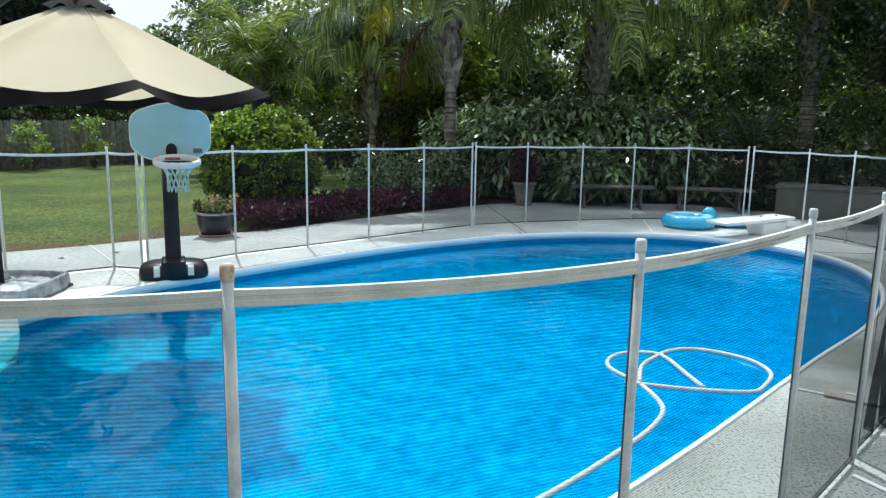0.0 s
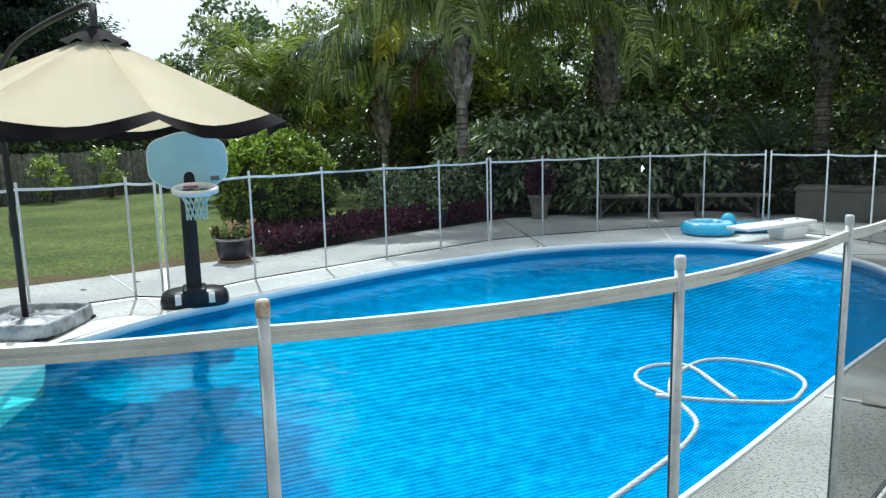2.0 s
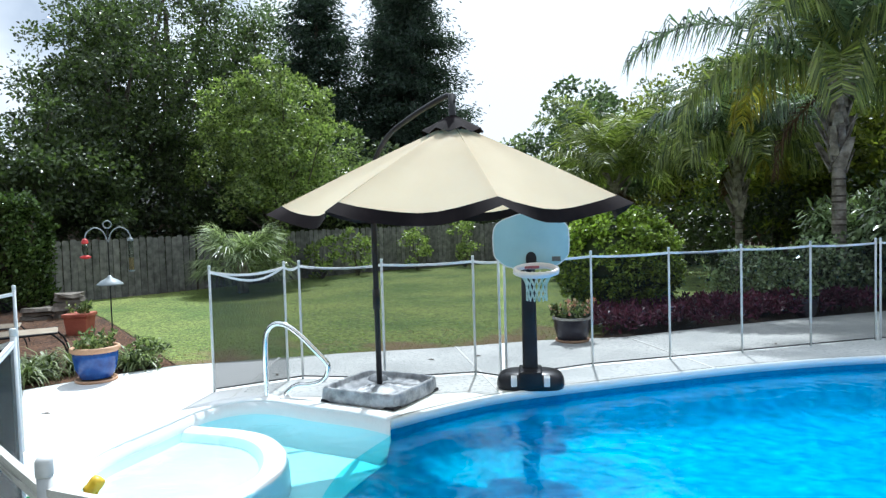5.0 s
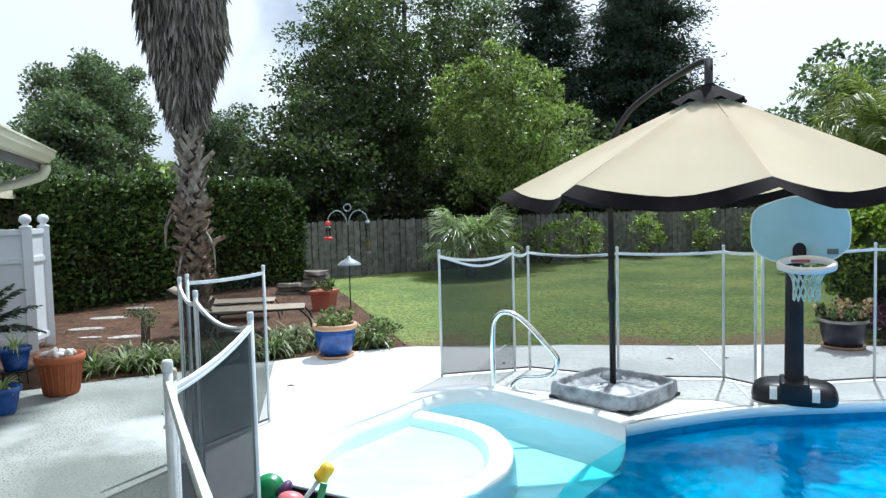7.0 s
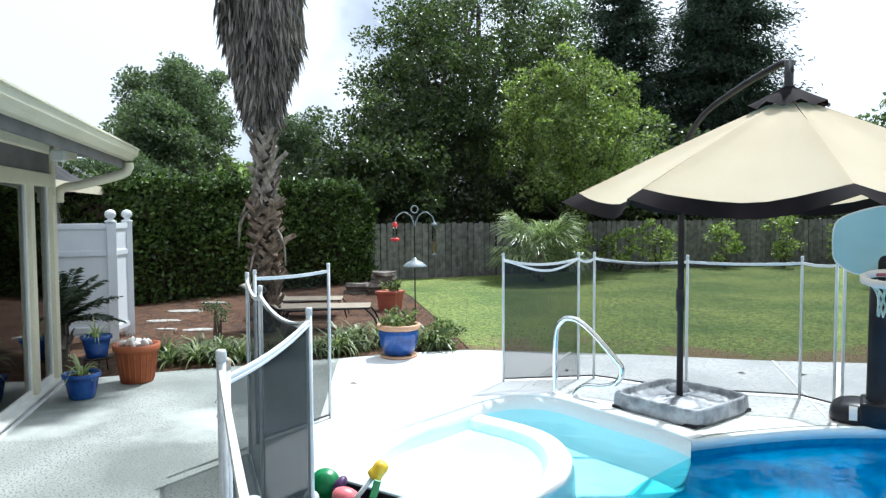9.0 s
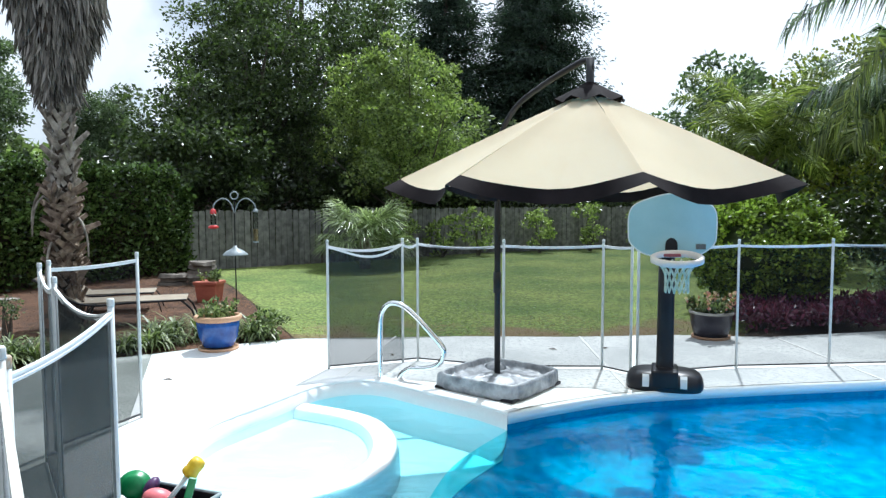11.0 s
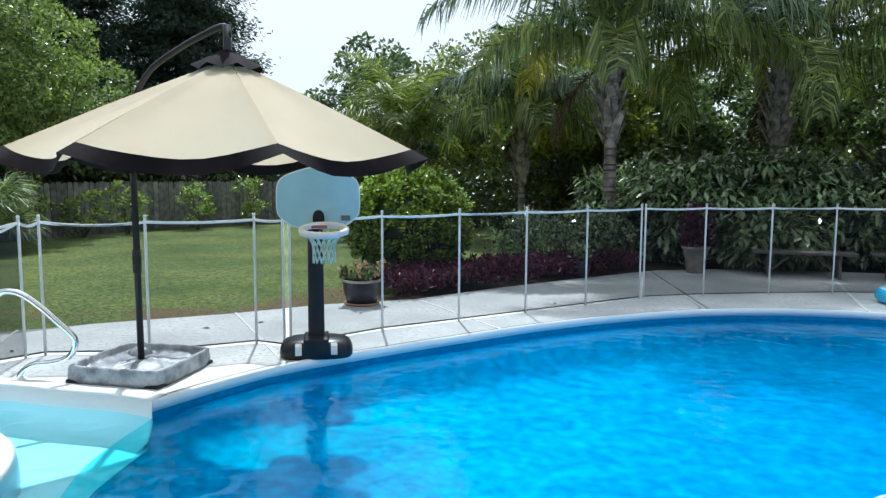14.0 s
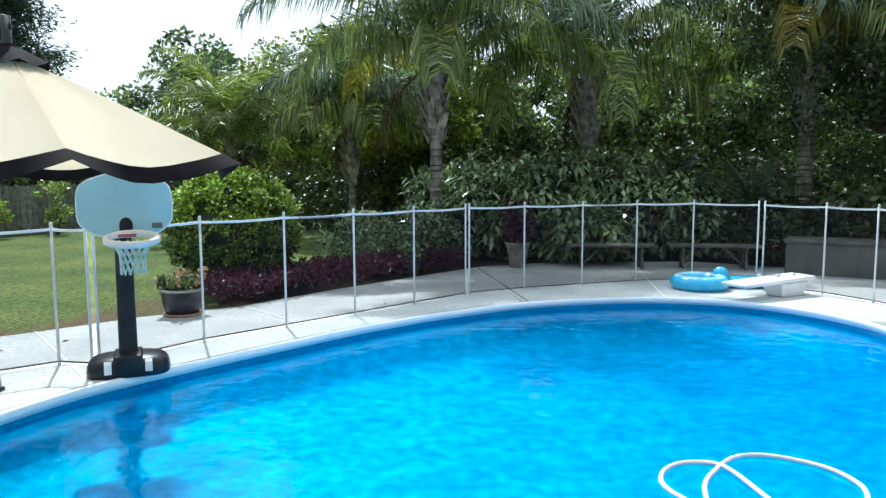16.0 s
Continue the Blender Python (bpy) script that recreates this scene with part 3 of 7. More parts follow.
def join_arrays(list_of):
    vs, fs, k = [], [], 0
    for v, f in list_of:
        vs.append(v)
        fs.append(f + k)
        k += len(v)
    return np.concatenate(vs), np.concatenate(fs)


# ---- ground, deck, pool ----
STEP_EDGE = [(-2.30, 2.62), (-2.70, 2.56), (-3.35, 2.58), (-4.02, 2.80), (-4.50, 3.15), (-4.76, 3.50), (-4.90, 4.06), (-5.02, 4.62), (-4.92, 4.95), (-4.66, 5.08), (-4.16, 5.08), (-3.66, 5.10), (-3.33, 5.05)]
POOL_EDGE = [(-3.33, 5.05), (-3.14, 5.60), (-2.86, 6.18), (-2.30, 6.90), (-1.75, 7.55), (-1.05, 8.33), (-0.20, 9.08), (0.85, 9.74), (2.05, 10.06), (3.10, 9.96), (3.88, 9.42), (4.32, 8.55), (4.28, 7.62), (3.92, 6.70), (3.28, 5.69), (2.42, 4.71), (1.77, 3.95), (1.20, 3.29), (0.62, 2.66), (0.08, 2.16), (-0.62, 1.86), (-1.40, 1.82), (-2.02, 2.14), (-2.30, 2.62)]
DECK_EDGE = [(-7.95, 1.90), (-7.80, 2.60), (-7.62, 3.30), (-7.38, 4.20), (-7.15, 5.10), (-6.90, 5.75), (-6.30, 6.35), (-5.55, 7.10), (-4.45, 8.00), (-3.69, 8.80), (-2.75, 9.45), (-1.85, 10.70), (-0.85, 11.90), (0.30, 13.20), (1.80, 13.90), (4.20, 13.90), (6.30, 12.60), (7.60, 10.50), (8.00, 7.50), (7.60, 3.00), (7.00, -5.00), (-8.60, -5.00)]
step_line = smooth_line([(*p, 0) for p in STEP_EDGE], 0.12)
pool_line = smooth_line([(*p, 0) for p in POOL_EDGE], 0.14)
basin = pool_line[:-1] + step_line[:-1]      # clockwise from above, seen as one closed loop
deck_line = [Vector((*p, 0)) for p in DECK_EDGE]
WATER_Z, FLOOR_Z = -0.12, -1.15

bm = flat_fill(bmesh.new(), [[(-900, -900), (900, -900), (900, 900), (-900, 900)], [(p.x, p.y) for p in deck_line]], -0.035)
ground = tagged(part("ground", bm, M_SOIL), "dark garden earth under trees and beds, reaching far out", "ground", kind="structure")

bm = flat_fill(bmesh.new(), [[(p.x, p.y) for p in deck_line], [(p.x, p.y) for p in offset_loop(basin, -0.04)]], 0.0)
wall_strip(bm, deck_line, -0.12, 0.0)
deck = tagged(part("pavement", bm, M_CONCRETE), "pale speckled concrete pool deck with white joint strips", "pool deck", kind="structure")


def strip_between(name, a, b, w, z, material, parent):
    a, b = Vector((*a, 0)), Vector((*b, 0))
    d = (b - a).normalized()
    s = Vector((d.y, -d.x, 0)) * w / 2
    bm = bmesh.new()
    lo = [bm.verts.new(p + Vector((0, 0, -0.01))) for p in (a - s, a + s, b + s, b - s)]
    hi = [bm.verts.new(p + Vector((0, 0, z))) for p in (a - s, a + s, b + s, b - s)]
    bm.faces.new(hi)
    for i in range(4):
        j = (i + 1) % 4
        bm.faces.new((lo[i], lo[j], hi[j], hi[i]))
    bmesh.ops.recalc_face_normals(bm, faces=bm.faces)
    return part(name, bm, material, parent)


for a, b in (((-4.44, 8.00), (-2.98, 6.28)), ((-2.73, 9.44), (-1.38, 7.98)), ((3.03, 13.6), (2.60, 10.14)), ((0.2, 13.0), (0.75, 9.80)), ((2.02, 4.14), (4.30, 2.86)), ((4.42, 8.9), (7.8, 8.9)), ((-6.05, 6.6), (-5.10, 4.98)), ((0.0, 2.16), (0.9, -1.4)), ((1.86, 3.06), (2.6, 1.8))):
    strip_between("joint_strip", a, b, 0.028, 0.008, M_JOINT, deck)

# slab round the steps, paler to put the glare there into its colour
APRON = [(-2.25, 1.50), (-3.03, 2.08), (-4.02, 2.24), (-4.90, 2.50), (-5.25, 3.10), (-7.30, 4.30), (-7.05, 5.25), (-6.75, 5.85), (-5.98, 6.45), (-5.15, 5.20), (-4.98, 5.22), (-3.60, 5.26), (-3.47, 5.12)]
apron_in = [(p.x, p.y) for p in offset_loop(step_line, -0.07, closed=False)]
bm = flat_fill(bmesh.new(), [APRON + apron_in[::-1] + [(-2.18, 2.20)]], 0.004)
part("slab", bm, M_APRON, deck, "pale concrete slab by the steps, glare in its colour")

STRIP = [(-5.98, 6.45), (-5.55, 7.08), (-4.45, 7.98), (-3.69, 8.78), (-2.75, 9.43), (-1.85, 10.68), (-0.85, 11.88), (0.22, 13.08), (0.70, 9.90)]
back = [(p.x, p.y) for p in offset_loop(pool_line, -0.07, closed=False) if p.x < 0.70 and p.y > 5.0][::-1]
bm = flat_fill(bmesh.new(), [STRIP + back + [(-3.60, 5.26), (-4.98, 5.22), (-5.15, 5.20)]], 0.003)
part("slab", bm, M_SLAB, deck, "pale concrete slab along the lawn")

FAR_SLAB = [(0.24, 13.08), (0.31, 13.16), (1.80, 13.86), (4.20, 13.86), (6.26, 12.56), (7.55, 10.48), (7.76, 8.95), (4.52, 8.92)]
rim_far = [(p.x, p.y) for p in offset_loop(pool_line, -0.07, closed=False) if p.x > 0.78 and p.y > 8.95][::-1]
bm = flat_fill(bmesh.new(), [FAR_SLAB + rim_far], 0.003)
part("slab", bm, M_SLAB, deck, "pale concrete slab round the deep end")

# wall of the basin: liner below, dark band at the waterline, white in the step unit
pool = tagged(new("swimming_pool"), "freeform in-ground pool with blue liner and white coping", "swimming pool")
bm = wall_strip(bmesh.new(), pool_line, -0.158, -0.070, closed=False)
part("waterline_band", bm, M_BAND, pool, "dark blue patterned band", smooth=True)
bm = bmesh.new()
mid_pt = Vector((0.55, 6.0, 0))
dish = pool_line[:-1] + smooth_line([Vector((-2.30, 2.62, 0)), Vector((-2.78, 3.45, 0)), Vector((-3.18, 4.25, 0)), Vector((-3.33, 5.05, 0))], 0.12)[:-1]
rings = [[bm.verts.new((*(mid_pt + (p - mid_pt) * s).xy, z if i < len(pool_line) - 1 else min(z, -0.325))) for i, p in enumerate(dish)] for s, z in ((1.0, -0.155), (0.99, -0.22), (0.97, -0.31), (0.935, -0.40), (0.87, -0.47), (0.60, -0.54), (0.28, -0.58), (0.02, -0.60))]
for a, b in zip(rings, rings[1:]):
    for i in range(len(a)):
        j = (i + 1) % len(a)
        bm.faces.new((a[i], b[i], b[j], a[j]))
bm.faces.new(rings[-1])
bmesh.ops.recalc_face_normals(bm, faces=bm.faces)
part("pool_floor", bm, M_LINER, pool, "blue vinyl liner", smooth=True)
bm = band(bmesh.new(), pool_line, [(0.003, -0.074), (0.005, -0.004), (-0.006, 0.008), (-0.026, 0.009), (-0.032, 0.004), (-0.032, -0.06)], closed=False)
part("coping", bm, M_COPING, pool, "rounded white coping", smooth=True)

step_unit = part("step_unit", band(bmesh.new(), step_line, [(0.0, -0.01), (0.006, -0.13), (0.02, -0.21), (0.05, -0.27), (0.10, -0.305), (0.17, -0.322), (0.17, -0.34), (-0.02, -0.34), (-0.02, -0.01)], closed=False), M_FIBRE, pool, "white moulded entry steps", smooth=True)
bm = band(bmesh.new(), step_line, [(-0.006, -0.03), (0.0, 0.0), (-0.02, 0.015), (-0.13, 0.017), (-0.145, 0.004), (-0.145, -0.04)], closed=False)
part("coping", bm, M_FIBRE, pool, "white moulded rim", smooth=True)
front = [Vector((-2.30, 2.62, 0)), Vector((-2.78, 3.45, 0)), Vector((-3.18, 4.25, 0)), Vector((-3.33, 5.05, 0))]
front = smooth_line(front, 0.12)
lower_loop = [(p.x, p.y) for p in step_line[:-1]] + [(p.x, p.y) for p in front[::-1][:-1]]
bm = flat_fill(bmesh.new(), [lower_loop], -0.32)
wall_strip(bm, front, FLOOR_Z, -0.32, closed=False)
part("lower_tread", bm, M_FIBRE, step_unit)
arc = smooth_line([(-4.02, 2.80, 0), (-3.72, 2.97, 0), (-3.50, 3.28, 0), (-3.42, 3.64, 0), (-3.47, 3.94, 0), (-3.60, 4.16, 0), (-3.81, 4.38, 0), (-4.06, 4.54, 0), (-4.30, 4.62, 0), (-4.56, 4.62, 0), (-4.80, 4.57, 0), (-5.01, 4.52, 0)], 0.06)
left_wall = [p for p in step_line if p.x < -4.05 and 2.86 < p.y < 4.50][::-1]
bm = flat_fill(bmesh.new(), [[(p.x, p.y) for p in arc + left_wall]], -0.19)
wall_strip(bm, arc, -0.32, -0.19, closed=False)
part("upper_tread", bm, M_FIBRE, step_unit)
bm = band(bmesh.new(), arc, [(0.012, -0.319), (0.006, -0.20), (-0.004, -0.135), (-0.025, -0.112), (-0.06, -0.102), (-0.12, -0.102), (-0.165, -0.110), (-0.195, -0.132), (-0.215, -0.17), (-0.22, -0.192)], closed=False)
part("tread_lip", bm, M_FIBRE, step_unit, smooth=True)
bm = flat_fill(bmesh.new(), [[(p.x, p.y) for p in arc + left_wall]], WATER_Z)
tagged(part("water", bm, M_SHALLOW), "clear shallow water inside the round top step", "water", kind="structure")
near_i = [min(range(len(step_line)), key=lambda i: (step_line[i] - q).length) for q in (arc[0], arc[-1])]
around = step_line[:near_i[0]] + arc + step_line[near_i[1] + 1:-1] + front[::-1][:-1]
bm = flat_fill(bmesh.new(), [[(p.x, p.y) for p in around]], WATER_Z)
tagged(part("water", bm, M_LOWER), "clear pale blue water over the lower step", "water", kind="structure")
bm = flat_fill(bmesh.new(), [[(p.x, p.y) for p in dish]], WATER_Z)
water = tagged(part("water", bm, M_WATER), "clear blue pool water with small ripples", "water", kind="structure")

# lawn, mulch
LAWN = [(-6.90, 5.82), (-6.30, 6.40), (-5.55, 7.15), (-4.45, 8.05), (-3.72, 8.86), (-3.05, 9.40), (-3.2, 10.4), (-2.6, 12.2), (-1.8, 13.6), (2.0, 15.5), (6.5, 20.0), (8, 36.0), (-4.6, 33.0), (-10.2, 24.0), (-13.4, 17.4), (-14.4, 12.0), (-15.0, 9.35), (-11.8, 8.1), (-8.85, 6.75)]
bm = flat_fill(bmesh.new(), [LAWN], -0.02)
lawn = tagged(part("lawn", bm, M_LAWN), "mown green lawn with dry patches", "lawn", kind="structure")
MULCH = [(-7.98, 1.75), (-7.80, 2.60), (-7.62, 3.30), (-7.38, 4.20), (-7.15, 5.10), (-6.90, 5.80), (-8.85, 6.70), (-11.8, 8.05), (-15.0, 9.30), (-15.6, 9.30), (-15.0, 3.0), (-13.0, 1.5)]
bm = flat_fill(bmesh.new(), [MULCH], -0.018)
mulch = tagged(part("mulch_bed", bm, M_MULCH), "reddish brown pine straw mulch bed", "mulch bed", kind="structure")

# loose straw on the mulch
sp = np.column_stack([rng.uniform(-15.4, -6.8, 30000), rng.uniform(1.4, 9.4, 30000)])
sp = sp[inside_many(sp, MULCH)]
sa = rng.uniform(0, math.pi, len(sp))
sd3 = np.column_stack([np.cos(sa), np.sin(sa), rng.normal(0, 0.15, len(sp))])
s0 = np.column_stack([sp, rng.uniform(-0.012, 0.012, len(sp))])
sw = np.column_stack([-np.sin(sa), np.cos(sa), np.zeros(len(sp))]) * 0.005
sv = np.stack([s0 - sw, s0 + sw, s0 + sd3 * 0.16], 1).reshape(-1, 3)
tagged(soup("pine_straw", sv, np.arange(len(sv)).reshape(-1, 3), L_STRAW), "loose reddish pine straw on the bed", "pine straw", kind="stuff")

# grass blades over the lawn, denser towards the deck
cand = np.column_stack([rng.uniform(-15.2, 4.0, 150000), rng.uniform(5.6, 22.0, 150000)])
cand = cand[inside_many(cand, LAWN)]
keepers = rng.uniform(size=len(cand)) < np.clip(1.5 - (np.hypot(cand[:, 0], cand[:, 1]) - 7) / 11, 0.15, 1)
keepers &= 0.73 * cand[:, 1] - 0.68 * cand[:, 0] - 8.92 < rng.uniform(0.3, 2.6, len(cand))
cand = cand[keepers]
base3 = np.column_stack([cand, np.full(len(cand), -0.02)])
lean = np.column_stack([rng.normal(0, 1.5, (len(base3), 2)), np.ones(len(base3))])
tipv = base3 + unit(lean) * rng.uniform(0.012, 0.035, (len(base3), 1))
ang = rng.uniform(0, math.pi, len(base3))
side = np.column_stack([np.cos(ang), np.sin(ang), np.zeros(len(base3))]) * 0.005
gv = np.stack([base3 - side, base3 + side, tipv], 1).reshape(-1, 3)
dry = (np.array([noise.noise(Vector((x * 0.8, y * 0.8, 3.1))) for x, y in cand[:, :2]]) + 0.85 * np.clip(1.5 - 0.9 * (0.73 * cand[:, 1] - 0.68 * cand[:, 0] - 8.92), 0, 1) * (cand[:, 0] < -2.5) > 0.24) & (rng.uniform(size=len(cand)) < 0.8)
tri = np.arange(len(gv)).reshape(-1, 3)
tagged(soup("grass", gv, tri[~dry], L_LAWN), "short green lawn grass blades", "grass", kind="stuff")
tagged(soup("grass", gv, tri[dry], L_DRYLAWN), "dry straw-coloured grass blades in patches", "grass", kind="stuff")


# ---- pool fences ----
def fence_run(posts, label, sags=None, rusty=-1, dense=(), net=None, thick=None, fold=0.012, post_mat=None, tall=0.0, strip=0.024, rivets=False, strip_mat=None):
    """White posts with dark netting, a white strip along the top and a black hem."""
    o = Vector((*posts[0], 0))
    th = thing("pool_fence", pose(o.x, o.y, 0), label, "fence", "mesh pool fence")
    P = [Vector((*p, 0)) - o for p in posts]
    for k, p in enumerate(P):
        post = part("post", tubed([p + Vector((0, 0, z)) for z in (-0.02, 0.6, 1.195 + tall)], 0.0125, 10), post_mat or M_WHITE, th, smooth=True)
        part("cap", tubed([p + Vector((0, 0, z)) for z in (1.19 + tall, 1.196 + tall, 1.216 + tall, 1.222 + tall)], [0.0133, 0.0142, 0.0142, 0.011], 10), M_CAP if k == rusty else (post_mat or M_WHITE), post, smooth=True)
        if rivets:
            # seam of the netting sleeve and its small rivets
            away = (P[min(k + 1, len(P) - 1)] - P[max(k - 1, 0)]).normalized()
            face = Vector((away.y, -away.x, 0))
            part("sleeve_seam", tubed([p + away * 0.0105 + face * 0.007 + Vector((0, 0, z)) for z in (0.04, 1.14 + tall)], 0.0035, 6), M_HEM, post, "dark netting edge in the post")
            for z in (0.22, 0.42, 0.62, 0.80, 0.95, 1.06, 1.12, 1.15):
                part("rivet", tubed([p + face * 0.0115 + Vector((0, 0, z)), p + face * 0.0150 + Vector((0, 0, z))], 0.0028, 6), M_POSTGREY, post)
    for i, (a, b) in enumerate(zip(P, P[1:])):
        sag = sags[i] if sags else 0.012
        d = b - a
        s = Vector((d.y, -d.x, 0)).normalized()
        seg = 10 if fold < 0.02 or i not in dense else 40

        def rail_z(t):
            return 1.172 + tall - sag * 4 * t * (1 - t)

        def line(t):
            return a + d * t
        bm = bmesh.new()
        cols = []
        for k in range(seg + 1):
            t = k / seg
            p = line(t)
            cols.append([bm.verts.new(p + s * ((0.012 * math.sin(3.0 * z + 2 * i) if seg == 10 else fold * (math.sin(34 * t + 2.2 * z + i) + 0.6 * math.sin(57 * t - 3.1 * z)) * (1.15 - z)) * 4 * t * (1 - t)) + Vector((0, 0, z))) for z in (0.03, 0.3, 0.6, 0.9, rail_z(t) - 0.01)])
        for c, e in zip(cols, cols[1:]):
            for j in range(4):
                bm.faces.new((c[j], e[j], e[j + 1], c[j + 1]))
        part("netting", bm, (thick or M_NETDENSE) if i in dense else (net or M_NET), th, "dark see-through netting", smooth=True)
        bm = bmesh.new()
        rows = []
        for k in range(seg + 1):
            t = k / seg
            p = line(t)
            z = rail_z(t)
            rows.append([bm.verts.new(p + s * q + Vector((0, 0, z + h))) for q, h in ((-0.006, -strip), (-0.007, -strip * 0.66), (-0.0045, -strip * 0.6), (-0.0045, -strip * 0.4), (-0.007, -strip * 0.34), (-0.007, 0.0), (0.007, 0.0), (0.007, -strip * 0.34), (0.0045, -strip * 0.4), (0.0045, -strip * 0.6), (0.007, -strip * 0.66), (0.006, -strip))])
        for c, e in zip(rows, rows[1:]):
            for j in range(12):
                bm.faces.new((c[j], e[j], e[(j + 1) % 12], c[(j + 1) % 12]))
        bm.faces.new(rows[0])
        bm.faces.new(rows[-1][::-1])
        part("top_strip", bm, strip_mat or M_RAIL, th, smooth=False)
        bm = bmesh.new()
        sd = s * 0.006
        q = [bm.verts.new(a + v + Vector((0, 0, z))) for v, z in ((-sd, 0.025), (sd, 0.025), (sd, 0.038), (-sd, 0.038))] + [bm.verts.new(b + v + Vector((0, 0, z))) for v, z in ((-sd, 0.025), (sd, 0.025), (sd, 0.038), (-sd, 0.038))]
        for j in range(4):
            bm.faces.new((q[j], q[(j + 1) % 4], q[4 + (j + 1) % 4], q[4 + j]))
        bm.faces.new(q[:4][::-1])
        bm.faces.new(q[4:])
        part("hem", bm, M_HEM, th)
    return th


open_run = fence_run([(-5.43, 5.09), (-5.09, 5.74), (-5.02, 5.88), (-4.19, 6.17), (-3.48, 6.76), (-3.17, 6.715)], "white-posted mesh pool fence, slack and folded at its open end", sags=[0.05, 0.03, 0.03, 0.015, 0.01], dense=(0,))
bm = bmesh.new()
rows = []
for k in range(15):
    t = k / 14
    p = Vector((0, 0, 1.165)).lerp(Vector((0.34, 0.65, 1.175)), t) + Vector((0.03, -0.02, 0)) * math.sin(math.pi * t) - Vector((0, 0, 0.105 * math.sin(math.pi * t ** 1.2)))
    rows.append([bm.verts.new(p + Vector((0.88 * q, -0.48 * q, h))) for q, h in ((0.004, -0.022), (0.003, 0.0), (0.012, 0.0), (0.013, -0.022))])
for c, e in zip(rows, rows[1:]):
    for j in range(4):
        bm.faces.new((c[j], e[j], e[(j + 1) % 4], c[(j + 1) % 4]))
bm.faces.new(rows[0])
bm.faces.new(rows[-1][::-1])
part("top_strip", bm, M_RAIL, open_run, "second slack white strip")
fence_run([(-3.122, 6.745), (-2.54, 7.61), (-1.90, 8.27), (-1.27, 8.93), (-0.63, 9.60), (0.01, 10.26)], "mesh pool fence with white posts along the lawn side")
fence_run([(0.06, 10.31), (0.83, 10.74), (1.69, 11.08), (2.54, 11.40), (3.43, 11.60), (4.15, 11.02)], "mesh pool fence with white posts before the garden benches")
fence_run([(4.21, 10.96), (4.75, 10.35), (5.06, 9.72), (5.26, 8.95), (5.25, 8.05), (5.00, 7.15), (4.55, 6.35), (4.0, 5.6), (3.35, 4.85), (2.65, 4.05), (1.96, 3.26)], "mesh pool fence with white posts round the deep end", dense=(4, 5, 6, 7, 8, 9), thick=M_NETDARK, fold=0.03)
fence_run([(1.91, 3.18), (1.297, 2.482), (0.562, 1.738), (-0.299, 1.314), (-1.17, 1.125), (-2.16, 1.40)], "mesh pool fence with white posts beside the house terrace", rusty=3, net=M_NETNEAR, dense=(0,), thick=M_NETMID, post_mat=M_POSTGREY, tall=0.036, strip=0.034, rivets=True, strip_mat=M_RAILOLD)
gate_run = fence_run([(-2.22, 1.43), (-3.03, 2.04), (-4.02, 2.20), (-4.90, 2.44)], "mesh pool fence with a curved white top strip", sags=[0.02, 0.06, 0.05], dense=(0, 1, 2), rusty=0)
hook_at = Vector((-0.004, -0.005, 1.09))
part("latch_hook", tubed(smooth_line([hook_at, hook_at + Vector((-0.009, -0.012, 0.0)), hook_at + Vector((-0.014, -0.018, 0.008)), hook_at + Vector((-0.010, -0.014, 0.018)), hook_at + Vector((-0.013, -0.018, 0.024))], 0.006), 0.0025, 6), M_CHROME, gate_run, "small steel latch hook")
part("latch_hook", tubed(smooth_line([hook_at + Vector((0, 0, -0.02)), hook_at + Vector((-0.009, -0.012, -0.02)), hook_at + Vector((-0.012, -0.016, -0.032))], 0.006), 0.0025, 6), M_CHROME, gate_run, "small steel latch hook")
fence_run([(-5.06, 2.55), (-5.31, 3.23)], "short open gate panel of the mesh pool fence")


# ---- house beside the terrace ----
# local axes: x runs along the wall from its outer corner, y points out to the terrace
HU = Vector((0.936, -0.352, 0))
HN = Vector((0.352, 0.936, 0))
H_M = Matrix(((HU.x, HN.x, 0, -7.86), (HU.y, HN.y, 0, 1.66), (0, 0, 1, 0), (0, 0, 0, 1)))
house = tagged(new("house"), "single-storey house with cream trim, sliding glass doors and gutter", "house")
house.matrix_basis = H_M
HL = 15.0
part("plinth", boxed(0.0, HL, -0.25, 0.0, -0.1, 0.05), M_SIDING, house)
part("sill", boxed(-0.02, HL, -0.04, 0.035, 0.05, 0.075, 0.006), M_ALU, house, "white aluminium sill")
part("edge_strip", boxed(-0.05, HL, 0.0, 0.035, -0.02, 0.02, 0.004), M_JOINT, house, "white strip along the foot of the wall")
part("header", boxed(0.0, HL, -0.10, 0.0, 1.86, 1.98, 0.008), M_HOUSEWALL, house, "cream header beam")
part("fascia_board", boxed(0.02, HL, -0.08, -0.02, 1.98, 2.16), M_SOFFIT, house, "dark transom band")
part("corner_post", boxed(-0.02, 0.10, -0.12, 0.004, 0.075, 2.16, 0.006), M_HOUSEWALL, house, "cream corner post")
for x in (0.62, 2.62, 3.30, 5.3, 7.3, 9.3, 11.3, 13.3):
    part("mullion", boxed(x, x + 0.11, -0.11, -0.002, 0.075, 1.86, 0.006), M_HOUSEWALL if x in (0.62, 3.30) else M_ALU, house)
edges = [0.10, 0.62, 2.62, 3.30, 5.3, 7.3, 9.3, 11.3, 13.3, HL]
starts = [0.10, 0.73, 2.73, 3.41, 5.41, 7.41, 9.41, 11.41, 13.41]
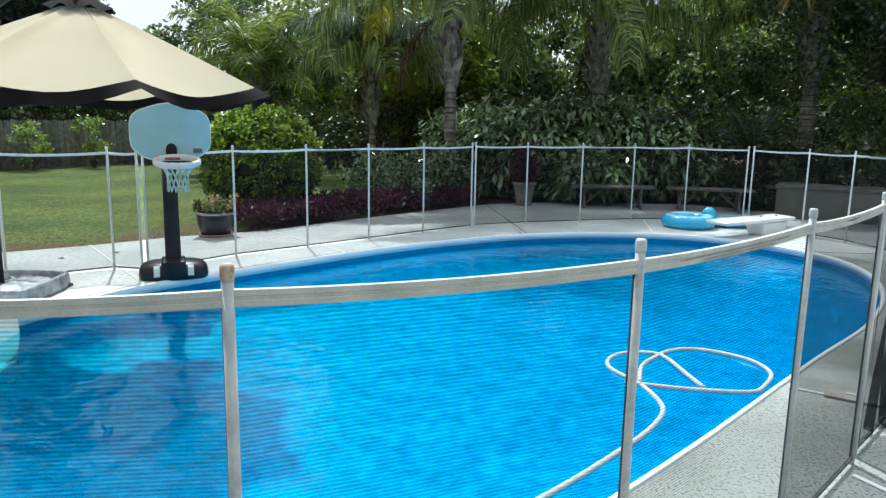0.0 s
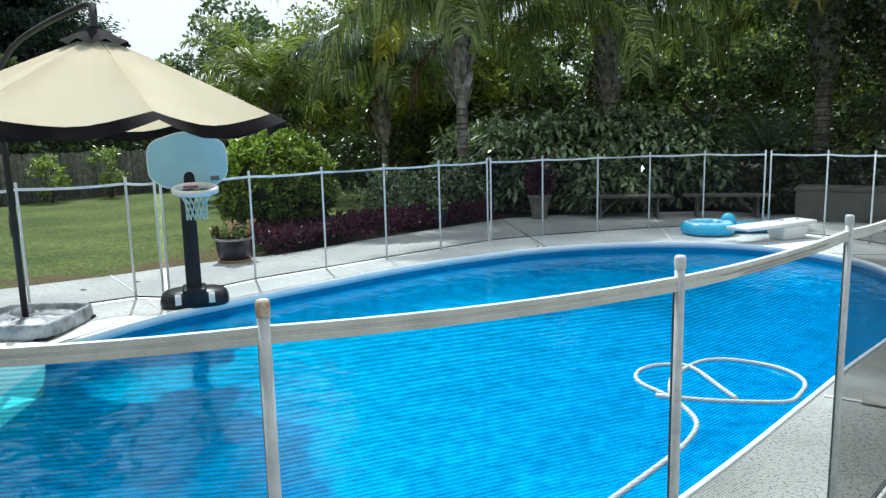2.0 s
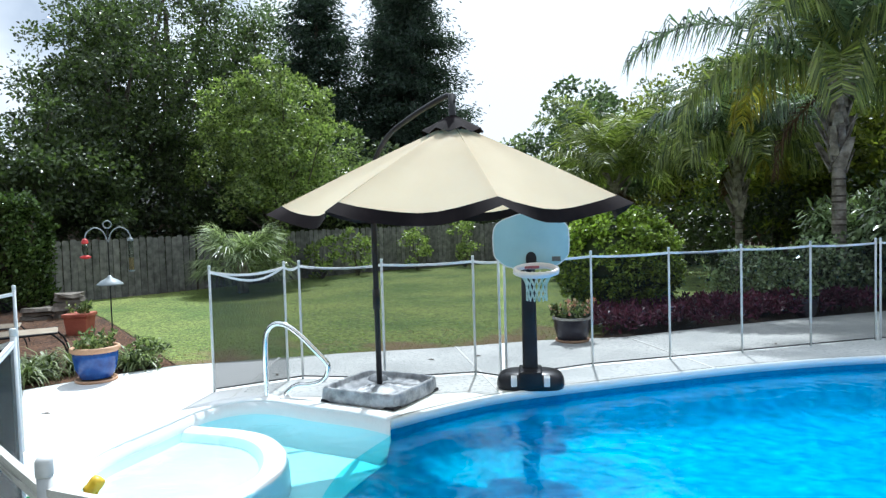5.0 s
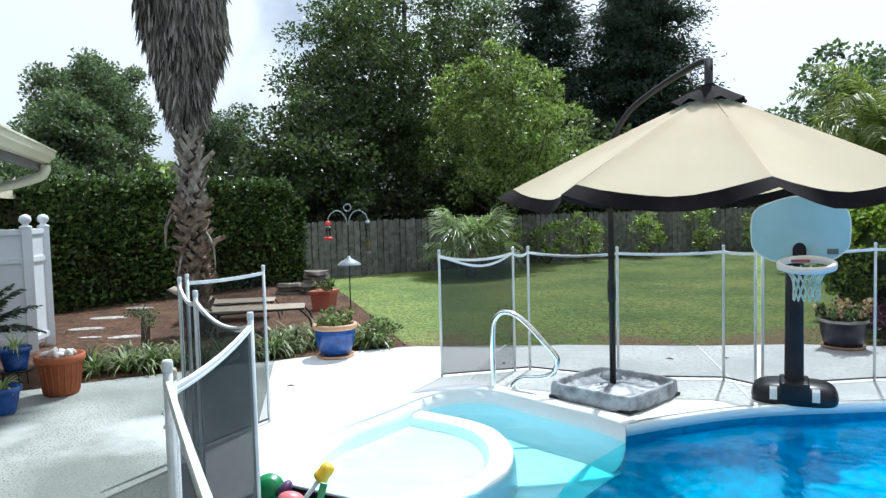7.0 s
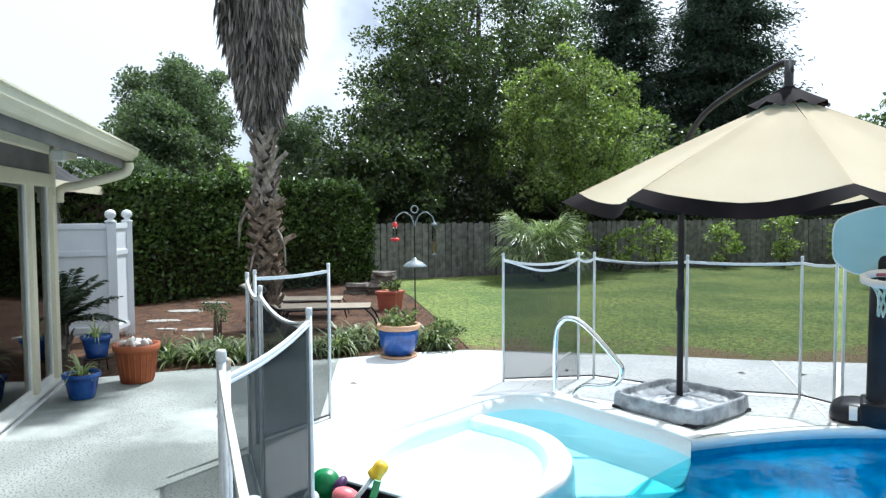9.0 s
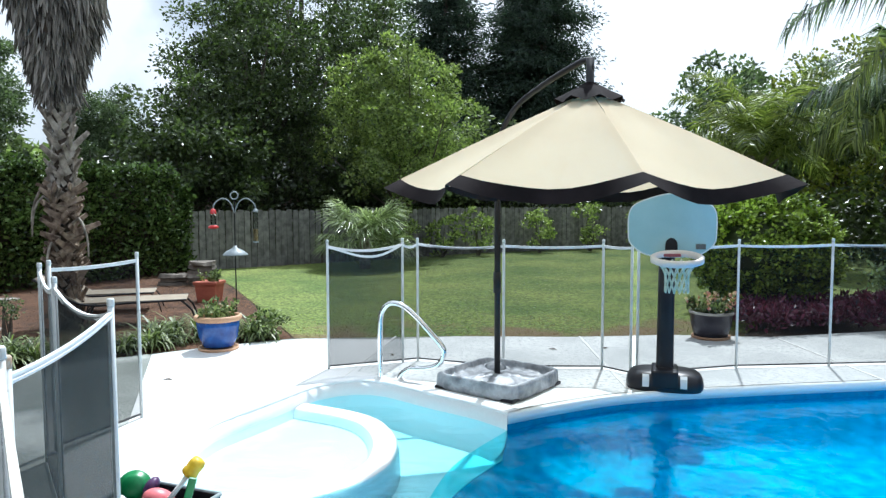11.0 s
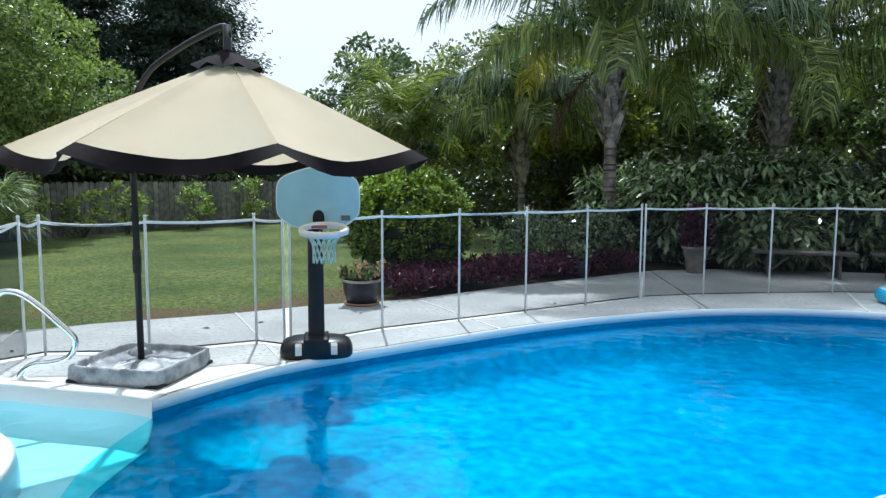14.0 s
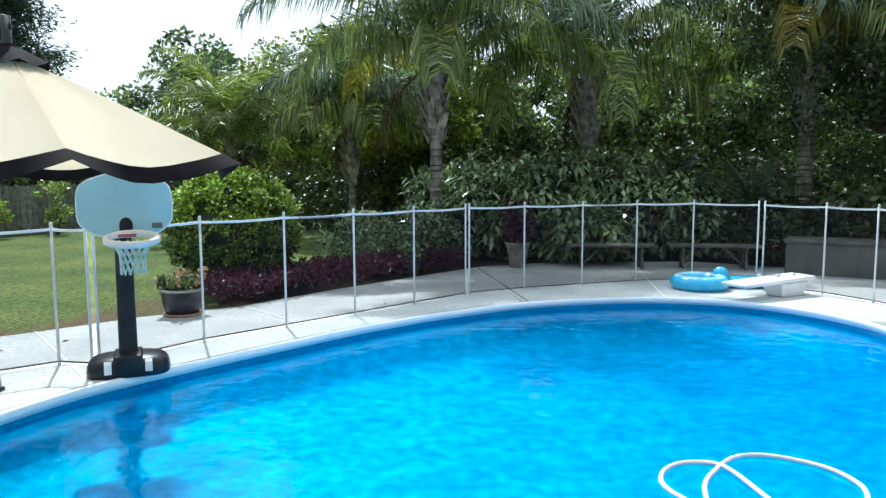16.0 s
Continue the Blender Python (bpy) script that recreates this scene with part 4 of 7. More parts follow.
for a, b in zip(starts, edges[1:]):
    win = part("window", boxed(a, b, -0.075, -0.035, 0.075, 0.125), M_ALU, house, "white aluminium sash with dark glass")
    part("sash_stile", boxed(a, a + 0.045, -0.075, -0.035, 0.127, 1.86), M_ALU, win)
    part("sash_stile", boxed(b - 0.045, b, -0.075, -0.035, 0.127, 1.86), M_ALU, win)
    pane = part("pane", boxed(a + 0.045, b - 0.045, -0.058, -0.052, 0.127, 1.86), M_GLASS, win, "clear glass")
    pane.visible_shadow = False
part("end_wall", boxed(-0.02, 0.10, -7.0, -0.125, -0.1, 2.2), M_SIDING, house, "grey siding")
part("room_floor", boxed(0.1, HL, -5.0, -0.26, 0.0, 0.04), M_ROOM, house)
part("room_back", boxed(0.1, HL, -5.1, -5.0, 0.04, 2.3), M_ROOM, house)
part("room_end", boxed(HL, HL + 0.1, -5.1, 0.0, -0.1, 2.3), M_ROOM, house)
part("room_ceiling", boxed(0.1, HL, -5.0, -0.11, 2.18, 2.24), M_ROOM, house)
part("soffit", boxed(-0.2, HL, -0.12, 0.575, 2.165, 2.18), M_SOFFIT, house, "dark soffit boards")
part("eave_board", boxed(-0.22, HL, 0.545, 0.575, 2.06, 2.165, 0.004), M_SOFFIT, house, "grey eave board")
part("eave_beam", boxed(0.35, HL, 0.22, 0.28, 2.09, 2.165, 0.004), M_HOUSEWALL, house, "cream eave beam")
part("floodlight", boxed(1.10, 1.22, 0.28, 0.38, 2.03, 2.12, 0.015), M_ALU, house, "small eave floodlight")
bm = bmesh.new()
prof = [(0.58, 2.135), (0.64, 2.135), (0.66, 2.16), (0.695, 2.185), (0.70, 2.232), (0.715, 2.236), (0.715, 2.25), (0.58, 2.25)]
a = [bm.verts.new((-0.25, y, z)) for y, z in prof]
b = [bm.verts.new((HL, y, z)) for y, z in prof]
for i in range(len(prof)):
    j = (i + 1) % len(prof)
    bm.faces.new((a[i], a[j], b[j], b[i]))
bm.faces.new(a[::-1])
bm.faces.new(b)
bmesh.ops.recalc_face_normals(bm, faces=bm.faces)
gutter = part("gutter", bm, M_HOUSEWALL, house, "cream moulded gutter")
part("downspout", tubed(smooth_line([(-0.16, 0.62, 2.11), (-0.16, 0.60, 2.02), (-0.12, 0.42, 1.95), (-0.06, 0.16, 1.88), (-0.05, 0.03, 1.84), (-0.05, 0.02, 1.72)], 0.06), 0.045, 10), M_HOUSEWALL, gutter, "cream downspout", smooth=True)
bm = bmesh.new()
v = [bm.verts.new(p) for p in ((-0.25, 0.60, 2.255), (HL, 0.60, 2.255), (HL, -3.6, 3.55), (-0.25, -3.6, 3.55), (-0.25, 0.60, 2.225), (HL, 0.60, 2.225), (HL, -3.6, 3.50), (-0.25, -3.6, 3.50))]
for q in ((0, 1, 2, 3), (7, 6, 5, 4), (0, 4, 5, 1), (1, 5, 6, 2), (2, 6, 7, 3), (3, 7, 4, 0)):
    bm.faces.new([v[k] for k in q])
part("roof", bm, M_ROOF, house, "grey shingle roof")
bm = lathe([(0.02, 0.0), (0.05, 0.015), (0.055, 0.04), (0.03, 0.06)], 14)
part("lamp_dome", bm, M_PLASTICWHITE, house, "small round wall lamp", smooth=True, at=pose(2.2, -0.01, 2.05, -90, 0, 0))

# indoor chair seen through the glass
ch = thing("armchair", H_M @ pose(1.75, -0.75, 0.04, 0, 0, 20), "cream upholstered chair standing behind the glass", "chair")
part("seat", boxed(-0.27, 0.27, -0.26, 0.26, 0.34, 0.46, 0.05), M_CHAIRCLOTH, ch, smooth=True)
part("backrest", boxed(-0.27, 0.27, -0.05, 0.05, 0.44, 0.98, 0.05, m=pose(0, 0.22, 0, -12)), M_CHAIRCLOTH, ch, smooth=True)
for x in (-0.22, 0.22):
    for y in (-0.2, 0.2):
        part("leg", tubed([(x, y, 0), (x * 0.95, y * 0.95, 0.36)], 0.02, 8), M_BROWN, ch)

# wing of the house further back
wing = tagged(new("house_wing"), "far wing of the house with grey siding and shingle roof", "house")
wing.matrix_basis = Matrix(((HU.x, HN.x, 0, -14.6), (HU.y, HN.y, 0, 2.80), (0, 0, 1, 0), (0, 0, 0, 1)))
part("wall", boxed(0.0, 4.5, -6.0, 0.0, -0.1, 2.05), M_SIDING, wing, "grey siding")
for x in (0.08, 0.62):
    wf_ = part("window", boxed(x, x + 0.46, 0.002, 0.03, 1.15, 1.20), M_ALU, wing, "white-framed window with dark glass")
    for q in (x, x + 0.42):
        part("window_frame", boxed(q, q + 0.04, 0.002, 0.035, 1.20, 1.90, 0.003), M_ALU, wf_)
    part("window_frame", boxed(x + 0.04, x + 0.42, 0.002, 0.035, 1.86, 1.90), M_ALU, wf_)
    # solid plate; the dark room behind is put into its colour
    part("pane", boxed(x + 0.04, x + 0.42, 0.006, 0.012, 1.20, 1.86), M_ROOM, wf_, "dark glass")
bm = bmesh.new()
v = [bm.verts.new(p) for p in ((-0.5, 0.5, 2.05), (5.0, 0.5, 2.05), (5.0, -3.0, 4.3), (-0.5, -3.0, 4.3), (-0.5, -6.5, 2.05), (5.0, -6.5, 2.05))]
for q in ((0, 1, 2, 3), (3, 2, 5, 4)):
    bm.faces.new([v[k] for k in q])
r = bmesh.ops.solidify(bm, geom=bm.faces[:], thickness=0.1)
part("roof", bm, M_ROOF, wing, "grey shingle roof")
part("fascia", boxed(-0.52, 5.02, 0.5, 0.54, 1.93, 2.07), M_HOUSEWALL, wing, "cream fascia")

# white vinyl screen with ball-topped posts
vf = thing("vinyl_fence", pose(-10.0, 2.50, 0), "white vinyl privacy screen with ball-topped posts", "fence")


def ball_post(parent, x, y):
    p = part("post", boxed(x - 0.055, x + 0.055, y - 0.055, y + 0.055, -0.03, 1.50, 0.006), M_VINYL, parent)
    part("ball_cap", lathe([(0.07, 1.50), (0.07, 1.52), (0.035, 1.535), (0.035, 1.55), (0.06, 1.575), (0.068, 1.605), (0.055, 1.645), (0.012, 1.665)], 14), M_VINYL, p, smooth=True, at=pose(x, y, 0))


def screen(parent, a, b):
    a, b = Vector((*a, 0)), Vector((*b, 0))
    d = b - a
    m = Matrix.Translation(a) @ pose(0, 0, 0, 0, 0, math.degrees(math.atan2(d.y, d.x)))
    L = d.length
    part("panel", boxed(0.05, L - 0.05, -0.012, 0.012, 0.08, 1.45), M_VINYL, parent, at=m)
    for z in (0.12, 1.08, 1.42):
        part("rail", boxed(0.05, L - 0.05, -0.03, 0.03, z, z + 0.07, 0.005), M_VINYL, parent, at=m)


ball_post(vf, 0, 0)
ball_post(vf, -0.46, 0.28)
ball_post(vf, -0.55, -1.75)
screen(vf, (0, 0), (-0.46, 0.28))
screen(vf, (0, 0), (-0.55, -1.75))


# ---- wooden boundary fence ----
def board_mesh(w, h, wood):
    bm = bmesh.new()
    prof = [(-w / 2, 0), (w / 2, 0), (w / 2, h - 0.03), (w / 2 - 0.03, h), (-w / 2 + 0.03, h), (-w / 2, h - 0.03)]
    f = [bm.verts.new((x, -0.009, z)) for x, z in prof]
    g = [bm.verts.new((x, 0.009, z)) for x, z in prof]
    bm.faces.new(f)
    bm.faces.new(g[::-1])
    for i in range(6):
        j = (i + 1) % 6
        bm.faces.new((f[j], f[i], g[i], g[j]))
    me = bpy.data.meshes.new("board")
    bm.to_mesh(me)
    bm.free()
    me.materials.append(wood)
    return me


BOARD = board_mesh(0.14, 1.36, M_WOODGREY)
BROWN_BOARD = board_mesh(0.14, 1.36, M_WOODBROWN)
FENCE_LINE = [(-15.35, 6.2), (-15.05, 9.3), (-14.45, 12.4), (-13.35, 17.6), (-10.1, 24.3), (-4.5, 33.2), (9.0, 34.5)]
for (a, b) in zip(FENCE_LINE, FENCE_LINE[1:]):
    a, b = Vector((*a, 0)), Vector((*b, 0))
    d = b - a
    yaw = math.degrees(math.atan2(d.y, d.x))
    wf = thing("board_fence", pose(a.x, a.y, -0.03, 0, 0, yaw), "dark red-brown wooden board fence in the shade" if a.y > 24 else "grey weathered dog-eared wooden board fence", "fence", "boundary fence")
    n_b = int(d.length / 0.155)
    for k in range(n_b):
        ob = new("board", BROWN_BOARD if a.y > 24 else BOARD)
        ob.parent = wf
        ob.matrix_basis = pose(0.08 + 0.155 * k, 0.004 * ((k * 7) % 3), 0.02 * math.sin(k * 2.3), 0, 0.5 * math.sin(k * 1.7), 0)
    for z in (0.3, 1.05):
        part("backing_rail", boxed(0, d.length, 0.02, 0.06, z, z + 0.09), M_WOODGREY, wf)

# ---- umbrella ----
UC = Vector((-2.772, 5.222, 0))
UB = Vector((-3.88, 5.66, 0))
um = thing("cantilever_umbrella", pose(UB.x, UB.y, 0), "tan cantilever umbrella with dark trim and weathered grey base", "umbrella")
c0 = UC - UB
R_U, Z_C, Z_P = 1.304, 1.735, 2.34
NC, SUB, RAD = 8, 8, 7
bm = bmesh.new()
rimpts = []
for i in range(NC):
    a0, a1 = radians(-3.5 + 45 * i), radians(-3.5 + 45 * (i + 1))
    cols = []
    for k in range(SUB + 1):
        t = k / SUB
        p = Vector((math.cos(a0), math.sin(a0), 0)).lerp(Vector((math.cos(a1), math.sin(a1), 0)), t)
        bow = 4 * t * (1 - t)
        p *= 1 - 0.03 * bow
        col = []
        for j in range(RAD + 1):
            s = 0.10 + 0.90 * j / RAD
            q = p * R_U * s
            z = Z_P - (Z_P - Z_C) * (0.97 * s + 0.03 * s * s) - (0.060 * s * s + 0.025 * s) * bow + 0.004 * math.sin(11 * t + 5 * s + i)
            col.append(bm.verts.new(c0 + q + Vector((0, 0, z))))
        cols.append(col)
    for c, e in zip(cols, cols[1:]):
        for j in range(RAD):
            bm.faces.new((c[j], c[j + 1], e[j + 1], e[j]))
    rimpts += [(c[-1].co.copy(), c[-2].co.copy()) for c in cols[:-1]]
canopy = part("canopy", bm, M_CANVAS, um, "tan canvas panels", smooth=True)
bm = bmesh.new()
rows = []
for k, (p, q) in enumerate(rimpts):
    out = (p - c0)
    out.z = 0
    out.normalize()
    t = (k % SUB) / SUB
    drop = 0.084 + 0.004 * math.sin(k * 1.3)
    tip = max(0.0, 1 - 2.6 * min(t, 1 - t)) ** 2
    rows.append([bm.verts.new(p + out * (q * (0.030 + 0.085 * tip) + 0.006 * q * math.sin(k * 2.1)) + Vector((0, 0, 0.004 - drop * (1 - 0.32 * tip) * q))) for q in (0.0, 0.35, 0.7, 1.0)])
for k in range(len(rows)):
    e = rows[(k + 1) % len(rows)]
    for j in range(3):
        bm.faces.new((rows[k][j], rows[k][j + 1], e[j + 1], e[j]))
part("valance", bm, M_VALANCE, canopy, "dark brown scalloped trim", smooth=True)
bm = bmesh.new()
cap_rows = []
for k in range(32):
    a = 2 * math.pi * k / 32
    wob = 1 + 0.05 * math.cos(8 * a + 0.3)
    cap_rows.append([bm.verts.new(c0 + Vector((r * wob * math.cos(a), r * wob * math.sin(a), z))) for r, z in ((0.03, Z_P + 0.055), (0.09, Z_P + 0.02), (0.17, Z_P - 0.025), (0.235, Z_P - 0.075 + 0.018 * math.cos(8 * a)))])
for k in range(32):
    e = cap_rows[(k + 1) % 32]
    for j in range(3):
        bm.faces.new((cap_rows[k][j], cap_rows[k][j + 1], e[j + 1], e[j]))
bm.faces.new([r[0] for r in cap_rows][::-1])
part("vent_cap", bm, M_VALANCE, um, "dark brown top vent", smooth=True)
part("hub", tubed([c0 + Vector((0, 0, z)) for z in (Z_P - 0.35, Z_P + 0.22)], 0.028, 10), M_BLACKMETAL, um, smooth=True)
for i in range(8):
    a = radians(-3.5 + 45 * i)
    d = Vector((math.cos(a), math.sin(a), 0))
    rib = part("rib", tubed([c0 + d * 0.03 + Vector((0, 0, Z_P - 0.04)), c0 + d * 0.7 + Vector((0, 0, Z_P - 0.04 - (Z_P - Z_C) * 0.54)), c0 + d * R_U * 0.985 + Vector((0, 0, Z_C - 0.025))], 0.009, 6), M_BLACKMETAL, um)
    part("strut", tubed([c0 + d * 0.03 + Vector((0, 0, Z_P - 0.33)), c0 + d * 0.72 + Vector((0, 0, Z_P - 0.345))], 0.007, 6), M_BLACKMETAL, rib)
part("pole", tubed([(0, 0, 0.10), (-0.01, 0.01, 1.0), (-0.03, 0.03, 2.0)], 0.026, 12), M_BLACKMETAL, um, "black painted pole", smooth=True)
part("arm", tubed(smooth_line([(-0.03, 0.03, 1.98), (0.02, 0.01, 2.14), (0.25, -0.09, 2.34), (0.62, -0.25, 2.46), (0.92, -0.37, 2.53), (c0.x - 0.05, c0.y + 0.02, 2.555), (c0.x + 0.005, c0.y, 2.53), (c0.x + 0.005, c0.y, 2.47)], 0.08), 0.022, 10), M_BLACKMETAL, um, "curved black arm", smooth=True)
part("sleeve", tubed([(-0.012, 0.01, 0.80), (-0.014, 0.012, 0.98)], 0.034, 12), M_BLACKMETAL, um, smooth=True)
# base: weights under a slack cover
bm = bmesh.new()
n_side = 40
half = 0.40
loops = []
for inset, z in ((0.0, 0.010), (-0.004, 0.035), (-0.004, 0.065), (-0.002, 0.095), (0.0, 0.12), (0.004, 0.133), (0.012, 0.138), (0.022, 0.136), (0.030, 0.126), (0.036, 0.10), (0.044, 0.08), (0.07, 0.074), (0.10, 0.074), (0.14, 0.076), (0.18, 0.08), (0.22, 0.086), (0.26, 0.094), (0.30, 0.10), (0.35, 0.104)):
    ringv = []
    for side in range(4):
        for k in range(n_side):
            t = -1 + 2 * k / n_side
            e = half - inset
            x, y = [(t * e, -e), (e, t * e), (-t * e, e), (-e, -t * e)][side]
            c = max(abs(x), abs(y)) / math.hypot(x, y)
            rr = 0.92 + 0.08 * min(1, max(0, (c - 0.71) / 0.16))
            fold_v = 1 - 2.6 * abs(noise.noise(Vector((x * 6.5 + 3, y * 6.5, z * 3))))
            fine_v = 1 - 2.6 * abs(noise.noise(Vector((x * 17, y * 17, z * 6 + 4))))
            lift = (0.014 * fold_v + 0.007 * fine_v) * (1 if inset > 0.04 else 0.35 if z > 0.1 else 0)
            dent = -0.03 * math.exp(-((x + 0.17) ** 2 + (y - 0.16) ** 2) / 0.012) if inset > 0.08 else 0
            out_d = 1 + (0.010 * fold_v + 0.012 * fine_v) * (1 if 0.02 < z < 0.13 and inset < 0.02 else 0)
            ringv.append(bm.verts.new((x * rr * out_d, y * rr * out_d, z + lift + dent)))
    loops.append(ringv)
for a, b in zip(loops, loops[1:]):
    k = len(a)
    for i in range(k):
        bm.faces.new((a[i], a[(i + 1) % k], b[(i + 1) % k], b[i]))
bm.faces.new(loops[0][::-1])
bm.faces.new(loops[-1])
part("base_cover", bm, M_TARP, um, "slack grey weathered cover over the weights", smooth=True, at=pose(0.02, -0.01, 0, 0, 0, 3))
part("base_plate", boxed(-0.39, 0.39, -0.39, 0.39, 0.0, 0.03, 0.01), M_BLACKPLASTIC, um, at=pose(0.02, -0.01, 0, 0, 0, 3))
for x, y, w in ((-0.2, 0.24, 0.10),):
    bm = bmesh.new()
    bmesh.ops.create_icosphere(bm, subdivisions=2, radius=1, matrix=Matrix.LocRotScale((x, y, 0.09), None, (w, w * 0.7, 0.05)))
    for vtx in bm.verts:
        vtx.co += Vector(noise.noise_vector(vtx.co * 9)) * 0.02
    part("cover_fold", bm, M_TARP, um, "crumpled fold of the cover", smooth=True)

# ---- basketball hoop ----
HX = Vector((-2.78, 6.56, 0))
hp = thing("basketball_hoop", pose(HX.x, HX.y, 0, 0, 0, 24), "poolside basketball hoop with pale blue backboard and black base", "basketball hoop")
def base_ring(k, z, n=48):
    out = []
    for i in range(n):
        a = 2 * math.pi * i / n
        out.append(Vector((0.31 * k * math.copysign(abs(math.cos(a)) ** 0.55, math.cos(a)), 0.205 * k * math.copysign(abs(math.sin(a)) ** 0.55, math.sin(a)), z)))
    return out


BASE_STEPS = ((0.97, 0.0), (1.0, 0.012), (1.02, 0.045), (1.0, 0.085), (0.95, 0.115), (0.86, 0.138), (0.70, 0.153), (0.45, 0.163), (0.1, 0.168))
bm = bmesh.new()
rows = [[bm.verts.new(p) for p in base_ring(k, z)] for k, z in BASE_STEPS]
for a, b in zip(rows, rows[1:]):
    for i in range(48):
        bm.faces.new((a[i], a[(i + 1) % 48], b[(i + 1) % 48], b[i]))
bm.faces.new(rows[0][::-1])
bm.faces.new(rows[-1])
part("base", bm, M_BLACKPLASTIC, hp, "black water-filled base", smooth=True)
bm = boxed(-0.108, 0.108, -0.213, 0.12, 0.03, 0.180, 0.018)
part("base_hump", bm, M_BLACKPLASTIC, hp, smooth=True)
for x in (-0.15, 0.15):
    bm = bmesh.new()
    strip_rows = [[bm.verts.new((x + q, -0.205 * k - 0.004 * (1 if z < 0.12 else 0.3), z + (0.004 if z > 0.08 else 0))) for q in (-0.027, 0.027)] for k, z in BASE_STEPS[2:6]]
    strip_rows += [[bm.verts.new((x + q, -0.205 * k + 0.012, z - 0.008)) for q in (-0.027, 0.027)] for k, z in BASE_STEPS[5:1:-1]]
    for a, b in zip(strip_rows, strip_rows[1:] + strip_rows[:1]):
        bm.faces.new((a[0], a[1], b[1], b[0]))
    bm.faces.new([r[0] for r in strip_rows][::-1])
    bm.faces.new([r[1] for r in strip_rows])
    bmesh.ops.recalc_face_normals(bm, faces=bm.faces)
    part("label_patch", bm, M_PLASTICWHITE, hp, "white plastic insert")
bm = bmesh.new()
rows = []
for z, w, d in ((0.15, 0.085, 0.075), (0.20, 0.072, 0.062), (0.7, 0.068, 0.058), (1.28, 0.064, 0.055)):
    rows.append([bm.verts.new((w * math.copysign(abs(math.cos(a)) ** 0.6, math.cos(a)), d * math.copysign(abs(math.sin(a)) ** 0.6, math.sin(a)), z)) for a in (2 * math.pi * k / 20 for k in range(20))])
for a, b in zip(rows, rows[1:]):
    for k in range(20):
        bm.faces.new((a[k], a[(k + 1) % 20], b[(k + 1) % 20], b[k]))
bm.faces.new(rows[-1])
part("pole", bm, M_BLACKPLASTIC, hp, "black plastic pole", smooth=True)
# backboard: rounded fan shape
outline = []
for x, z in [(-0.12, -0.255), (0.12, -0.255), (0.235, -0.232), (0.312, -0.178), (0.352, -0.125), (0.36, -0.04), (0.36, 0.06), (0.345, 0.14), (0.29, 0.198), (0.13, 0.257), (0.0, 0.278), (-0.13, 0.257), (-0.29, 0.198), (-0.345, 0.14), (-0.36, 0.06), (-0.36, -0.04), (-0.352, -0.125), (-0.312, -0.178), (-0.235, -0.232)]:
    outline.append((x, 0, z))
ol = smooth_line(outline, 0.03, closed=True)
bm = bmesh.new()
front_v = [bm.verts.new((p.x, -0.018, p.z)) for p in ol]
back_v = [bm.verts.new((p.x, 0.018, p.z)) for p in ol]
rim_f = [bm.verts.new((p.x * 0.975, -0.024, p.z * 0.97)) for p in ol]
k = len(ol)
for i in range(k):
    j = (i + 1) % k
    bm.faces.new((front_v[i], front_v[j], back_v[j], back_v[i]))
    bm.faces.new((rim_f[i], rim_f[j], front_v[j], front_v[i]))
bm.faces.new(rim_f)
bm.faces.new(back_v[::-1])
bmesh.ops.recalc_face_normals(bm, faces=bm.faces)
bb = part("backboard", bm, M_BOARD, hp, "pale blue moulded backboard", at=pose(0.032, -0.10, 1.37) @ Matrix.Diagonal((0.97, 1, 0.98, 1)))
part("edge_trim", tubed([Vector((p.x * 0.99, -0.021, p.z * 0.985)) for p in ol] + [Vector((ol[0].x * 0.99, -0.021, ol[0].z * 0.985))], 0.006, 6), M_PLASTICWHITE, bb, "pale worn edge", smooth=True)
ob = part("badge", boxed(-0.04, 0.04, -0.004, 0.002, -0.022, 0.022, 0.002), M_BEIGE, bb, "faded oval badge bar", at=pose(0.235, -0.026, -0.165))
bm = bmesh.new()
pts = [(0.05 * math.cos(a), -0.006, 0.06 * math.sin(a)) for a in (math.pi * k / 14 for k in range(15))]
arch = [bm.verts.new(p) for p in pts] + [bm.verts.new((-0.05, -0.006, -0.10)), bm.verts.new((0.05, -0.006, -0.10))]
fc = bm.faces.new(arch)
r = bmesh.ops.extrude_face_region(bm, geom=[fc])
bmesh.ops.translate(bm, vec=(0, 0.005, 0), verts=[e for e in r["geom"] if isinstance(e, bmesh.types.BMVert)])
bmesh.ops.recalc_face_normals(bm, faces=bm.faces)
part("mount_plate", bm, M_BLACKPLASTIC, bb, "black mounting plate", at=pose(0.0, -0.024, -0.155))
part("bracket", boxed(-0.075, 0.075, -0.06, 0.05, -0.018, 0.006, 0.006), M_PINK, hp, "red rim bracket", at=pose(0.03, -0.16, 1.145))
ringc = Vector((0.075, -0.35, 1.125))
bm = bmesh.new()
rows = []
for k in range(36):
    a = 2 * math.pi * k / 36
    c = Vector((math.cos(a), math.sin(a), 0))
    rows.append([bm.verts.new(ringc + c * (0.185 + q) + Vector((0, 0, h + 0.03 * math.sin(a)))) for q, h in ((-0.018, -0.024), (-0.020, 0.016), (0.0, 0.026), (0.020, 0.016), (0.018, -0.024), (0.0, -0.03))])
for k in range(36):
    e = rows[(k + 1) % 36]
    for j in range(6):
        bm.faces.new((rows[k][j], rows[k][(j + 1) % 6], e[(j + 1) % 6], e[j]))
bmesh.ops.recalc_face_normals(bm, faces=bm.faces)
rimo = part("rim", bm, M_RIM, hp, "faded pinkish white rim", smooth=True)
bm = bmesh.new()
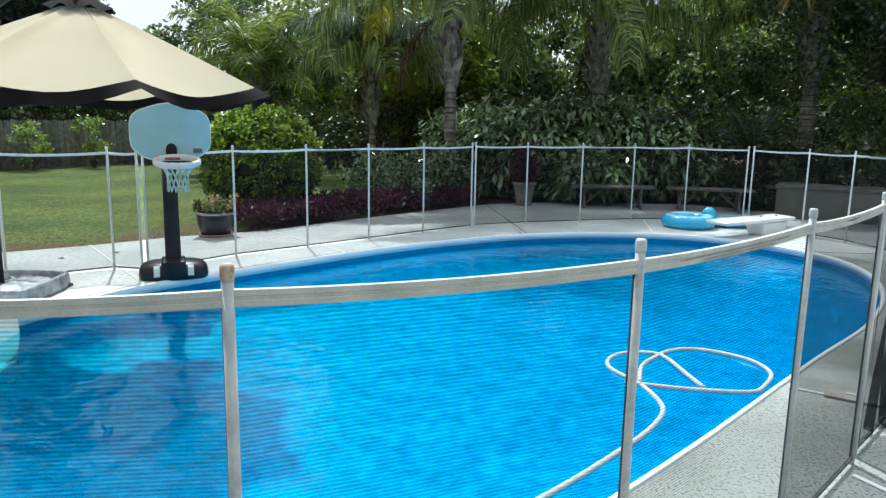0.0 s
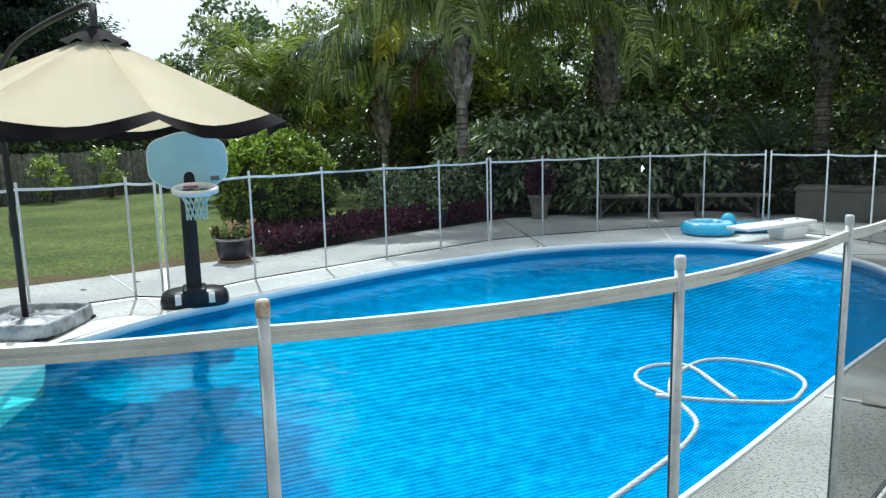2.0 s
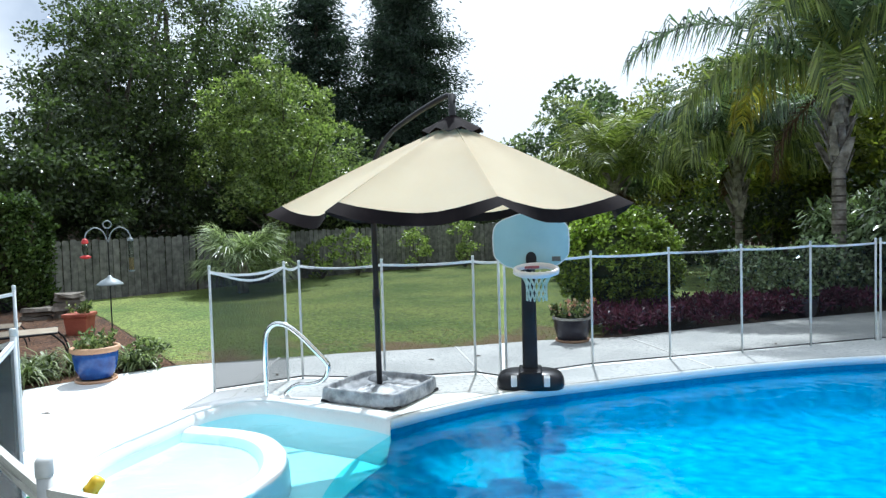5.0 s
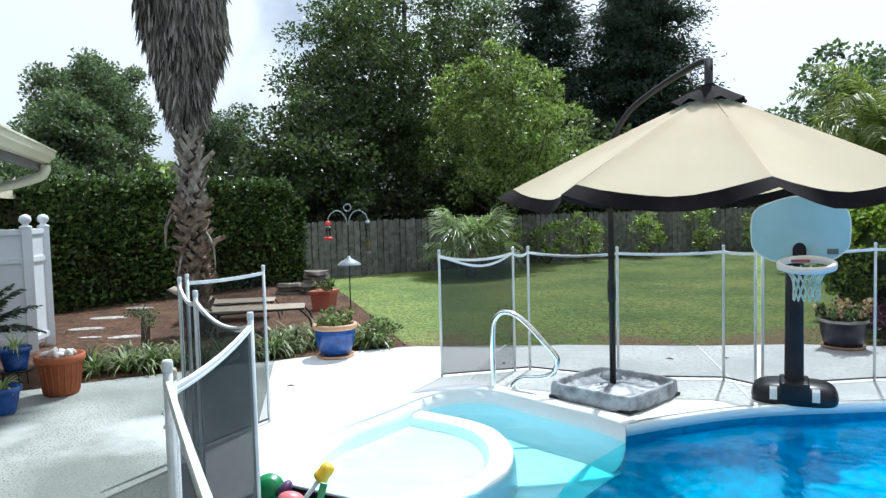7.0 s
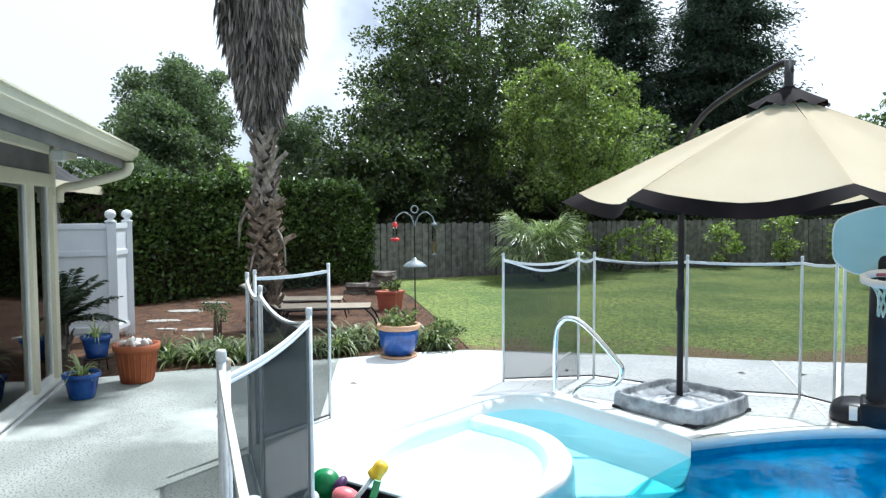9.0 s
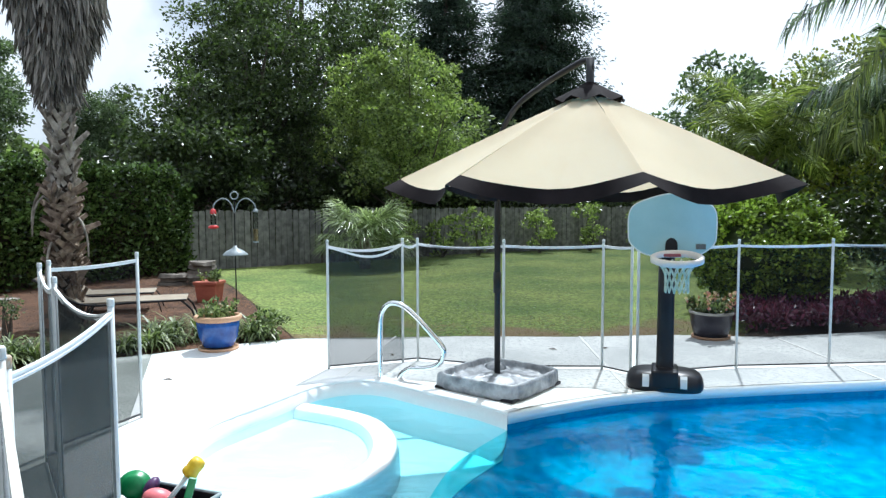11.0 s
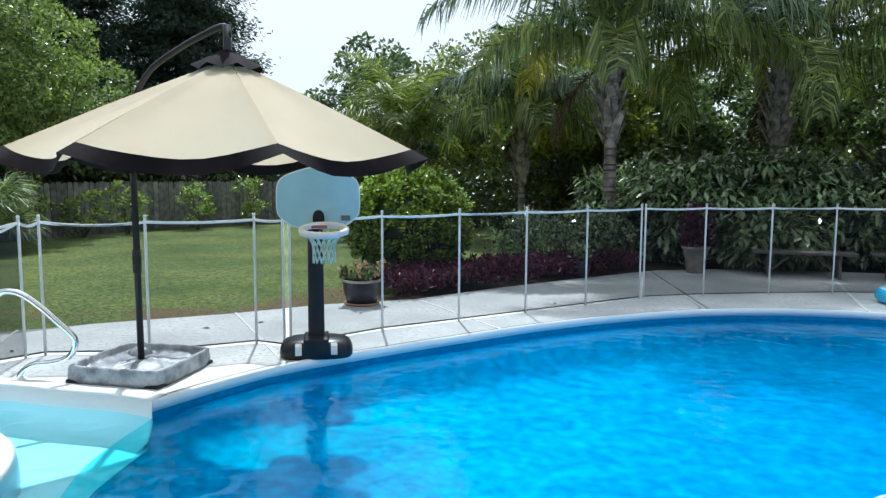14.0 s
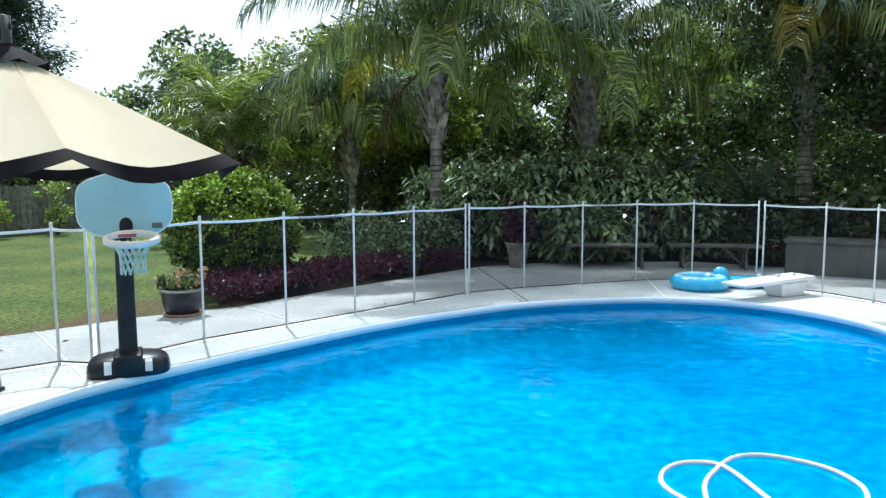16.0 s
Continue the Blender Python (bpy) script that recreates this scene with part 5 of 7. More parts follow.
NS, NR = 14, 4
for k in range(NS):
    for sgn in (1, -1):
        pts = []
        for j in range(NR * 3 + 1):
            t = j / (NR * 3)
            a = 2 * math.pi * (k + sgn * 0.5 * NR * t) / NS
            rr = 0.158 - 0.068 * math.sin(min(t, 0.55) / 0.55 * math.pi / 2)
            pts.append(ringc + Vector((rr * math.cos(a), rr * math.sin(a), -0.02 - 0.25 * t)))
        tube(bm, pts, 0.0058, 4, cap=False)
part("net", bm, M_NETCORD, rimo, "pale green knotted net")

# ---- handrail ----
hr = thing("handrail", pose(-4.778, 5.135, 0, 0, 0, 20.6), "polished steel pool handrail by the steps", "handrail")
part("rail", tubed(smooth_line([(x, 0, z) for x, z in ((0.0, 0.0), (0.0, 0.30), (0.006, 0.54), (0.035, 0.635), (0.09, 0.685), (0.155, 0.692), (0.24, 0.664), (0.36, 0.572), (0.485, 0.447), (0.57, 0.36), (0.603, 0.30), (0.58, 0.215), (0.515, 0.16), (0.40, 0.134), (0.31, 0.13), (0.24, 0.10), (0.19, 0.045), (0.178, 0.0))], 0.03), 0.024, 12), M_CHROME, hr, smooth=True)
for x in (0.0, 0.178):
    part("escutcheon", lathe([(0.062, 0.0), (0.06, 0.012), (0.03, 0.026)], 18), M_PLASTICWHITE, hr, "white base collar", smooth=True, at=pose(x, 0, 0.006))

# ---- floating vacuum hose ----
hz = WATER_Z + 0.006
hose_pts = [(0.05, 2.42), (0.35, 2.81), (0.66, 3.15), (1.01, 3.57), (1.17, 3.80), (1.26, 3.99), (1.27, 4.15), (1.23, 4.36), (1.16, 4.52), (1.09, 4.65), (1.07, 4.79), (1.14, 4.95), (1.28, 5.05), (1.44, 5.01), (1.51, 4.89), (1.56, 4.58), (1.60, 4.36)]
loop_pts = [(1.22, 4.44), (1.29, 4.72), (1.40, 4.90), (1.59, 5.11), (1.77, 5.16), (1.95, 5.09), (2.10, 4.95), (2.15, 4.77), (2.12, 4.62), (2.02, 4.46), (1.92, 4.34), (1.77, 4.32), (1.59, 4.33), (1.43, 4.35), (1.29, 4.38), (1.20, 4.40), (1.13, 4.44)]
hose = tagged(part("vacuum_hose", tubed(smooth_line([(x, y, hz + (0.014 if k > 12 else 0)) for k, (x, y) in enumerate(hose_pts)], 0.05), 0.0155, 8), M_HOSE, smooth=True), "white ribbed vacuum hose floating in loops on the pool", "hose")
part("hose_loop", tubed(smooth_line([(x, y, hz + 0.006) for x, y in loop_pts], 0.05), 0.0155, 8), M_HOSE, hose, smooth=True)

# ---- floats ----
rg = thing("swim_ring", pose(3.28, 10.80, 0), "pale blue inflatable swim ring lying on the deck", "swim ring")
bm = bmesh.new()
rows = []
for k in range(40):
    a = 2 * math.pi * k / 40
    c = Vector((math.cos(a), math.sin(a), 0))
    pucker = 1 + 0.05 * math.cos(20 * a)
    rows.append([bm.verts.new(c * (0.285 + 0.11 * pucker * math.cos(b)) + Vector((0, 0, 0.10 + 0.10 * math.sin(b)))) for b in (2 * math.pi * j / 14 for j in range(14))])
for k in range(40):
    e = rows[(k + 1) % 40]
    for j in range(14):
        bm.faces.new((rows[k][j], e[j], e[(j + 1) % 14], rows[k][(j + 1) % 14]))
body = part("tube", bm, M_AQUA, rg, smooth=True)
bm = bmesh.new()
rows = []
for k in range(40):
    a = 2 * math.pi * k / 40
    c = Vector((math.cos(a), math.sin(a), 0))
    rows.append([bm.verts.new(c * (0.285 + q) + Vector((0, 0, h))) for q, h in ((-0.075, 0.168), (-0.04, 0.196), (0.0, 0.207), (0.04, 0.196), (0.075, 0.168))])
for k in range(40):
    e = rows[(k + 1) % 40]
    for j in range(4):
        bm.faces.new((rows[k][j], rows[k][j + 1], e[j + 1], e[j]))
part("printed_band", bm, M_AQUAPALE, body, "paler printed upper band", smooth=True)

fl = thing("inflatable_toy", pose(3.78, 10.92, 0), "blue inflatable animal-shaped pool toy, half flat", "pool toy")
bm = bmesh.new()
bmesh.ops.create_uvsphere(bm, u_segments=20, v_segments=12, radius=1, matrix=Matrix.LocRotScale((0.22, 0, 0.085), None, (0.44, 0.20, 0.085)))
part("body", bm, M_AQUA, fl, smooth=True)
bm = bmesh.new()
bmesh.ops.create_uvsphere(bm, u_segments=14, v_segments=10, radius=1, matrix=Matrix.LocRotScale((-0.17, -0.02, 0.20), Euler((0, 0.6, 0)), (0.11, 0.085, 0.10)))
part("head", bm, M_AQUA, fl, smooth=True)
bm = bmesh.new()
bmesh.ops.create_uvsphere(bm, u_segments=12, v_segments=8, radius=1, matrix=Matrix.LocRotScale((0.66, 0.02, 0.10), Euler((0, 0.4, 0)), (0.12, 0.16, 0.03)))
part("tail", bm, M_AQUA, fl, smooth=True)

# ---- diving board ----
db = thing("diving_board", pose(4.22, 10.28, 0, 0, 0, 208), "short white diving board on a moulded white stand", "diving board")
bm = boxed(-0.20, 0.20, -0.14, 0.14, 0.0, 0.20, 0.03)
for vtx in bm.verts:
    if vtx.co.z > 0.1:
        vtx.co.x *= 1.25
        vtx.co.y *= 1.2
part("stand", bm, M_PLASTICWHITE, db, "white moulded stand", smooth=True)
part("board", boxed(-0.36, 0.96, -0.19, 0.19, 0.0, 0.05, 0.018, m=pose(0, 0, 0.205, 0, 1.5, 0)), M_PLASTICWHITE, db, "white board with worn edges", smooth=True)
for x in (-0.18, 0.12):
    part("bolt", lathe([(0.018, 0), (0.018, 0.012), (0.01, 0.016)], 8), M_GREYMETAL, db, at=pose(x, 0, 0.262))

sk = thing("skimmer_lid", pose(2.33, 4.02, 0.004, 0, 0, -30), "pale square skimmer lid set in the deck", "skimmer lid")
part("lid", boxed(-0.14, 0.14, -0.09, 0.09, 0, 0.012, 0.004), M_LID, sk)
part("pull_tab", boxed(-0.03, 0.03, -0.012, 0.012, 0.012, 0.018, 0.002), M_PLASTICWHITE, sk)
lad = thing("pool_ladder_step", pose(3.55, 5.98, -0.12, 0, 0, 57), "white plastic wall fitting at the waterline", "pool fitting")
part("plate", boxed(-0.14, 0.14, 0.0, 0.05, -0.14, 0.10, 0.012), M_PLASTICWHITE, lad)
part("mouth", boxed(-0.10, 0.10, 0.046, 0.056, -0.08, 0.04, 0.004), M_HEM, lad)


# ---- garden benches and box ----
def bench(m):
    th = thing("garden_bench", m, "weathered grey plank bench with splayed legs", "bench", "plank benches")
    for y in (-0.105, 0.105):
        part("seat_plank", boxed(-0.74, 0.74, y - 0.095, y + 0.095, 0.37, 0.41, 0.008), M_BENCH, th)
    for x in (-0.50, 0.50):
        for s in (-1, 1):
            part("leg", boxed(-0.02, 0.02, -0.045, 0.045, 0, 0.39, 0.004, m=pose(x, s * 0.16, 0, s * 14, 0, 0)), M_BENCH, th)
        part("cleat", boxed(x - 0.022, x + 0.022, -0.18, 0.18, 0.32, 0.368, 0.004), M_BENCH, th)
        part("brace", boxed(-0.018, 0.018, -0.03, 0.03, 0, 0.42, 0.003, m=pose(x * 1.0, 0, 0.05, 0, -48 if x > 0 else 48, 0)), M_BENCH, th)
    return th


b1 = bench(pose(2.52, 13.05, 0, 0, 0, -4))
copy_thing(b1, pose(4.22, 12.95, 0, 0, 0, -10))

gb = thing("deck_box", pose(6.2, 12.05, 0, 0, 0, -30), "long beige resin deck box with grey-brown lid", "deck box")
part("body", boxed(-1.05, 1.05, -0.32, 0.32, 0.0, 0.50, 0.015), M_BEIGE, gb)
part("lid", boxed(-1.08, 1.08, -0.35, 0.35, 0.50, 0.56, 0.015), M_BENCH, gb, "dull grey-brown lid")
for x in (-0.7, 0.0, 0.7):
    part("panel_rib", boxed(x - 0.02, x + 0.02, -0.334, -0.321, 0.04, 0.46, 0.004), M_BEIGE, gb)


# ---- plants ----
def blob_points(n, centre, radii, shell=0.55, flat_bottom=None):
    """Random points in an ellipsoid, gathered towards its outside."""
    d = unit(rng.normal(size=(n, 3)))
    r = (shell + (1 - shell) * rng.uniform(size=(n, 1))) ** 0.8
    p = np.array(centre) + d * r * np.array(radii)
    return p, d


def crown(centre, radii, clumps, per, clump_r, leaf, width, droop=0.0, shell=0.35, level=0.0):
    """A leafy crown: uneven clumps of leaves inside an ellipsoid."""
    cc, dd = blob_points(clumps, centre, radii, shell)
    cc += rng.normal(0, clump_r * 0.4, cc.shape)
    size = clump_r * rng.uniform(0.55, 1.35, (clumps, 1))
    idx = np.repeat(np.arange(clumps), per)
    off = unit(rng.normal(size=(len(idx), 3))) * rng.uniform(0.2, 1, (len(idx), 1)) ** 0.6
    off[:, 2] *= 0.7
    c = cc[idx] + off * size[idx]
    d = off + 0.5 * rng.normal(size=off.shape) + np.array([0, 0, -droop])
    return leaf_arrays(c, d, leaf, width, 0.25, 0.0, level), cc


def limbs(bm, base, targets, r0):
    for t in targets:
        t = Vector(t)
        b = Vector(base)
        mid = b.lerp(t, 0.5) + Vector(rng.normal(0, 0.08 * (t - b).length, 3).tolist())
        tube(bm, smooth_line([b, mid, t], max(0.25, (t - b).length / 6)), r0, 6, taper=0.18)


def tree(name, x, y, height, r_trunk, bole, radii, cz, clumps, per, clump_r, leaf, width, material, label, n_limbs=9, tilt=(0, 0), group=""):
    th = thing(name, pose(x, y, -0.04), label, "tree", group)
    top = Vector((tilt[0], tilt[1], cz + radii[2] * 0.5))
    pts = smooth_line([(0, 0, 0), (tilt[0] * 0.2 + 0.05, tilt[1] * 0.2, bole * 0.5), (tilt[0] * 0.5, tilt[1] * 0.5 + 0.04, bole), tuple(top)], 0.5)
    bm = tube(bmesh.new(), pts, r_trunk, 9, taper=0.25)
    (v, f), cc = crown((tilt[0], tilt[1], cz), radii, clumps, per, clump_r, leaf, width)
    pick = cc[rng.choice(len(cc), min(n_limbs, len(cc)), replace=False)]
    limbs(bm, Vector((tilt[0] * 0.5, tilt[1] * 0.5, bole)), pick, r_trunk * 0.42)
    part("trunk", bm, M_BARK, th, smooth=True)
    soup("crown", v, f, material, th)
    return th


def conifer(x, y, height, radius, label):
    th = thing("conifer_tree", pose(x, y, -0.04), label, "tree", "tall conifers")
    bm = tubed([(0, 0, 0), (0.05, 0, height * 0.5), (0, 0, height)], 0.28, 8, taper=0.08)
    parts_l = []
    z = 2.2
    while z < height - 0.3:
        rr = radius * (1 - (z / height) ** 1.4) * rng.uniform(0.75, 1.15) + 0.25
        for k in range(7):
            a = rng.uniform(0, 2 * math.pi)
            tip = np.array([rr * math.cos(a), rr * math.sin(a), z + rng.uniform(-0.1, 0.2) - 0.10 * rr])
            tube(bm, [(0, 0, z), tuple(tip)], 0.035, 4, taper=0.2)
            n = int(150 + 330 * rr / radius)
            t = rng.uniform(0.15, 1, (n, 1))
            c = np.array([0, 0, z]) * (1 - t) + tip * t + rng.normal(0, 1, (n, 3)) * np.array([0.24, 0.24, 0.17]) * (0.35 + 1.0 * t)
            d = (tip - np.array([0, 0, z])) / rr + rng.normal(0, 0.7, (n, 3))
            parts_l.append(leaf_arrays(c, d, 0.21, 0.030, 0.2, 0.15))
        z += rng.uniform(0.32, 0.52)
    part("trunk", bm, M_BARK, th, smooth=True)
    v, f = join_arrays(parts_l)
    soup("crown", v, f, L_CONIFER, th)
    return th


def frond(bm_r, base, yaw, up, length, droop, leaflets, leaf_len, hang=0.6, width=0.022, plume=True):
    """One feather leaf: a bent midrib with leaflets hanging from both sides."""
    n = 14
    pts, th, p = [], up, np.array(base, float)
    h = np.array([math.cos(yaw), math.sin(yaw), 0.0])
    for i in range(n + 1):
        pts.append(p.copy())
        p = p + (h * math.cos(th) + np.array([0, 0, 1.0]) * math.sin(th)) * length / n
        th -= droop / n * (0.4 + 1.2 * i / n)
    pts = np.array(pts)
    if bm_r is not None:
        tube(bm_r, [tuple(q) for q in pts[::2]], 0.022, 4, taper=0.2)
    t = np.linspace(0.12, 0.99, leaflets)
    seg = np.minimum((t * n).astype(int), n - 1)
    fr = (t * n - seg)[:, None]
    c = pts[seg] * (1 - fr) + pts[seg + 1] * fr
    tan = unit(pts[seg + 1] - pts[seg])
    side = unit(np.cross(tan, np.array([0, 0, 1.0])))
    L = leaf_len * (0.45 + 0.9 * np.sin(np.pi * np.clip(t, 0.05, 0.97)) ** 0.7)[:, None]
    nrm = np.cross(side, tan)
    outs = []
    for s in (1, -1):
        lift = np.where(plume, rng.choice([-0.75, -0.1, 0.65], len(c)), 0.0)[:, None]
        d = side * s * (1 - 0.35 * hang) + nrm * lift + tan * 0.55 + np.array([0, 0, -1.0]) * hang + rng.normal(0, 0.14, c.shape)
        d = unit(d)
        LL = L * rng.uniform(0.75, 1.15, L.shape)
        mid = c + d * LL * 0.5
        tip = c + d * LL + np.array([0, 0, -0.22]) * LL * (0.5 + hang)
        w = unit(np.cross(d, rng.normal(size=d.shape))) * width * 0.5 + tan * width * 0.5
        v = np.stack([c, mid + w, tip, mid - w], 1).reshape(-1, 3)
        outs.append((v, np.arange(len(v)).reshape(-1, 4)))
    return join_arrays(outs)


def leaf_base_mesh(size, material):
    bm = boxed(-0.012, 0.016, -size * 0.4, size * 0.4, -0.02, size * 2.2)
    for vtx in bm.verts:
        if vtx.co.z > 0.05:
            vtx.co.y *= 0.55
            vtx.co.x *= 0.6
    me = bpy.data.meshes.new("leaf_base")
    bm.to_mesh(me)
    bm.free()
    me.materials.append(material)
    return me


BASES = {}


def boots(parent, z0, z1, r, count, size, at=(0, 0), cross=10, lattice=False, material=M_BOOT):
    """Old leaf bases standing up round a trunk, each by itself."""
    if (size, material.name) not in BASES:
        BASES[size, material.name] = leaf_base_mesh(size, material)
    for k in range(count):
        ob = new("leaf_base", BASES[size, material.name])
        ob.parent = parent
        z = z0 + (z1 - z0) * k / count
        h = 0.8 + 0.4 * math.sin(k * 1.9) ** 2
        if lattice:
            lean_side = cross * (1 if k % 2 else -1) + 9 * math.sin(k * 5.3)
            ob.matrix_basis = pose(at[0], at[1], z, 0, 0, math.degrees(k * 2.4)) @ pose(r, 0, 0, lean_side, 9 + 9 * math.sin(k * 3.1), 0) @ Matrix.Diagonal((1.3, 0.7 + 0.5 * abs(math.sin(k * 4.1)), h * (1.5 if k % 17 == 0 else 1), 1))
            continue
        ob.matrix_basis = pose(at[0], at[1], z, 0, 0, math.degrees(k * 2.4)) @ pose(r, 0, 0, cross * math.sin(k * 5.3) + 0.3 * cross * math.sin(k * 2.17), 18 + 16 * math.sin(k * 3.1) + 10 * math.sin(k * 7.7), 0) @ Matrix.Diagonal((1, 0.8 + 0.4 * abs(math.sin(k * 4.1)), h, 1))


def frond_object(parent, material, base, yaw, up, length, droop, leaflets, leaf_len, hang, width, plume=True):
    rib = bmesh.new()
    v, f = frond(rib, base, yaw, up, length, droop, leaflets, leaf_len, hang, width, plume)
    me = bpy.data.meshes.new("rib")
    rib.to_mesh(me)
    rib.free()
    rv = np.array([tuple(q.co) for q in me.vertices])
    faces = [list(p.vertices) for p in me.polygons]
    bpy.data.meshes.remove(me)
    return soup("frond", np.concatenate([rv, v]), faces + (f + len(rv)).tolist(), material, parent)


def drooping_frond(parent, material, base, yaw, up, length, droop, leaflets, leaf_len, hang, width):
    """One queen palm leaf: an arching midrib whose long leaflets bend over and hang."""
    n = 16
    pts, th, p = [], up, np.array(base, float)
    h = np.array([math.cos(yaw), math.sin(yaw), 0.0])
    for i in range(n + 1):
        pts.append(p.copy())
        p = p + (h * math.cos(th) + np.array([0, 0, 1.0]) * math.sin(th)) * length / n
        th = max(th - droop / n * (0.35 + 1.3 * i / n), radians(-84))
    pts = np.array(pts)
    rib = bmesh.new()
    tube(rib, [tuple(q) for q in pts[::2]], 0.024, 4, taper=0.15)
    me = bpy.data.meshes.new("rib")
    rib.to_mesh(me)
    rib.free()
    verts = [np.array([tuple(q.co) for q in me.vertices])]
    faces = [list(q.vertices) for q in me.polygons]
    bpy.data.meshes.remove(me)
    t = np.clip(np.linspace(0.16, 0.99, leaflets) + rng.normal(0, 0.004, leaflets), 0, 0.995)
    seg = np.minimum((t * n).astype(int), n - 1)
    fr = (t * n - seg)[:, None]
    c = pts[seg] * (1 - fr) + pts[seg + 1] * fr
    tan = unit(pts[seg + 1] - pts[seg])
    side = np.repeat(np.array([[-math.sin(yaw), math.cos(yaw), 0.0]]), leaflets, 0)
    nrm = np.cross(tan, side)
    L = leaf_len * (0.5 + 0.75 * np.sin(np.pi * np.clip(t, 0.06, 0.96)) ** 0.7)[:, None]
    k0 = len(verts[0])
    for s in (1, -1):
        d1 = unit(side * s * 0.8 + tan * 0.6 + nrm * rng.normal(0.12, 0.28, (leaflets, 1)) + rng.normal(0, 0.09, c.shape))
        d2 = unit(d1 * (1.1 - 0.7 * hang) + np.array([0, 0, -1.0]) * (0.35 + 1.1 * hang) + rng.normal(0, 0.07, c.shape))
        LL = L * rng.uniform(0.8, 1.15, L.shape)
        mid = c + d1 * LL * 0.42
        tip = mid + d2 * LL * 0.62
        w = unit(np.cross(d1, nrm + rng.normal(0, 0.45, c.shape))) * width * 0.5
        v = np.stack([c - w * 0.6, c + w * 0.6, mid + w, mid - w, tip + w * 0.12, tip - w * 0.12], 1).reshape(-1, 3)
        base_i = k0 + 6 * np.arange(leaflets)[:, None]
        faces += (base_i + np.array([[0, 1, 2, 3]])).tolist() + (base_i + np.array([[3, 2, 4, 5]])).tolist()
        verts.append(v)
        k0 += len(v)
    return soup("frond", np.concatenate(verts), faces, material, parent)


def queen_palm(x, y, bole, fronds, length, label, seed_yaw=0.0, r=0.12, lean=(0, 0)):
    th = thing("queen_palm", pose(x, y, -0.04), label, "palm tree", "queen palms")
    bm = tubed(smooth_line([(0, 0, 0), (lean[0] * 0.4, lean[1] * 0.4, bole * 0.5), (lean[0], lean[1], bole)], 0.3), r, 12, taper=0.85)
    part("trunk", bm, M_PALMBARK, th, "grey ringed trunk", smooth=True)
    low = max(0.2, bole - 1.75)
    boots(th, low, bole + 0.1, r * 0.95, 44, 0.22, lean, cross=16)
    for k in range(int(low / 0.13)):
        part("leaf_scar", tubed([Vector((lean[0] * 0.4, lean[1] * 0.4, 0.12 + 0.13 * k + 0.02 * math.sin(k * 2.3))), Vector((lean[0] * 0.4, lean[1] * 0.4, 0.15 + 0.13 * k + 0.02 * math.sin(k * 2.3)))], r * (1.02 - 0.02 * k * 0.13), 12), M_BARK, th)
    for k in range(fronds):
        yaw = seed_yaw + k * 2.39996
        age = k / fronds
        start = (lean[0] + 0.08 * math.cos(yaw), lean[1] + 0.08 * math.sin(yaw), bole + 0.1 - 0.45 * age)
        size = length * (0.85 + 0.25 * math.sin(k * 2.7) ** 2) * (1 - 0.25 * age)
        if age > (0.94 if bole > 3 else 0.74):
            drooping_frond(th, L_DEADPALM, start, yaw, radians(-35), size * 0.6, radians(70), 44, 0.42, 0.9, 0.026)
            continue
        up = radians(84 - 62 * age ** 0.9 + 9 * math.sin(k * 1.7))
        leafing = L_PALMOLD if 0.80 < age and k % 3 == 0 else L_PALMLIT if age > 0.62 or bole < 3 else L_PALM
        drooping_frond(th, leafing, start, yaw, up, size, radians(92 + 34 * age + 16 * math.sin(k * 3.3)), 96, 0.70 if bole > 3 else 0.50, 0.38 + 0.55 * age if bole > 3 else 0.15 + 0.4 * age, 0.032)
    return th


def fan_leaves(centre, n, radius, blades=24, up_range=(-20, 75), blade=0.026):
    """Fan leaves on stalks round a point: blades spread from the stalk's end and hang at their tips."""
    outs = []
    for k in range(n):
        yaw = k * 2.39996 + rng.normal(0, 0.1)
        up = radians(up_range[0] + (up_range[1] - up_range[0]) * ((k * 0.7549) % 1))
        h = np.array([math.cos(yaw) * math.cos(up), math.sin(yaw) * math.cos(up), math.sin(up)])
        hub = np.array(centre) + h * radius * rng.uniform(0.45, 0.58)
        side = np.array([-math.sin(yaw), math.cos(yaw), 0])
        top = np.cross(h, side)
        side = unit((side + top * rng.normal(0, 0.35))[None])[0]
        ang = np.linspace(-1.75, 1.75, blades)[:, None]
        d = unit(h * np.cos(ang) + side * np.sin(ang) + rng.normal(0, 0.05, (blades, 3)))
        L = radius * 0.5 * (0.72 + 0.32 * np.cos(ang)) * rng.uniform(0.85, 1.1, (blades, 1))
        c = np.repeat(hub[None], blades, 0)
        mid = c + d * L * 0.6
        tip = mid + unit(d + np.array([0, 0, -0.75])) * L * 0.45
        w = unit(np.cross(d, np.cross(h, side))) * radius * blade
        v = np.stack([c - w * 0.3, c + w * 0.3, mid + w, mid - w, tip + w * 0.1, tip - w * 0.1], 1).reshape(-1, 3)
        i = 6 * np.arange(blades)[:, None]
        outs.append((v, np.concatenate([i + np.array([[0, 1, 2, 3]]), i + np.array([[3, 2, 4, 5]])])))
        stalk = np.stack([np.array(centre) - side * 0.012, hub - side * 0.008, hub + side * 0.008, np.array(centre) + side * 0.012])
        outs.append((stalk, np.arange(4).reshape(1, 4)))
    return join_arrays(outs)


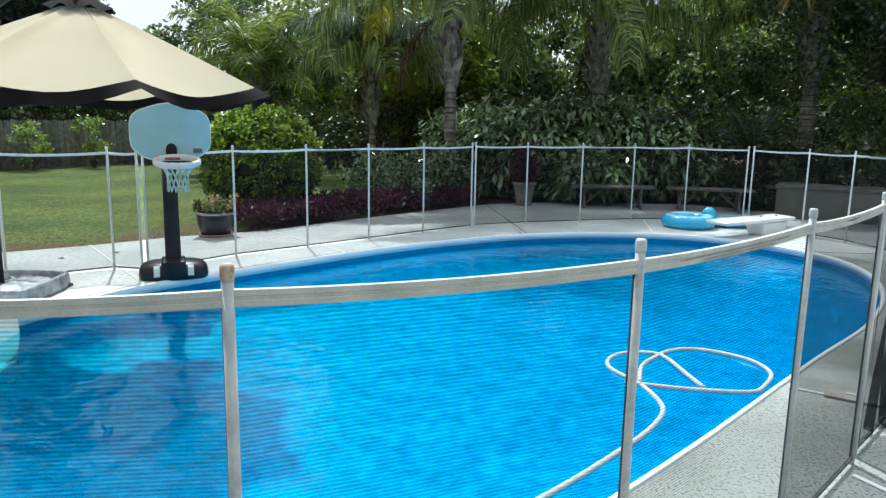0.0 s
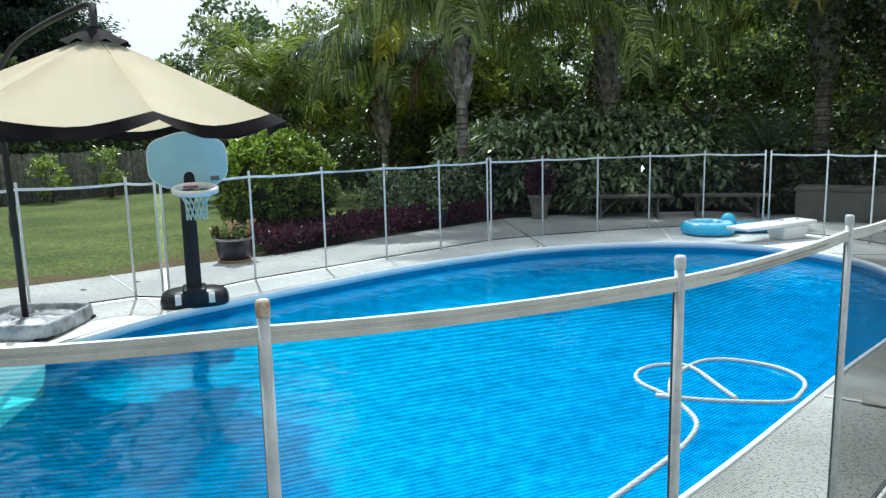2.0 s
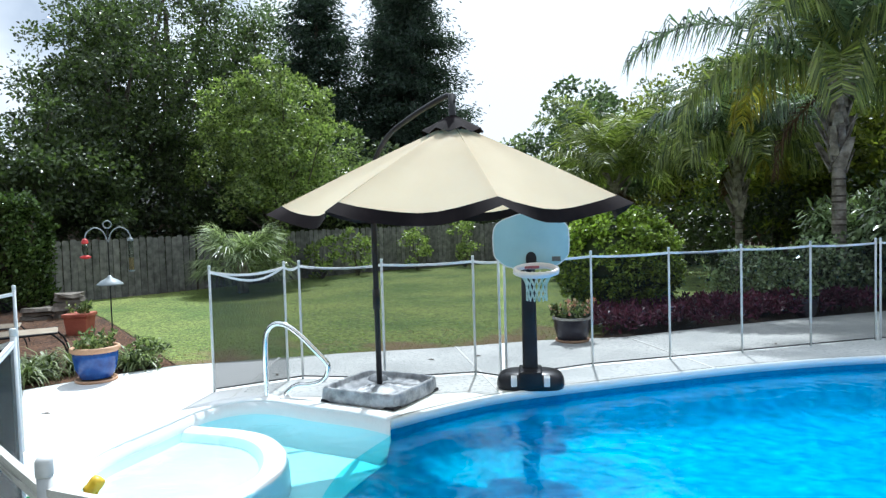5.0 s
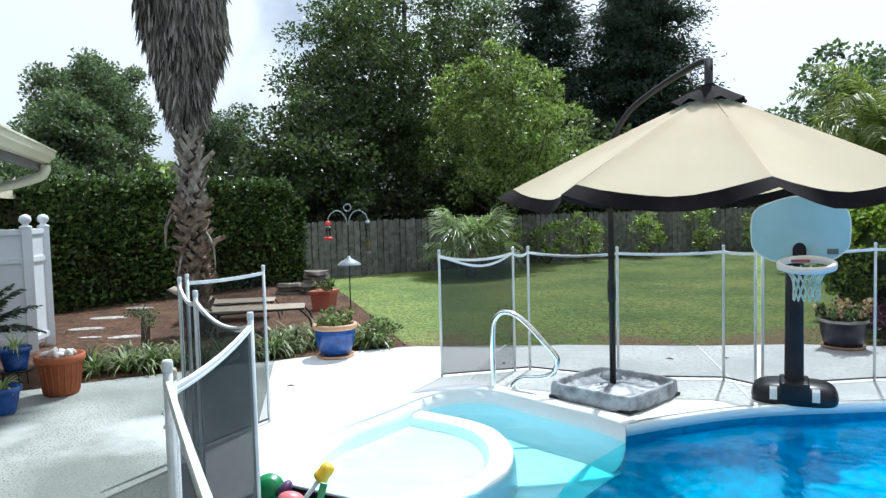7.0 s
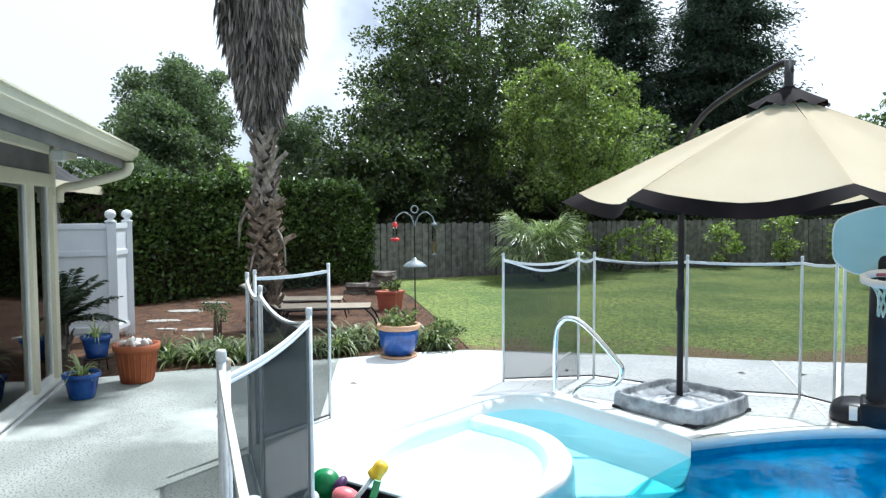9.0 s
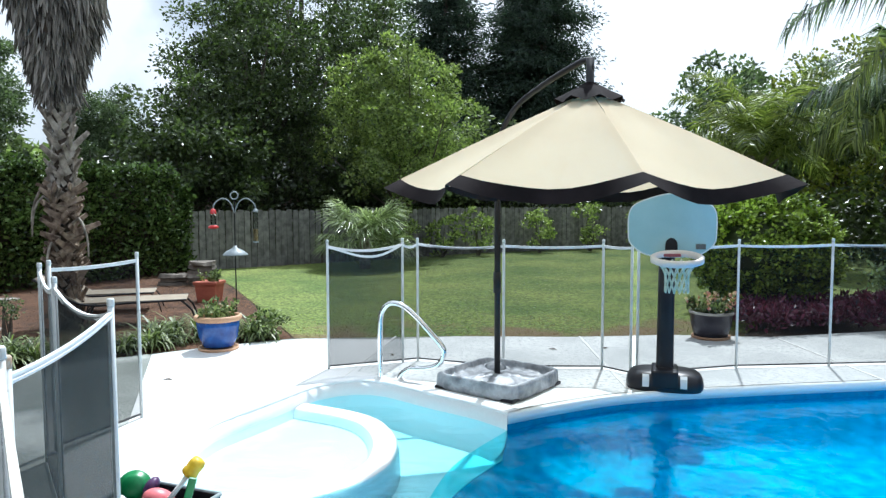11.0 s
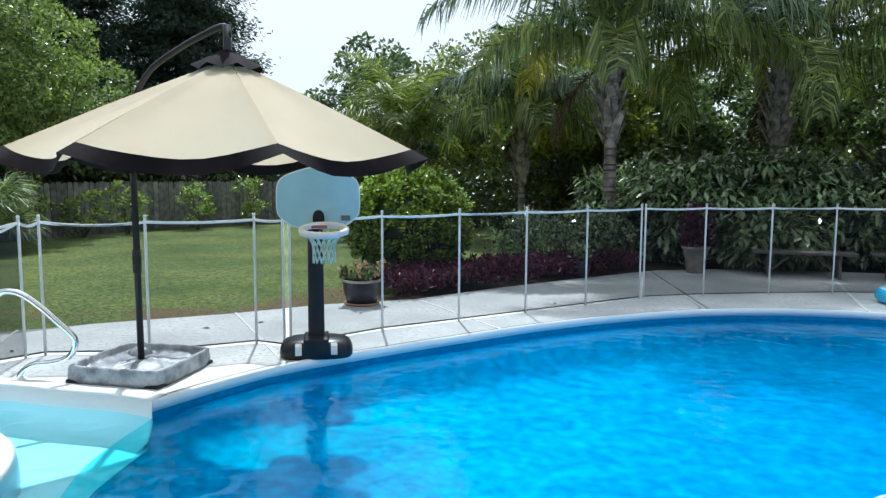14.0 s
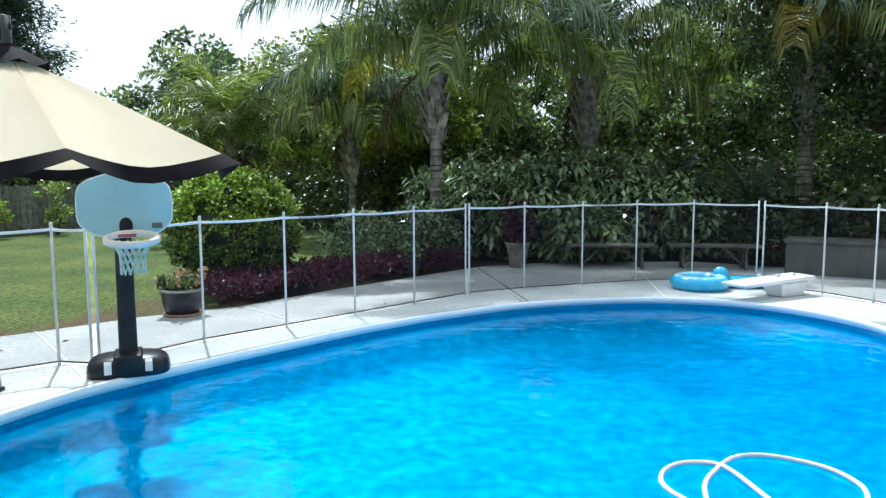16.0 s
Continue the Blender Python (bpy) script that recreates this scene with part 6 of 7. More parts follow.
def strappy(x, y, n, length, material, name, label, category, spread=0.9, width=0.012, z=0.0, group="", parent=None):
    """A rosette of arching strap leaves."""
    outs = []
    for k in range(n):
        yaw = rng.uniform(0, 2 * math.pi)
        up = radians(rng.uniform(35, 85))
        L = length * rng.uniform(0.6, 1.15)
        h = np.array([math.cos(yaw), math.sin(yaw), 0])
        side = np.array([-math.sin(yaw), math.cos(yaw), 0]) * width
        pts = []
        p = np.array([0.03 * math.cos(yaw), 0.03 * math.sin(yaw), z])
        th = up
        for i in range(5):
            pts.append(p.copy())
            p = p + (h * math.cos(th) * spread + np.array([0, 0, 1]) * math.sin(th)) * L / 4
            th -= radians(rng.uniform(20, 40))
        ws = (0.8, 1.0, 0.8, 0.5, 0.08)
        v = np.array([q for p_, w in zip(pts, ws) for q in (p_ - side * w, p_ + side * w)])
        f = np.array([[2 * i, 2 * i + 1, 2 * i + 3, 2 * i + 2] for i in range(4)])
        outs.append((v, f))
    v, f = join_arrays(outs)
    ob = soup(name, v, f, material, parent)
    if parent is None:
        ob.matrix_basis = pose(x, y, 0)
        tagged(ob, label, category, group)
    else:
        ob.matrix_basis = pose(x, y, 0)
    return ob


def bush(x, y, radii, cz, n, leaf, width, material, label, name="shrub", clump_r=None, stems=7, group="", level=0.0, core=False, shell=0.6, droop=0.0):
    th = thing(name, pose(x, y, -0.03), label, "shrub", group)
    clump_r = clump_r or radii[0] * 0.22
    clumps = max(6, n // 45)
    (v, f), cc = crown((0, 0, cz), radii, clumps, 45, clump_r, leaf, width, droop, shell, level)
    # solid dark core added to block light and give the shrub's inner shade
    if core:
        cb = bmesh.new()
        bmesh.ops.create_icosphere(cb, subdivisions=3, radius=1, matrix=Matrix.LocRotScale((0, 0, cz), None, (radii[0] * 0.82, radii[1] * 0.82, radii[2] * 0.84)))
        part("inner_core", cb, L_UNDER, th, "dark core for the shade inside the shrub")
    keep = v.reshape(-1, 4, 3)
    keep = keep[keep[:, :, 2].min(1) > 0.02]
    v = keep.reshape(-1, 3)
    f = np.arange(len(v)).reshape(-1, 4)
    soup("leaves", v, f, material, th)
    bm = bmesh.new()
    for k in range(stems):
        t = cc[rng.integers(len(cc))] * np.array([0.75, 0.75, 0.9])
        t[2] = max(t[2], 0.15)
        tube(bm, [(0.05 * math.cos(k), 0.05 * math.sin(k), 0), tuple(t)], 0.018, 5, taper=0.3)
    part("stem", bm, M_BARK, th)
    return th


# hedge of dense glossy leaves
hedge_pts = [(-13.6, 0.2), (-14.2, 3.2), (-14.9, 6.0), (-15.25, 8.9)]
hd = thing("hedge", pose(-14.2, 3.2, -0.03), "tall clipped dark green hedge", "hedge")
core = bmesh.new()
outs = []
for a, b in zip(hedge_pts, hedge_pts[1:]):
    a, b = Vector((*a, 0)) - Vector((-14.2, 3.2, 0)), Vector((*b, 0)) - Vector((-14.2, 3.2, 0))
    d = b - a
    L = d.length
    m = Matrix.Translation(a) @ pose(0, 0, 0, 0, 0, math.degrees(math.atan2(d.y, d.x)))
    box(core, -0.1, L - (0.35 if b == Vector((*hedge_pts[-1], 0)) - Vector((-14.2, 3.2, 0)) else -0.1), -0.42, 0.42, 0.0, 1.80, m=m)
    n = int(L * 5200)
    u = rng.uniform(0, L, n)
    kind = rng.uniform(size=n)
    yy = np.where(kind < 0.55, -0.55, np.where(kind < 0.62, 0.55, rng.uniform(-0.55, 0.55, n)))
    zz = np.where(kind < 0.62, rng.uniform(0.02, 2.02, n), 2.04 + 0.20 * rng.uniform(0, 1, n) ** 3)
    if b == Vector((*hedge_pts[-1], 0)) - Vector((-14.2, 3.2, 0)):
        ends = rng.uniform(size=n) < 0.12
        u = np.where(ends, L, u)
        yy = np.where(ends, rng.uniform(-0.55, 0.55, n), yy)
        zz = np.where(ends, rng.uniform(0.02, 2.02, n), zz)
    wob = np.array([noise.noise(Vector((p * 1.1, q * 1.3, 0.5))) + 0.6 * noise.noise(Vector((p * 4.1, q * 4.1, 2.5))) for p, q in zip(u, zz)]) * 0.17
    yy = yy * (1 - 0.5 * np.clip((zz - 1.55) / 0.47, 0, 1) ** 2 * (kind < 0.62))
    if b == Vector((*hedge_pts[-1], 0)) - Vector((-14.2, 3.2, 0)):
        bend = np.clip((u - (L - 0.75)) / 0.85, 0, 0.97)
        zz = np.minimum(zz, 0.9 + 1.25 * np.sqrt(1 - bend ** 2.4))
        yy = yy * (1 - 0.35 * bend ** 2)
    loc = np.column_stack([u, yy + np.sign(yy) * wob, zz + wob * 1.2]) + rng.normal(0, 0.06, (n, 3))
    dl = np.column_stack([rng.normal(0, 0.6, n), np.sign(yy) * 0.7 + rng.normal(0, 0.5, n), 0.3 + rng.normal(0, 0.5, n)])
    R = np.array(m.to_3x3())
    outs.append(leaf_arrays(loc @ R.T + np.array(a), dl @ R.T, 0.10, 0.032))
# soil-dark box fills the hedge, its colour giving the shade between leaves
part("core", core, M_SOIL, hd, "dark solid core for the shade inside the hedge")
v, f = join_arrays(outs)
soup("leaves", v, f, L_HEDGE, hd)

# broad-leaved trees behind the fence
tree("oak_tree", -18.7, 13.0, 8, 0.22, 2.0, (2.3, 2.3, 3.3), 5.0, 150, 220, 0.62, 0.115, 0.038, L_OAK, "dark green oak with a dense rounded crown", 14)
tree("oak_tree", -20.6, 16.6, 11, 0.26, 2.6, (3.6, 3.4, 4.8), 6.6, 190, 190, 0.75, 0.125, 0.042, L_OAK, "tall dark oak with sky gaps between its limbs", 16)
tree("oak_tree", -17.0, 10.2, 5, 0.14, 1.2, (1.4, 1.5, 1.6), 2.8, 70, 180, 0.5, 0.13, 0.042, L_OAK, "smaller dark oak beside the hedge", 8)
tree("birch_tree", -14.6, 15.3, 6.2, 0.10, 1.2, (2.15, 2.3, 2.3), 3.75, 200, 165, 0.38, 0.10, 0.034, L_BRIGHT, "light green young tree with airy foliage", 14)
tree("background_tree", -31.7, 8.9, 8.5, 0.25, 2.5, (2.2, 2.3, 2.6), 5.6, 200, 220, 0.62, 0.13, 0.042, L_MID, "distant broad tree beyond the hedge", 10, group="distant trees")
tree("background_tree", -26.6, 7.0, 6, 0.2, 1.5, (1.1, 1.2, 1.9), 3.9, 110, 200, 0.5, 0.14, 0.045, L_MID, "distant lighter green tree beyond the hedge", 8, group="distant trees")
tree("background_tree", -29.1, 13.2, 6, 0.2, 1.5, (1.2, 1.2, 2.0), 4.0, 90, 280, 0.6, 0.10, 0.03, L_MID, "distant dark tree beyond the hedge", 8, group="distant trees")
tree("background_tree", -24.5, 5.2, 4, 0.2, 1.0, (1.6, 1.5, 1.1), 2.4, 90, 280, 0.5, 0.10, 0.03, L_MID, "low dark tree behind the hedge", 8, group="distant trees")
conifer(-20.9, 24.6, 13.0, 3.6, "tall dark conifer with layered branches")
conifer(-17.6, 27.2, 14.5, 3.5, "taller dark conifer with layered branches")
conifer(-19.3, 28.4, 13.5, 3.4, "tall dark conifer between two others")
tree("background_tree", -24.6, 24.0, 12.5, 0.2, 4.0, (3.2, 3.0, 4.6), 8.4, 95, 95, 0.6, 0.17, 0.05, L_MID, "tall airy tree with sky between its branches", 20, group="distant trees")

# woods behind the palms
for k, (x, y, h, r) in enumerate(((-9.2, 26.8, 7.0, 2.6), (-6.3, 30.5, 7.6, 3.2), (-2.6, 27.2, 6.6, 2.9), (-13.2, 25.5, 4.4, 2.6), (-15.8, 20.8, 4.2, 2.6), (-17.5, 17.5, 4.2, 2.4), (-1.5, 22.5, 5.6, 2.4), (0.8, 24.5, 5.2, 2.7), (3.8, 27.0, 6.2, 3.2), (7.0, 23.5, 6.4, 3.2), (10.2, 25.5, 7.0, 3.4), (12.4, 21.0, 7.5, 3.4), (15.5, 18.5, 7.5, 3.6))):
    # sunlit and shaded looks are put into the leaf colours
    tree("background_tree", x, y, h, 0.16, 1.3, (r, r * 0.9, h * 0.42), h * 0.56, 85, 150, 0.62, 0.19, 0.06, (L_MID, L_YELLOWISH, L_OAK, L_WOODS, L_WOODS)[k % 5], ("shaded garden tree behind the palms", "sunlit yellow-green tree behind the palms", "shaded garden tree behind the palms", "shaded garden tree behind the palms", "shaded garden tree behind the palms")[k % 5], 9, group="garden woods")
tree("shade_tree", 8.6, 15.2, 9, 0.24, 2.4, (3.6, 3.2, 3.4), 5.2, 230, 230, 0.62, 0.10, 0.032, L_OAK, "dark tree with a forked trunk over the deck box", 14)
tree("shade_tree", 10.5, 11.0, 9, 0.24, 2.4, (3.4, 3.4, 3.2), 5.0, 190, 230, 0.62, 0.10, 0.032, L_OAK, "dark tree standing beside the deck", 12)

# far tree line that closes the horizon
n = 60000
az = rng.uniform(-2.3, 1.5, n)
dist = rng.uniform(42, 56, n)
top = np.array([4.6 + 1.8 * noise.noise(Vector((a * 9, 0.3, 0))) + 0.8 * noise.noise(Vector((a * 31, 1.3, 0))) for a in az])
c = np.column_stack([dist * np.sin(az), dist * np.cos(az), top * rng.uniform(0, 1, n) ** 0.7])
v, f = leaf_arrays(c, rng.normal(size=(n, 3)), 0.75, 0.26)
tagged(soup("far_woods", v, f, L_WOODS), "distant line of dark trees closing the view", "woods", kind="stuff")

# oak with a high crown, added only to shade the benches
tree("shade_tree", 3.46, 20.9, 11, 0.16, 7.0, (3.3, 2.3, 1.7), 9.3, 60, 130, 0.7, 0.15, 0.05, L_OAK, "tall slender oak added to shade the benches", 12, tilt=(-2.2, 0))


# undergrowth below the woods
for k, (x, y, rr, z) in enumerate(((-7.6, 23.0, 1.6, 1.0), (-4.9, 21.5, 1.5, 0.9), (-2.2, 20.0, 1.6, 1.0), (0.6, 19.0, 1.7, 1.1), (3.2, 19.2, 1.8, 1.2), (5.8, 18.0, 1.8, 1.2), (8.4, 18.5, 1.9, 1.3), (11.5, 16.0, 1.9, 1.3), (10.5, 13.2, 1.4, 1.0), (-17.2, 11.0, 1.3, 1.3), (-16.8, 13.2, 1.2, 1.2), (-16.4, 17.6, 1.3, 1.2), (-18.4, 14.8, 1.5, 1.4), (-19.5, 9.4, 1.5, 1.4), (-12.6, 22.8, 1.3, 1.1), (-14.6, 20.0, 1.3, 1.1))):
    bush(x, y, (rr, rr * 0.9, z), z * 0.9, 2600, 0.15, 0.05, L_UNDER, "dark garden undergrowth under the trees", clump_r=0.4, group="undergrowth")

# palms
queen_palm(-0.50, 14.0, 3.95, 31, 4.0, "queen palm with drooping feathery fronds and grey trunk", 0.4, 0.115)
queen_palm(2.72, 16.6, 4.0, 30, 4.1, "queen palm with dense drooping fronds", 1.3, 0.15)
queen_palm(6.9, 15.5, 4.3, 32, 4.0, "queen palm with a dark rough trunk", 2.2, 0.16)
queen_palm(-6.1, 19.6, 2.5, 34, 3.1, "short feathery palm with upright fronds", 0.9, 0.16)
queen_palm(-2.75, 18.6, 3.15, 22, 2.6, "short palm with hanging fronds in the shade", 2.0, 0.09)

# tall fan palm by the terrace: thatched trunk
wp = thing("fan_palm", pose(-9.6, 4.37, -0.03), "tall fan palm with crisscross boots and a skirt of dead fronds", "palm tree")
part("trunk", tubed(smooth_line([(0, 0, 0), (0, 0.02, 1.5), (0.02, 0, 3.2), (0.02, 0, 7.6)], 0.3), 0.105, 14, taper=0.9), M_DARKBARK, wp, smooth=True)
boots(wp, 0.05, 0.85, 0.125, 58, 0.10, cross=30, lattice=True, material=M_BOOTBROWN)
boots(wp, 0.70, 1.75, 0.125, 74, 0.105, cross=60, lattice=True, material=M_BOOTBROWN)
boots(wp, 1.60, 3.15, 0.105, 92, 0.105, cross=36, lattice=True)
for yaw, z, reach, drop in ((-2.4, 1.72, 0.26, 0.55), (-2.0, 1.62, 0.20, 0.30), (0.35, 1.35, 0.24, 0.42), (-1.2, 1.05, 0.16, 0.5), (-2.7, 0.75, 0.15, 0.4)):
    cx, cy = math.cos(yaw), math.sin(yaw)
    part("dead_stalk", tubed(smooth_line([(0.10 * cx, 0.10 * cy, z - 0.08), ((0.12 + reach * 0.5) * cx, (0.12 + reach * 0.5) * cy, z + 0.05), ((0.12 + reach) * cx, (0.12 + reach) * cy, z - drop * 0.4), ((0.14 + reach) * cx, (0.14 + reach) * cy, z - drop)], 0.08), 0.020, 6, taper=0.5), M_BOOT, wp, "drooping dead leaf stalk", smooth=True)
# core added so no sky shows through the dead fronds
core_r = [(0.12, 2.95), (0.22, 3.25), (0.34, 3.6), (0.42, 4.0), (0.46, 4.5), (0.46, 6.6)]
part("skirt_core", lathe(core_r, 18), M_DARKBARK, wp, "dark core added inside the dead skirt", smooth=True)
n = 10000
zz = rng.uniform(3.0, 6.9, n)
aa = rng.uniform(0, 2 * math.pi, n)
lump = np.array([noise.noise(Vector((2.2 * math.cos(a), 2.2 * math.sin(a), z * 1.6))) for a, z in zip(aa, zz)])
rr = np.interp(zz, [2.95, 3.3, 3.8, 4.4, 7.0], [0.15, 0.28, 0.44, 0.56, 0.58]) * (0.93 + 0.34 * lump) * rng.uniform(0.86, 1.03, n)
c = np.column_stack([rr * np.cos(aa), rr * np.sin(aa), zz])
d = np.column_stack([np.cos(aa) * 0.10, np.sin(aa) * 0.10, -np.ones(n)]) + rng.normal(0, 0.13, (n, 3))
v, f = leaf_arrays(c, d, 0.30, 0.019, 0.4)
soup("dead_skirt", v, f, L_THATCH, wp, "shaggy grey-brown dead fronds")
v, f = fan_leaves((0, 0, 7.6), 30, 1.9, 26, up_range=(-25, 75))
soup("crown", v, f, L_FAN, wp)

fp = thing("fan_palm", pose(-12.5, 12.05, -0.03), "low fan palm with pale green blades by the board fence", "palm tree")
part("trunk", tubed([(0, 0, 0), (0, 0, 0.75)], 0.13, 10), M_PALMBARK, fp)
v, f = fan_leaves((0, 0, 0.66), 56, 1.32, 26, up_range=(-14, 58), blade=0.0115)
soup("crown", v, f, L_FAN, fp)


def sago(x, y, stem, n, length, label, scale=1.0):
    th = thing("sago_palm", pose(x, y, -0.03), label, "cycad", "sago palms")
    part("trunk", tubed([(0, 0, 0), (0, 0, stem)], 0.12, 10), M_BARK, th)
    boots(th, 0.05, stem, 0.11, 20, 0.06)
    for k in range(n):
        frond_object(th, L_SAGO, (0, 0, stem), k * 2.39996, radians(74 - 66 * k / n), length, radians(42), 64, 0.125, 0.02, 0.016, False)
    return th


sago(-8.95, 1.75, 0.45, 20, 0.70, "dark green sago palm beside the house corner")
sago(5.35, 14.1, 0.95, 26, 1.2, "dark sago palm behind the plank benches")
sago(4.2, 15.2, 1.0, 22, 1.2, "dark feathery cycad in the shaded bed")

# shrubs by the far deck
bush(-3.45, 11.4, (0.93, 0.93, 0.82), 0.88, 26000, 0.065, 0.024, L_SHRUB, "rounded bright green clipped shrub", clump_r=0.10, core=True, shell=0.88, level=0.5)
bush(-1.75, 12.9, (0.70, 0.62, 0.52), 0.50, 2600, 0.07, 0.026, L_PHILO, "leafy rose shrub with a few pink blooms", clump_r=0.16)
bush(-0.9, 13.6, (0.7, 0.6, 0.5), 0.6, 2000, 0.08, 0.03, L_PHILO, "dark leafy shrub at the palm foot", clump_r=0.16)
for x, y, r, z in ((0.55, 14.6, 0.95, 0.95), (1.7, 14.9, 1.1, 1.1), (2.9, 15.2, 1.05, 1.05), (-0.2, 15.4, 0.8, 0.95), (4.0, 14.6, 0.9, 0.8), (2.2, 14.1, 0.8, 0.55)):
    bush(x, y, (r, r * 0.75, z * 0.85), z, 5400, 0.23, 0.046, L_PHILO, "large-leaved glossy shrub catching the light", clump_r=0.28, group="glossy shrubs", level=0.9, droop=0.6)
bush(5.6, 13.6, (1.0, 0.7, 0.6), 0.6, 2200, 0.14, 0.04, L_OAK, "dark shrub behind the benches", clump_r=0.25)
bush(7.4, 13.4, (1.1, 0.8, 0.7), 0.7, 2200, 0.14, 0.04, L_OAK, "dark shrub behind the deck box", clump_r=0.25)

# purple ground cover along the deck
PURPLE = [(-3.05, 9.32), (-2.75, 9.48), (-1.85, 10.72), (-0.85, 11.92), (0.1, 13.0), (-0.4, 13.6), (-1.6, 12.6), (-2.5, 11.6), (-3.2, 10.6), (-3.6, 9.9)]
pp = np.column_stack([rng.uniform(-3.8, 0.3, 30000), rng.uniform(9.2, 13.8, 30000)])
pp = pp[inside_many(pp, PURPLE)]
hh = np.array([0.30 + 0.14 * noise.noise(Vector((x * 2.2, y * 2.2, 0))) for x, y in pp])
c = np.column_stack([pp, hh * rng.uniform(0.15, 1.0, len(pp)) ** 0.6 - 0.02])
d = rng.normal(0, 0.7, (len(pp), 3)) + np.array([0, 0, 0.5])
v, f = leaf_arrays(c, d, 0.10, 0.02)
tagged(soup("ground_cover", v, f, L_PURPLE), "dense purple-leaved ground cover along the deck edge", "ground cover", kind="stuff")


# ---- pots ----
def pot(x, y, profile, material, label, soil_z, soil_r, saucer=None, rim=None, name="plant_pot", z=0.0, group=""):
    th = thing(name, pose(x, y, z), label, "plant pot", group)
    part("body", lathe(profile, 32), material, th, smooth=True)
    part("soil", lathe([(soil_r, soil_z - 0.01), (soil_r * 0.98, soil_z), (soil_r * 0.5, soil_z + 0.012), (0.01, soil_z + 0.015)], 20), M_SOIL, th, "dark potting soil")
    if saucer:
        part("saucer", lathe([(saucer * 0.92, 0.0), (saucer, 0.012), (saucer, 0.035), (saucer * 0.93, 0.035), (saucer * 0.9, 0.015), (0.02, 0.013)], 28), M_RIMCLAY, th, "clay saucer", smooth=True)
    if rim:
        part("rim_band", lathe(rim, 32, closed=True), M_RIMCLAY, th, "unglazed clay rim", smooth=True)
    return th


def sprigs(parent, n, spread, height, material, name, leaf=0.06, width=0.018, z=0.3):
    """Upright leafy stems in a pot."""
    outs = []
    for k in range(n):
        a, r = rng.uniform(0, 6.28), spread * rng.uniform(0, 1) ** 0.5
        b = np.array([r * math.cos(a), r * math.sin(a), z])
        t = b + np.array([0.5 * r * math.cos(a), 0.5 * r * math.sin(a), height * rng.uniform(0.5, 1.1)])
        m = 14
        s = rng.uniform(0.1, 1, (m, 1))
        outs.append(leaf_arrays(b * (1 - s) + t * s, rng.normal(0, 0.8, (m, 3)) + np.array([0, 0, 0.5]), leaf, width))
    v, f = join_arrays(outs)
    return soup(name, v, f, material, parent)


p1 = pot(-7.02, 4.90, [(0.15, 0.036), (0.165, 0.045), (0.205, 0.15), (0.222, 0.26), (0.225, 0.325), (0.205, 0.325), (0.20, 0.26)], M_BLUEGLAZE, "cobalt blue glazed planter with clay rim on a saucer", 0.29, 0.2, saucer=0.21, rim=[(0.228, 0.315), (0.245, 0.33), (0.245, 0.365), (0.225, 0.375), (0.207, 0.36), (0.206, 0.32)])
sprigs(p1, 26, 0.15, 0.22, L_GRASSY, "foliage", z=0.3)
p2 = pot(-3.27, 8.93, [(0.16, 0.0), (0.18, 0.012), (0.222, 0.17), (0.230, 0.27), (0.24, 0.275), (0.243, 0.31), (0.222, 0.31), (0.21, 0.25)], M_DARKGLAZE, "dark blue glazed pot of pink and cream flowers", 0.26, 0.205, saucer=0.215)
part("rim_band", lathe([(0.236, 0.285), (0.247, 0.29), (0.247, 0.312), (0.23, 0.318), (0.22, 0.31), (0.221, 0.288)], 32, closed=True), M_STONE, p2, "pale worn rim", smooth=True)
sprigs(p2, 60, 0.18, 0.20, L_GRASSY, "leafage", z=0.27)
sprigs(p2, 24, 0.20, 0.20, L_FLOWER, "bloom", 0.04, 0.024, z=0.31)
p3 = pot(-0.86, 12.05, [(0.11, 0.0), (0.13, 0.02), (0.165, 0.17), (0.175, 0.27), (0.16, 0.27), (0.15, 0.2)], M_DARKGLAZE, "small dark glazed pot with a leafy plant", 0.22, 0.15)
sprigs(p3, 20, 0.12, 0.3, L_PHILO, "foliage", 0.07, 0.022, z=0.22)
p4 = pot(0.93, 13.1, [(0.13, 0.0), (0.14, 0.02), (0.16, 0.2), (0.20, 0.38), (0.225, 0.40), (0.225, 0.44), (0.2, 0.44), (0.185, 0.36)], M_URN, "grey stone urn with a dark reddish plant", 0.38, 0.185)
sprigs(p4, 40, 0.18, 0.75, L_PURPLE, "foliage", 0.11, 0.03, z=0.38)
p5 = pot(-7.53, 2.27, [(0.165, 0.0), (0.175, 0.012), (0.225, 0.33), (0.25, 0.335), (0.255, 0.345), (0.255, 0.40), (0.225, 0.40), (0.215, 0.33)], M_TERRA, "large terracotta pot topped with white shells", 0.36, 0.212)
for k in range(9):
    a = k * 2.4
    bm = bmesh.new()
    bmesh.ops.create_icosphere(bm, subdivisions=2, radius=1, matrix=Matrix.LocRotScale((0.13 * math.sqrt(k / 9) * 1.3 * math.cos(a), 0.17 * math.sqrt(k / 9) * math.sin(a), 0.395 + 0.01 * (k % 3)), Euler((k, 0.4 * k, k * 2)), (0.06, 0.045, 0.028)))
    for vtx in bm.verts:
        vtx.co += Vector(noise.noise_vector(vtx.co * 25)) * 0.012
    part("shell", bm, M_SHELL, p5, "white seashell", smooth=True)
for k in range(20):
    a = 2 * math.pi * k / 20
    box_m = pose(0, 0, 0, 0, 0, math.degrees(a))
    part("flute", tubed([box_m @ Vector((0.178, 0, 0.03)), box_m @ Vector((0.222, 0, 0.31))], 0.008, 5), M_TERRA, p5)
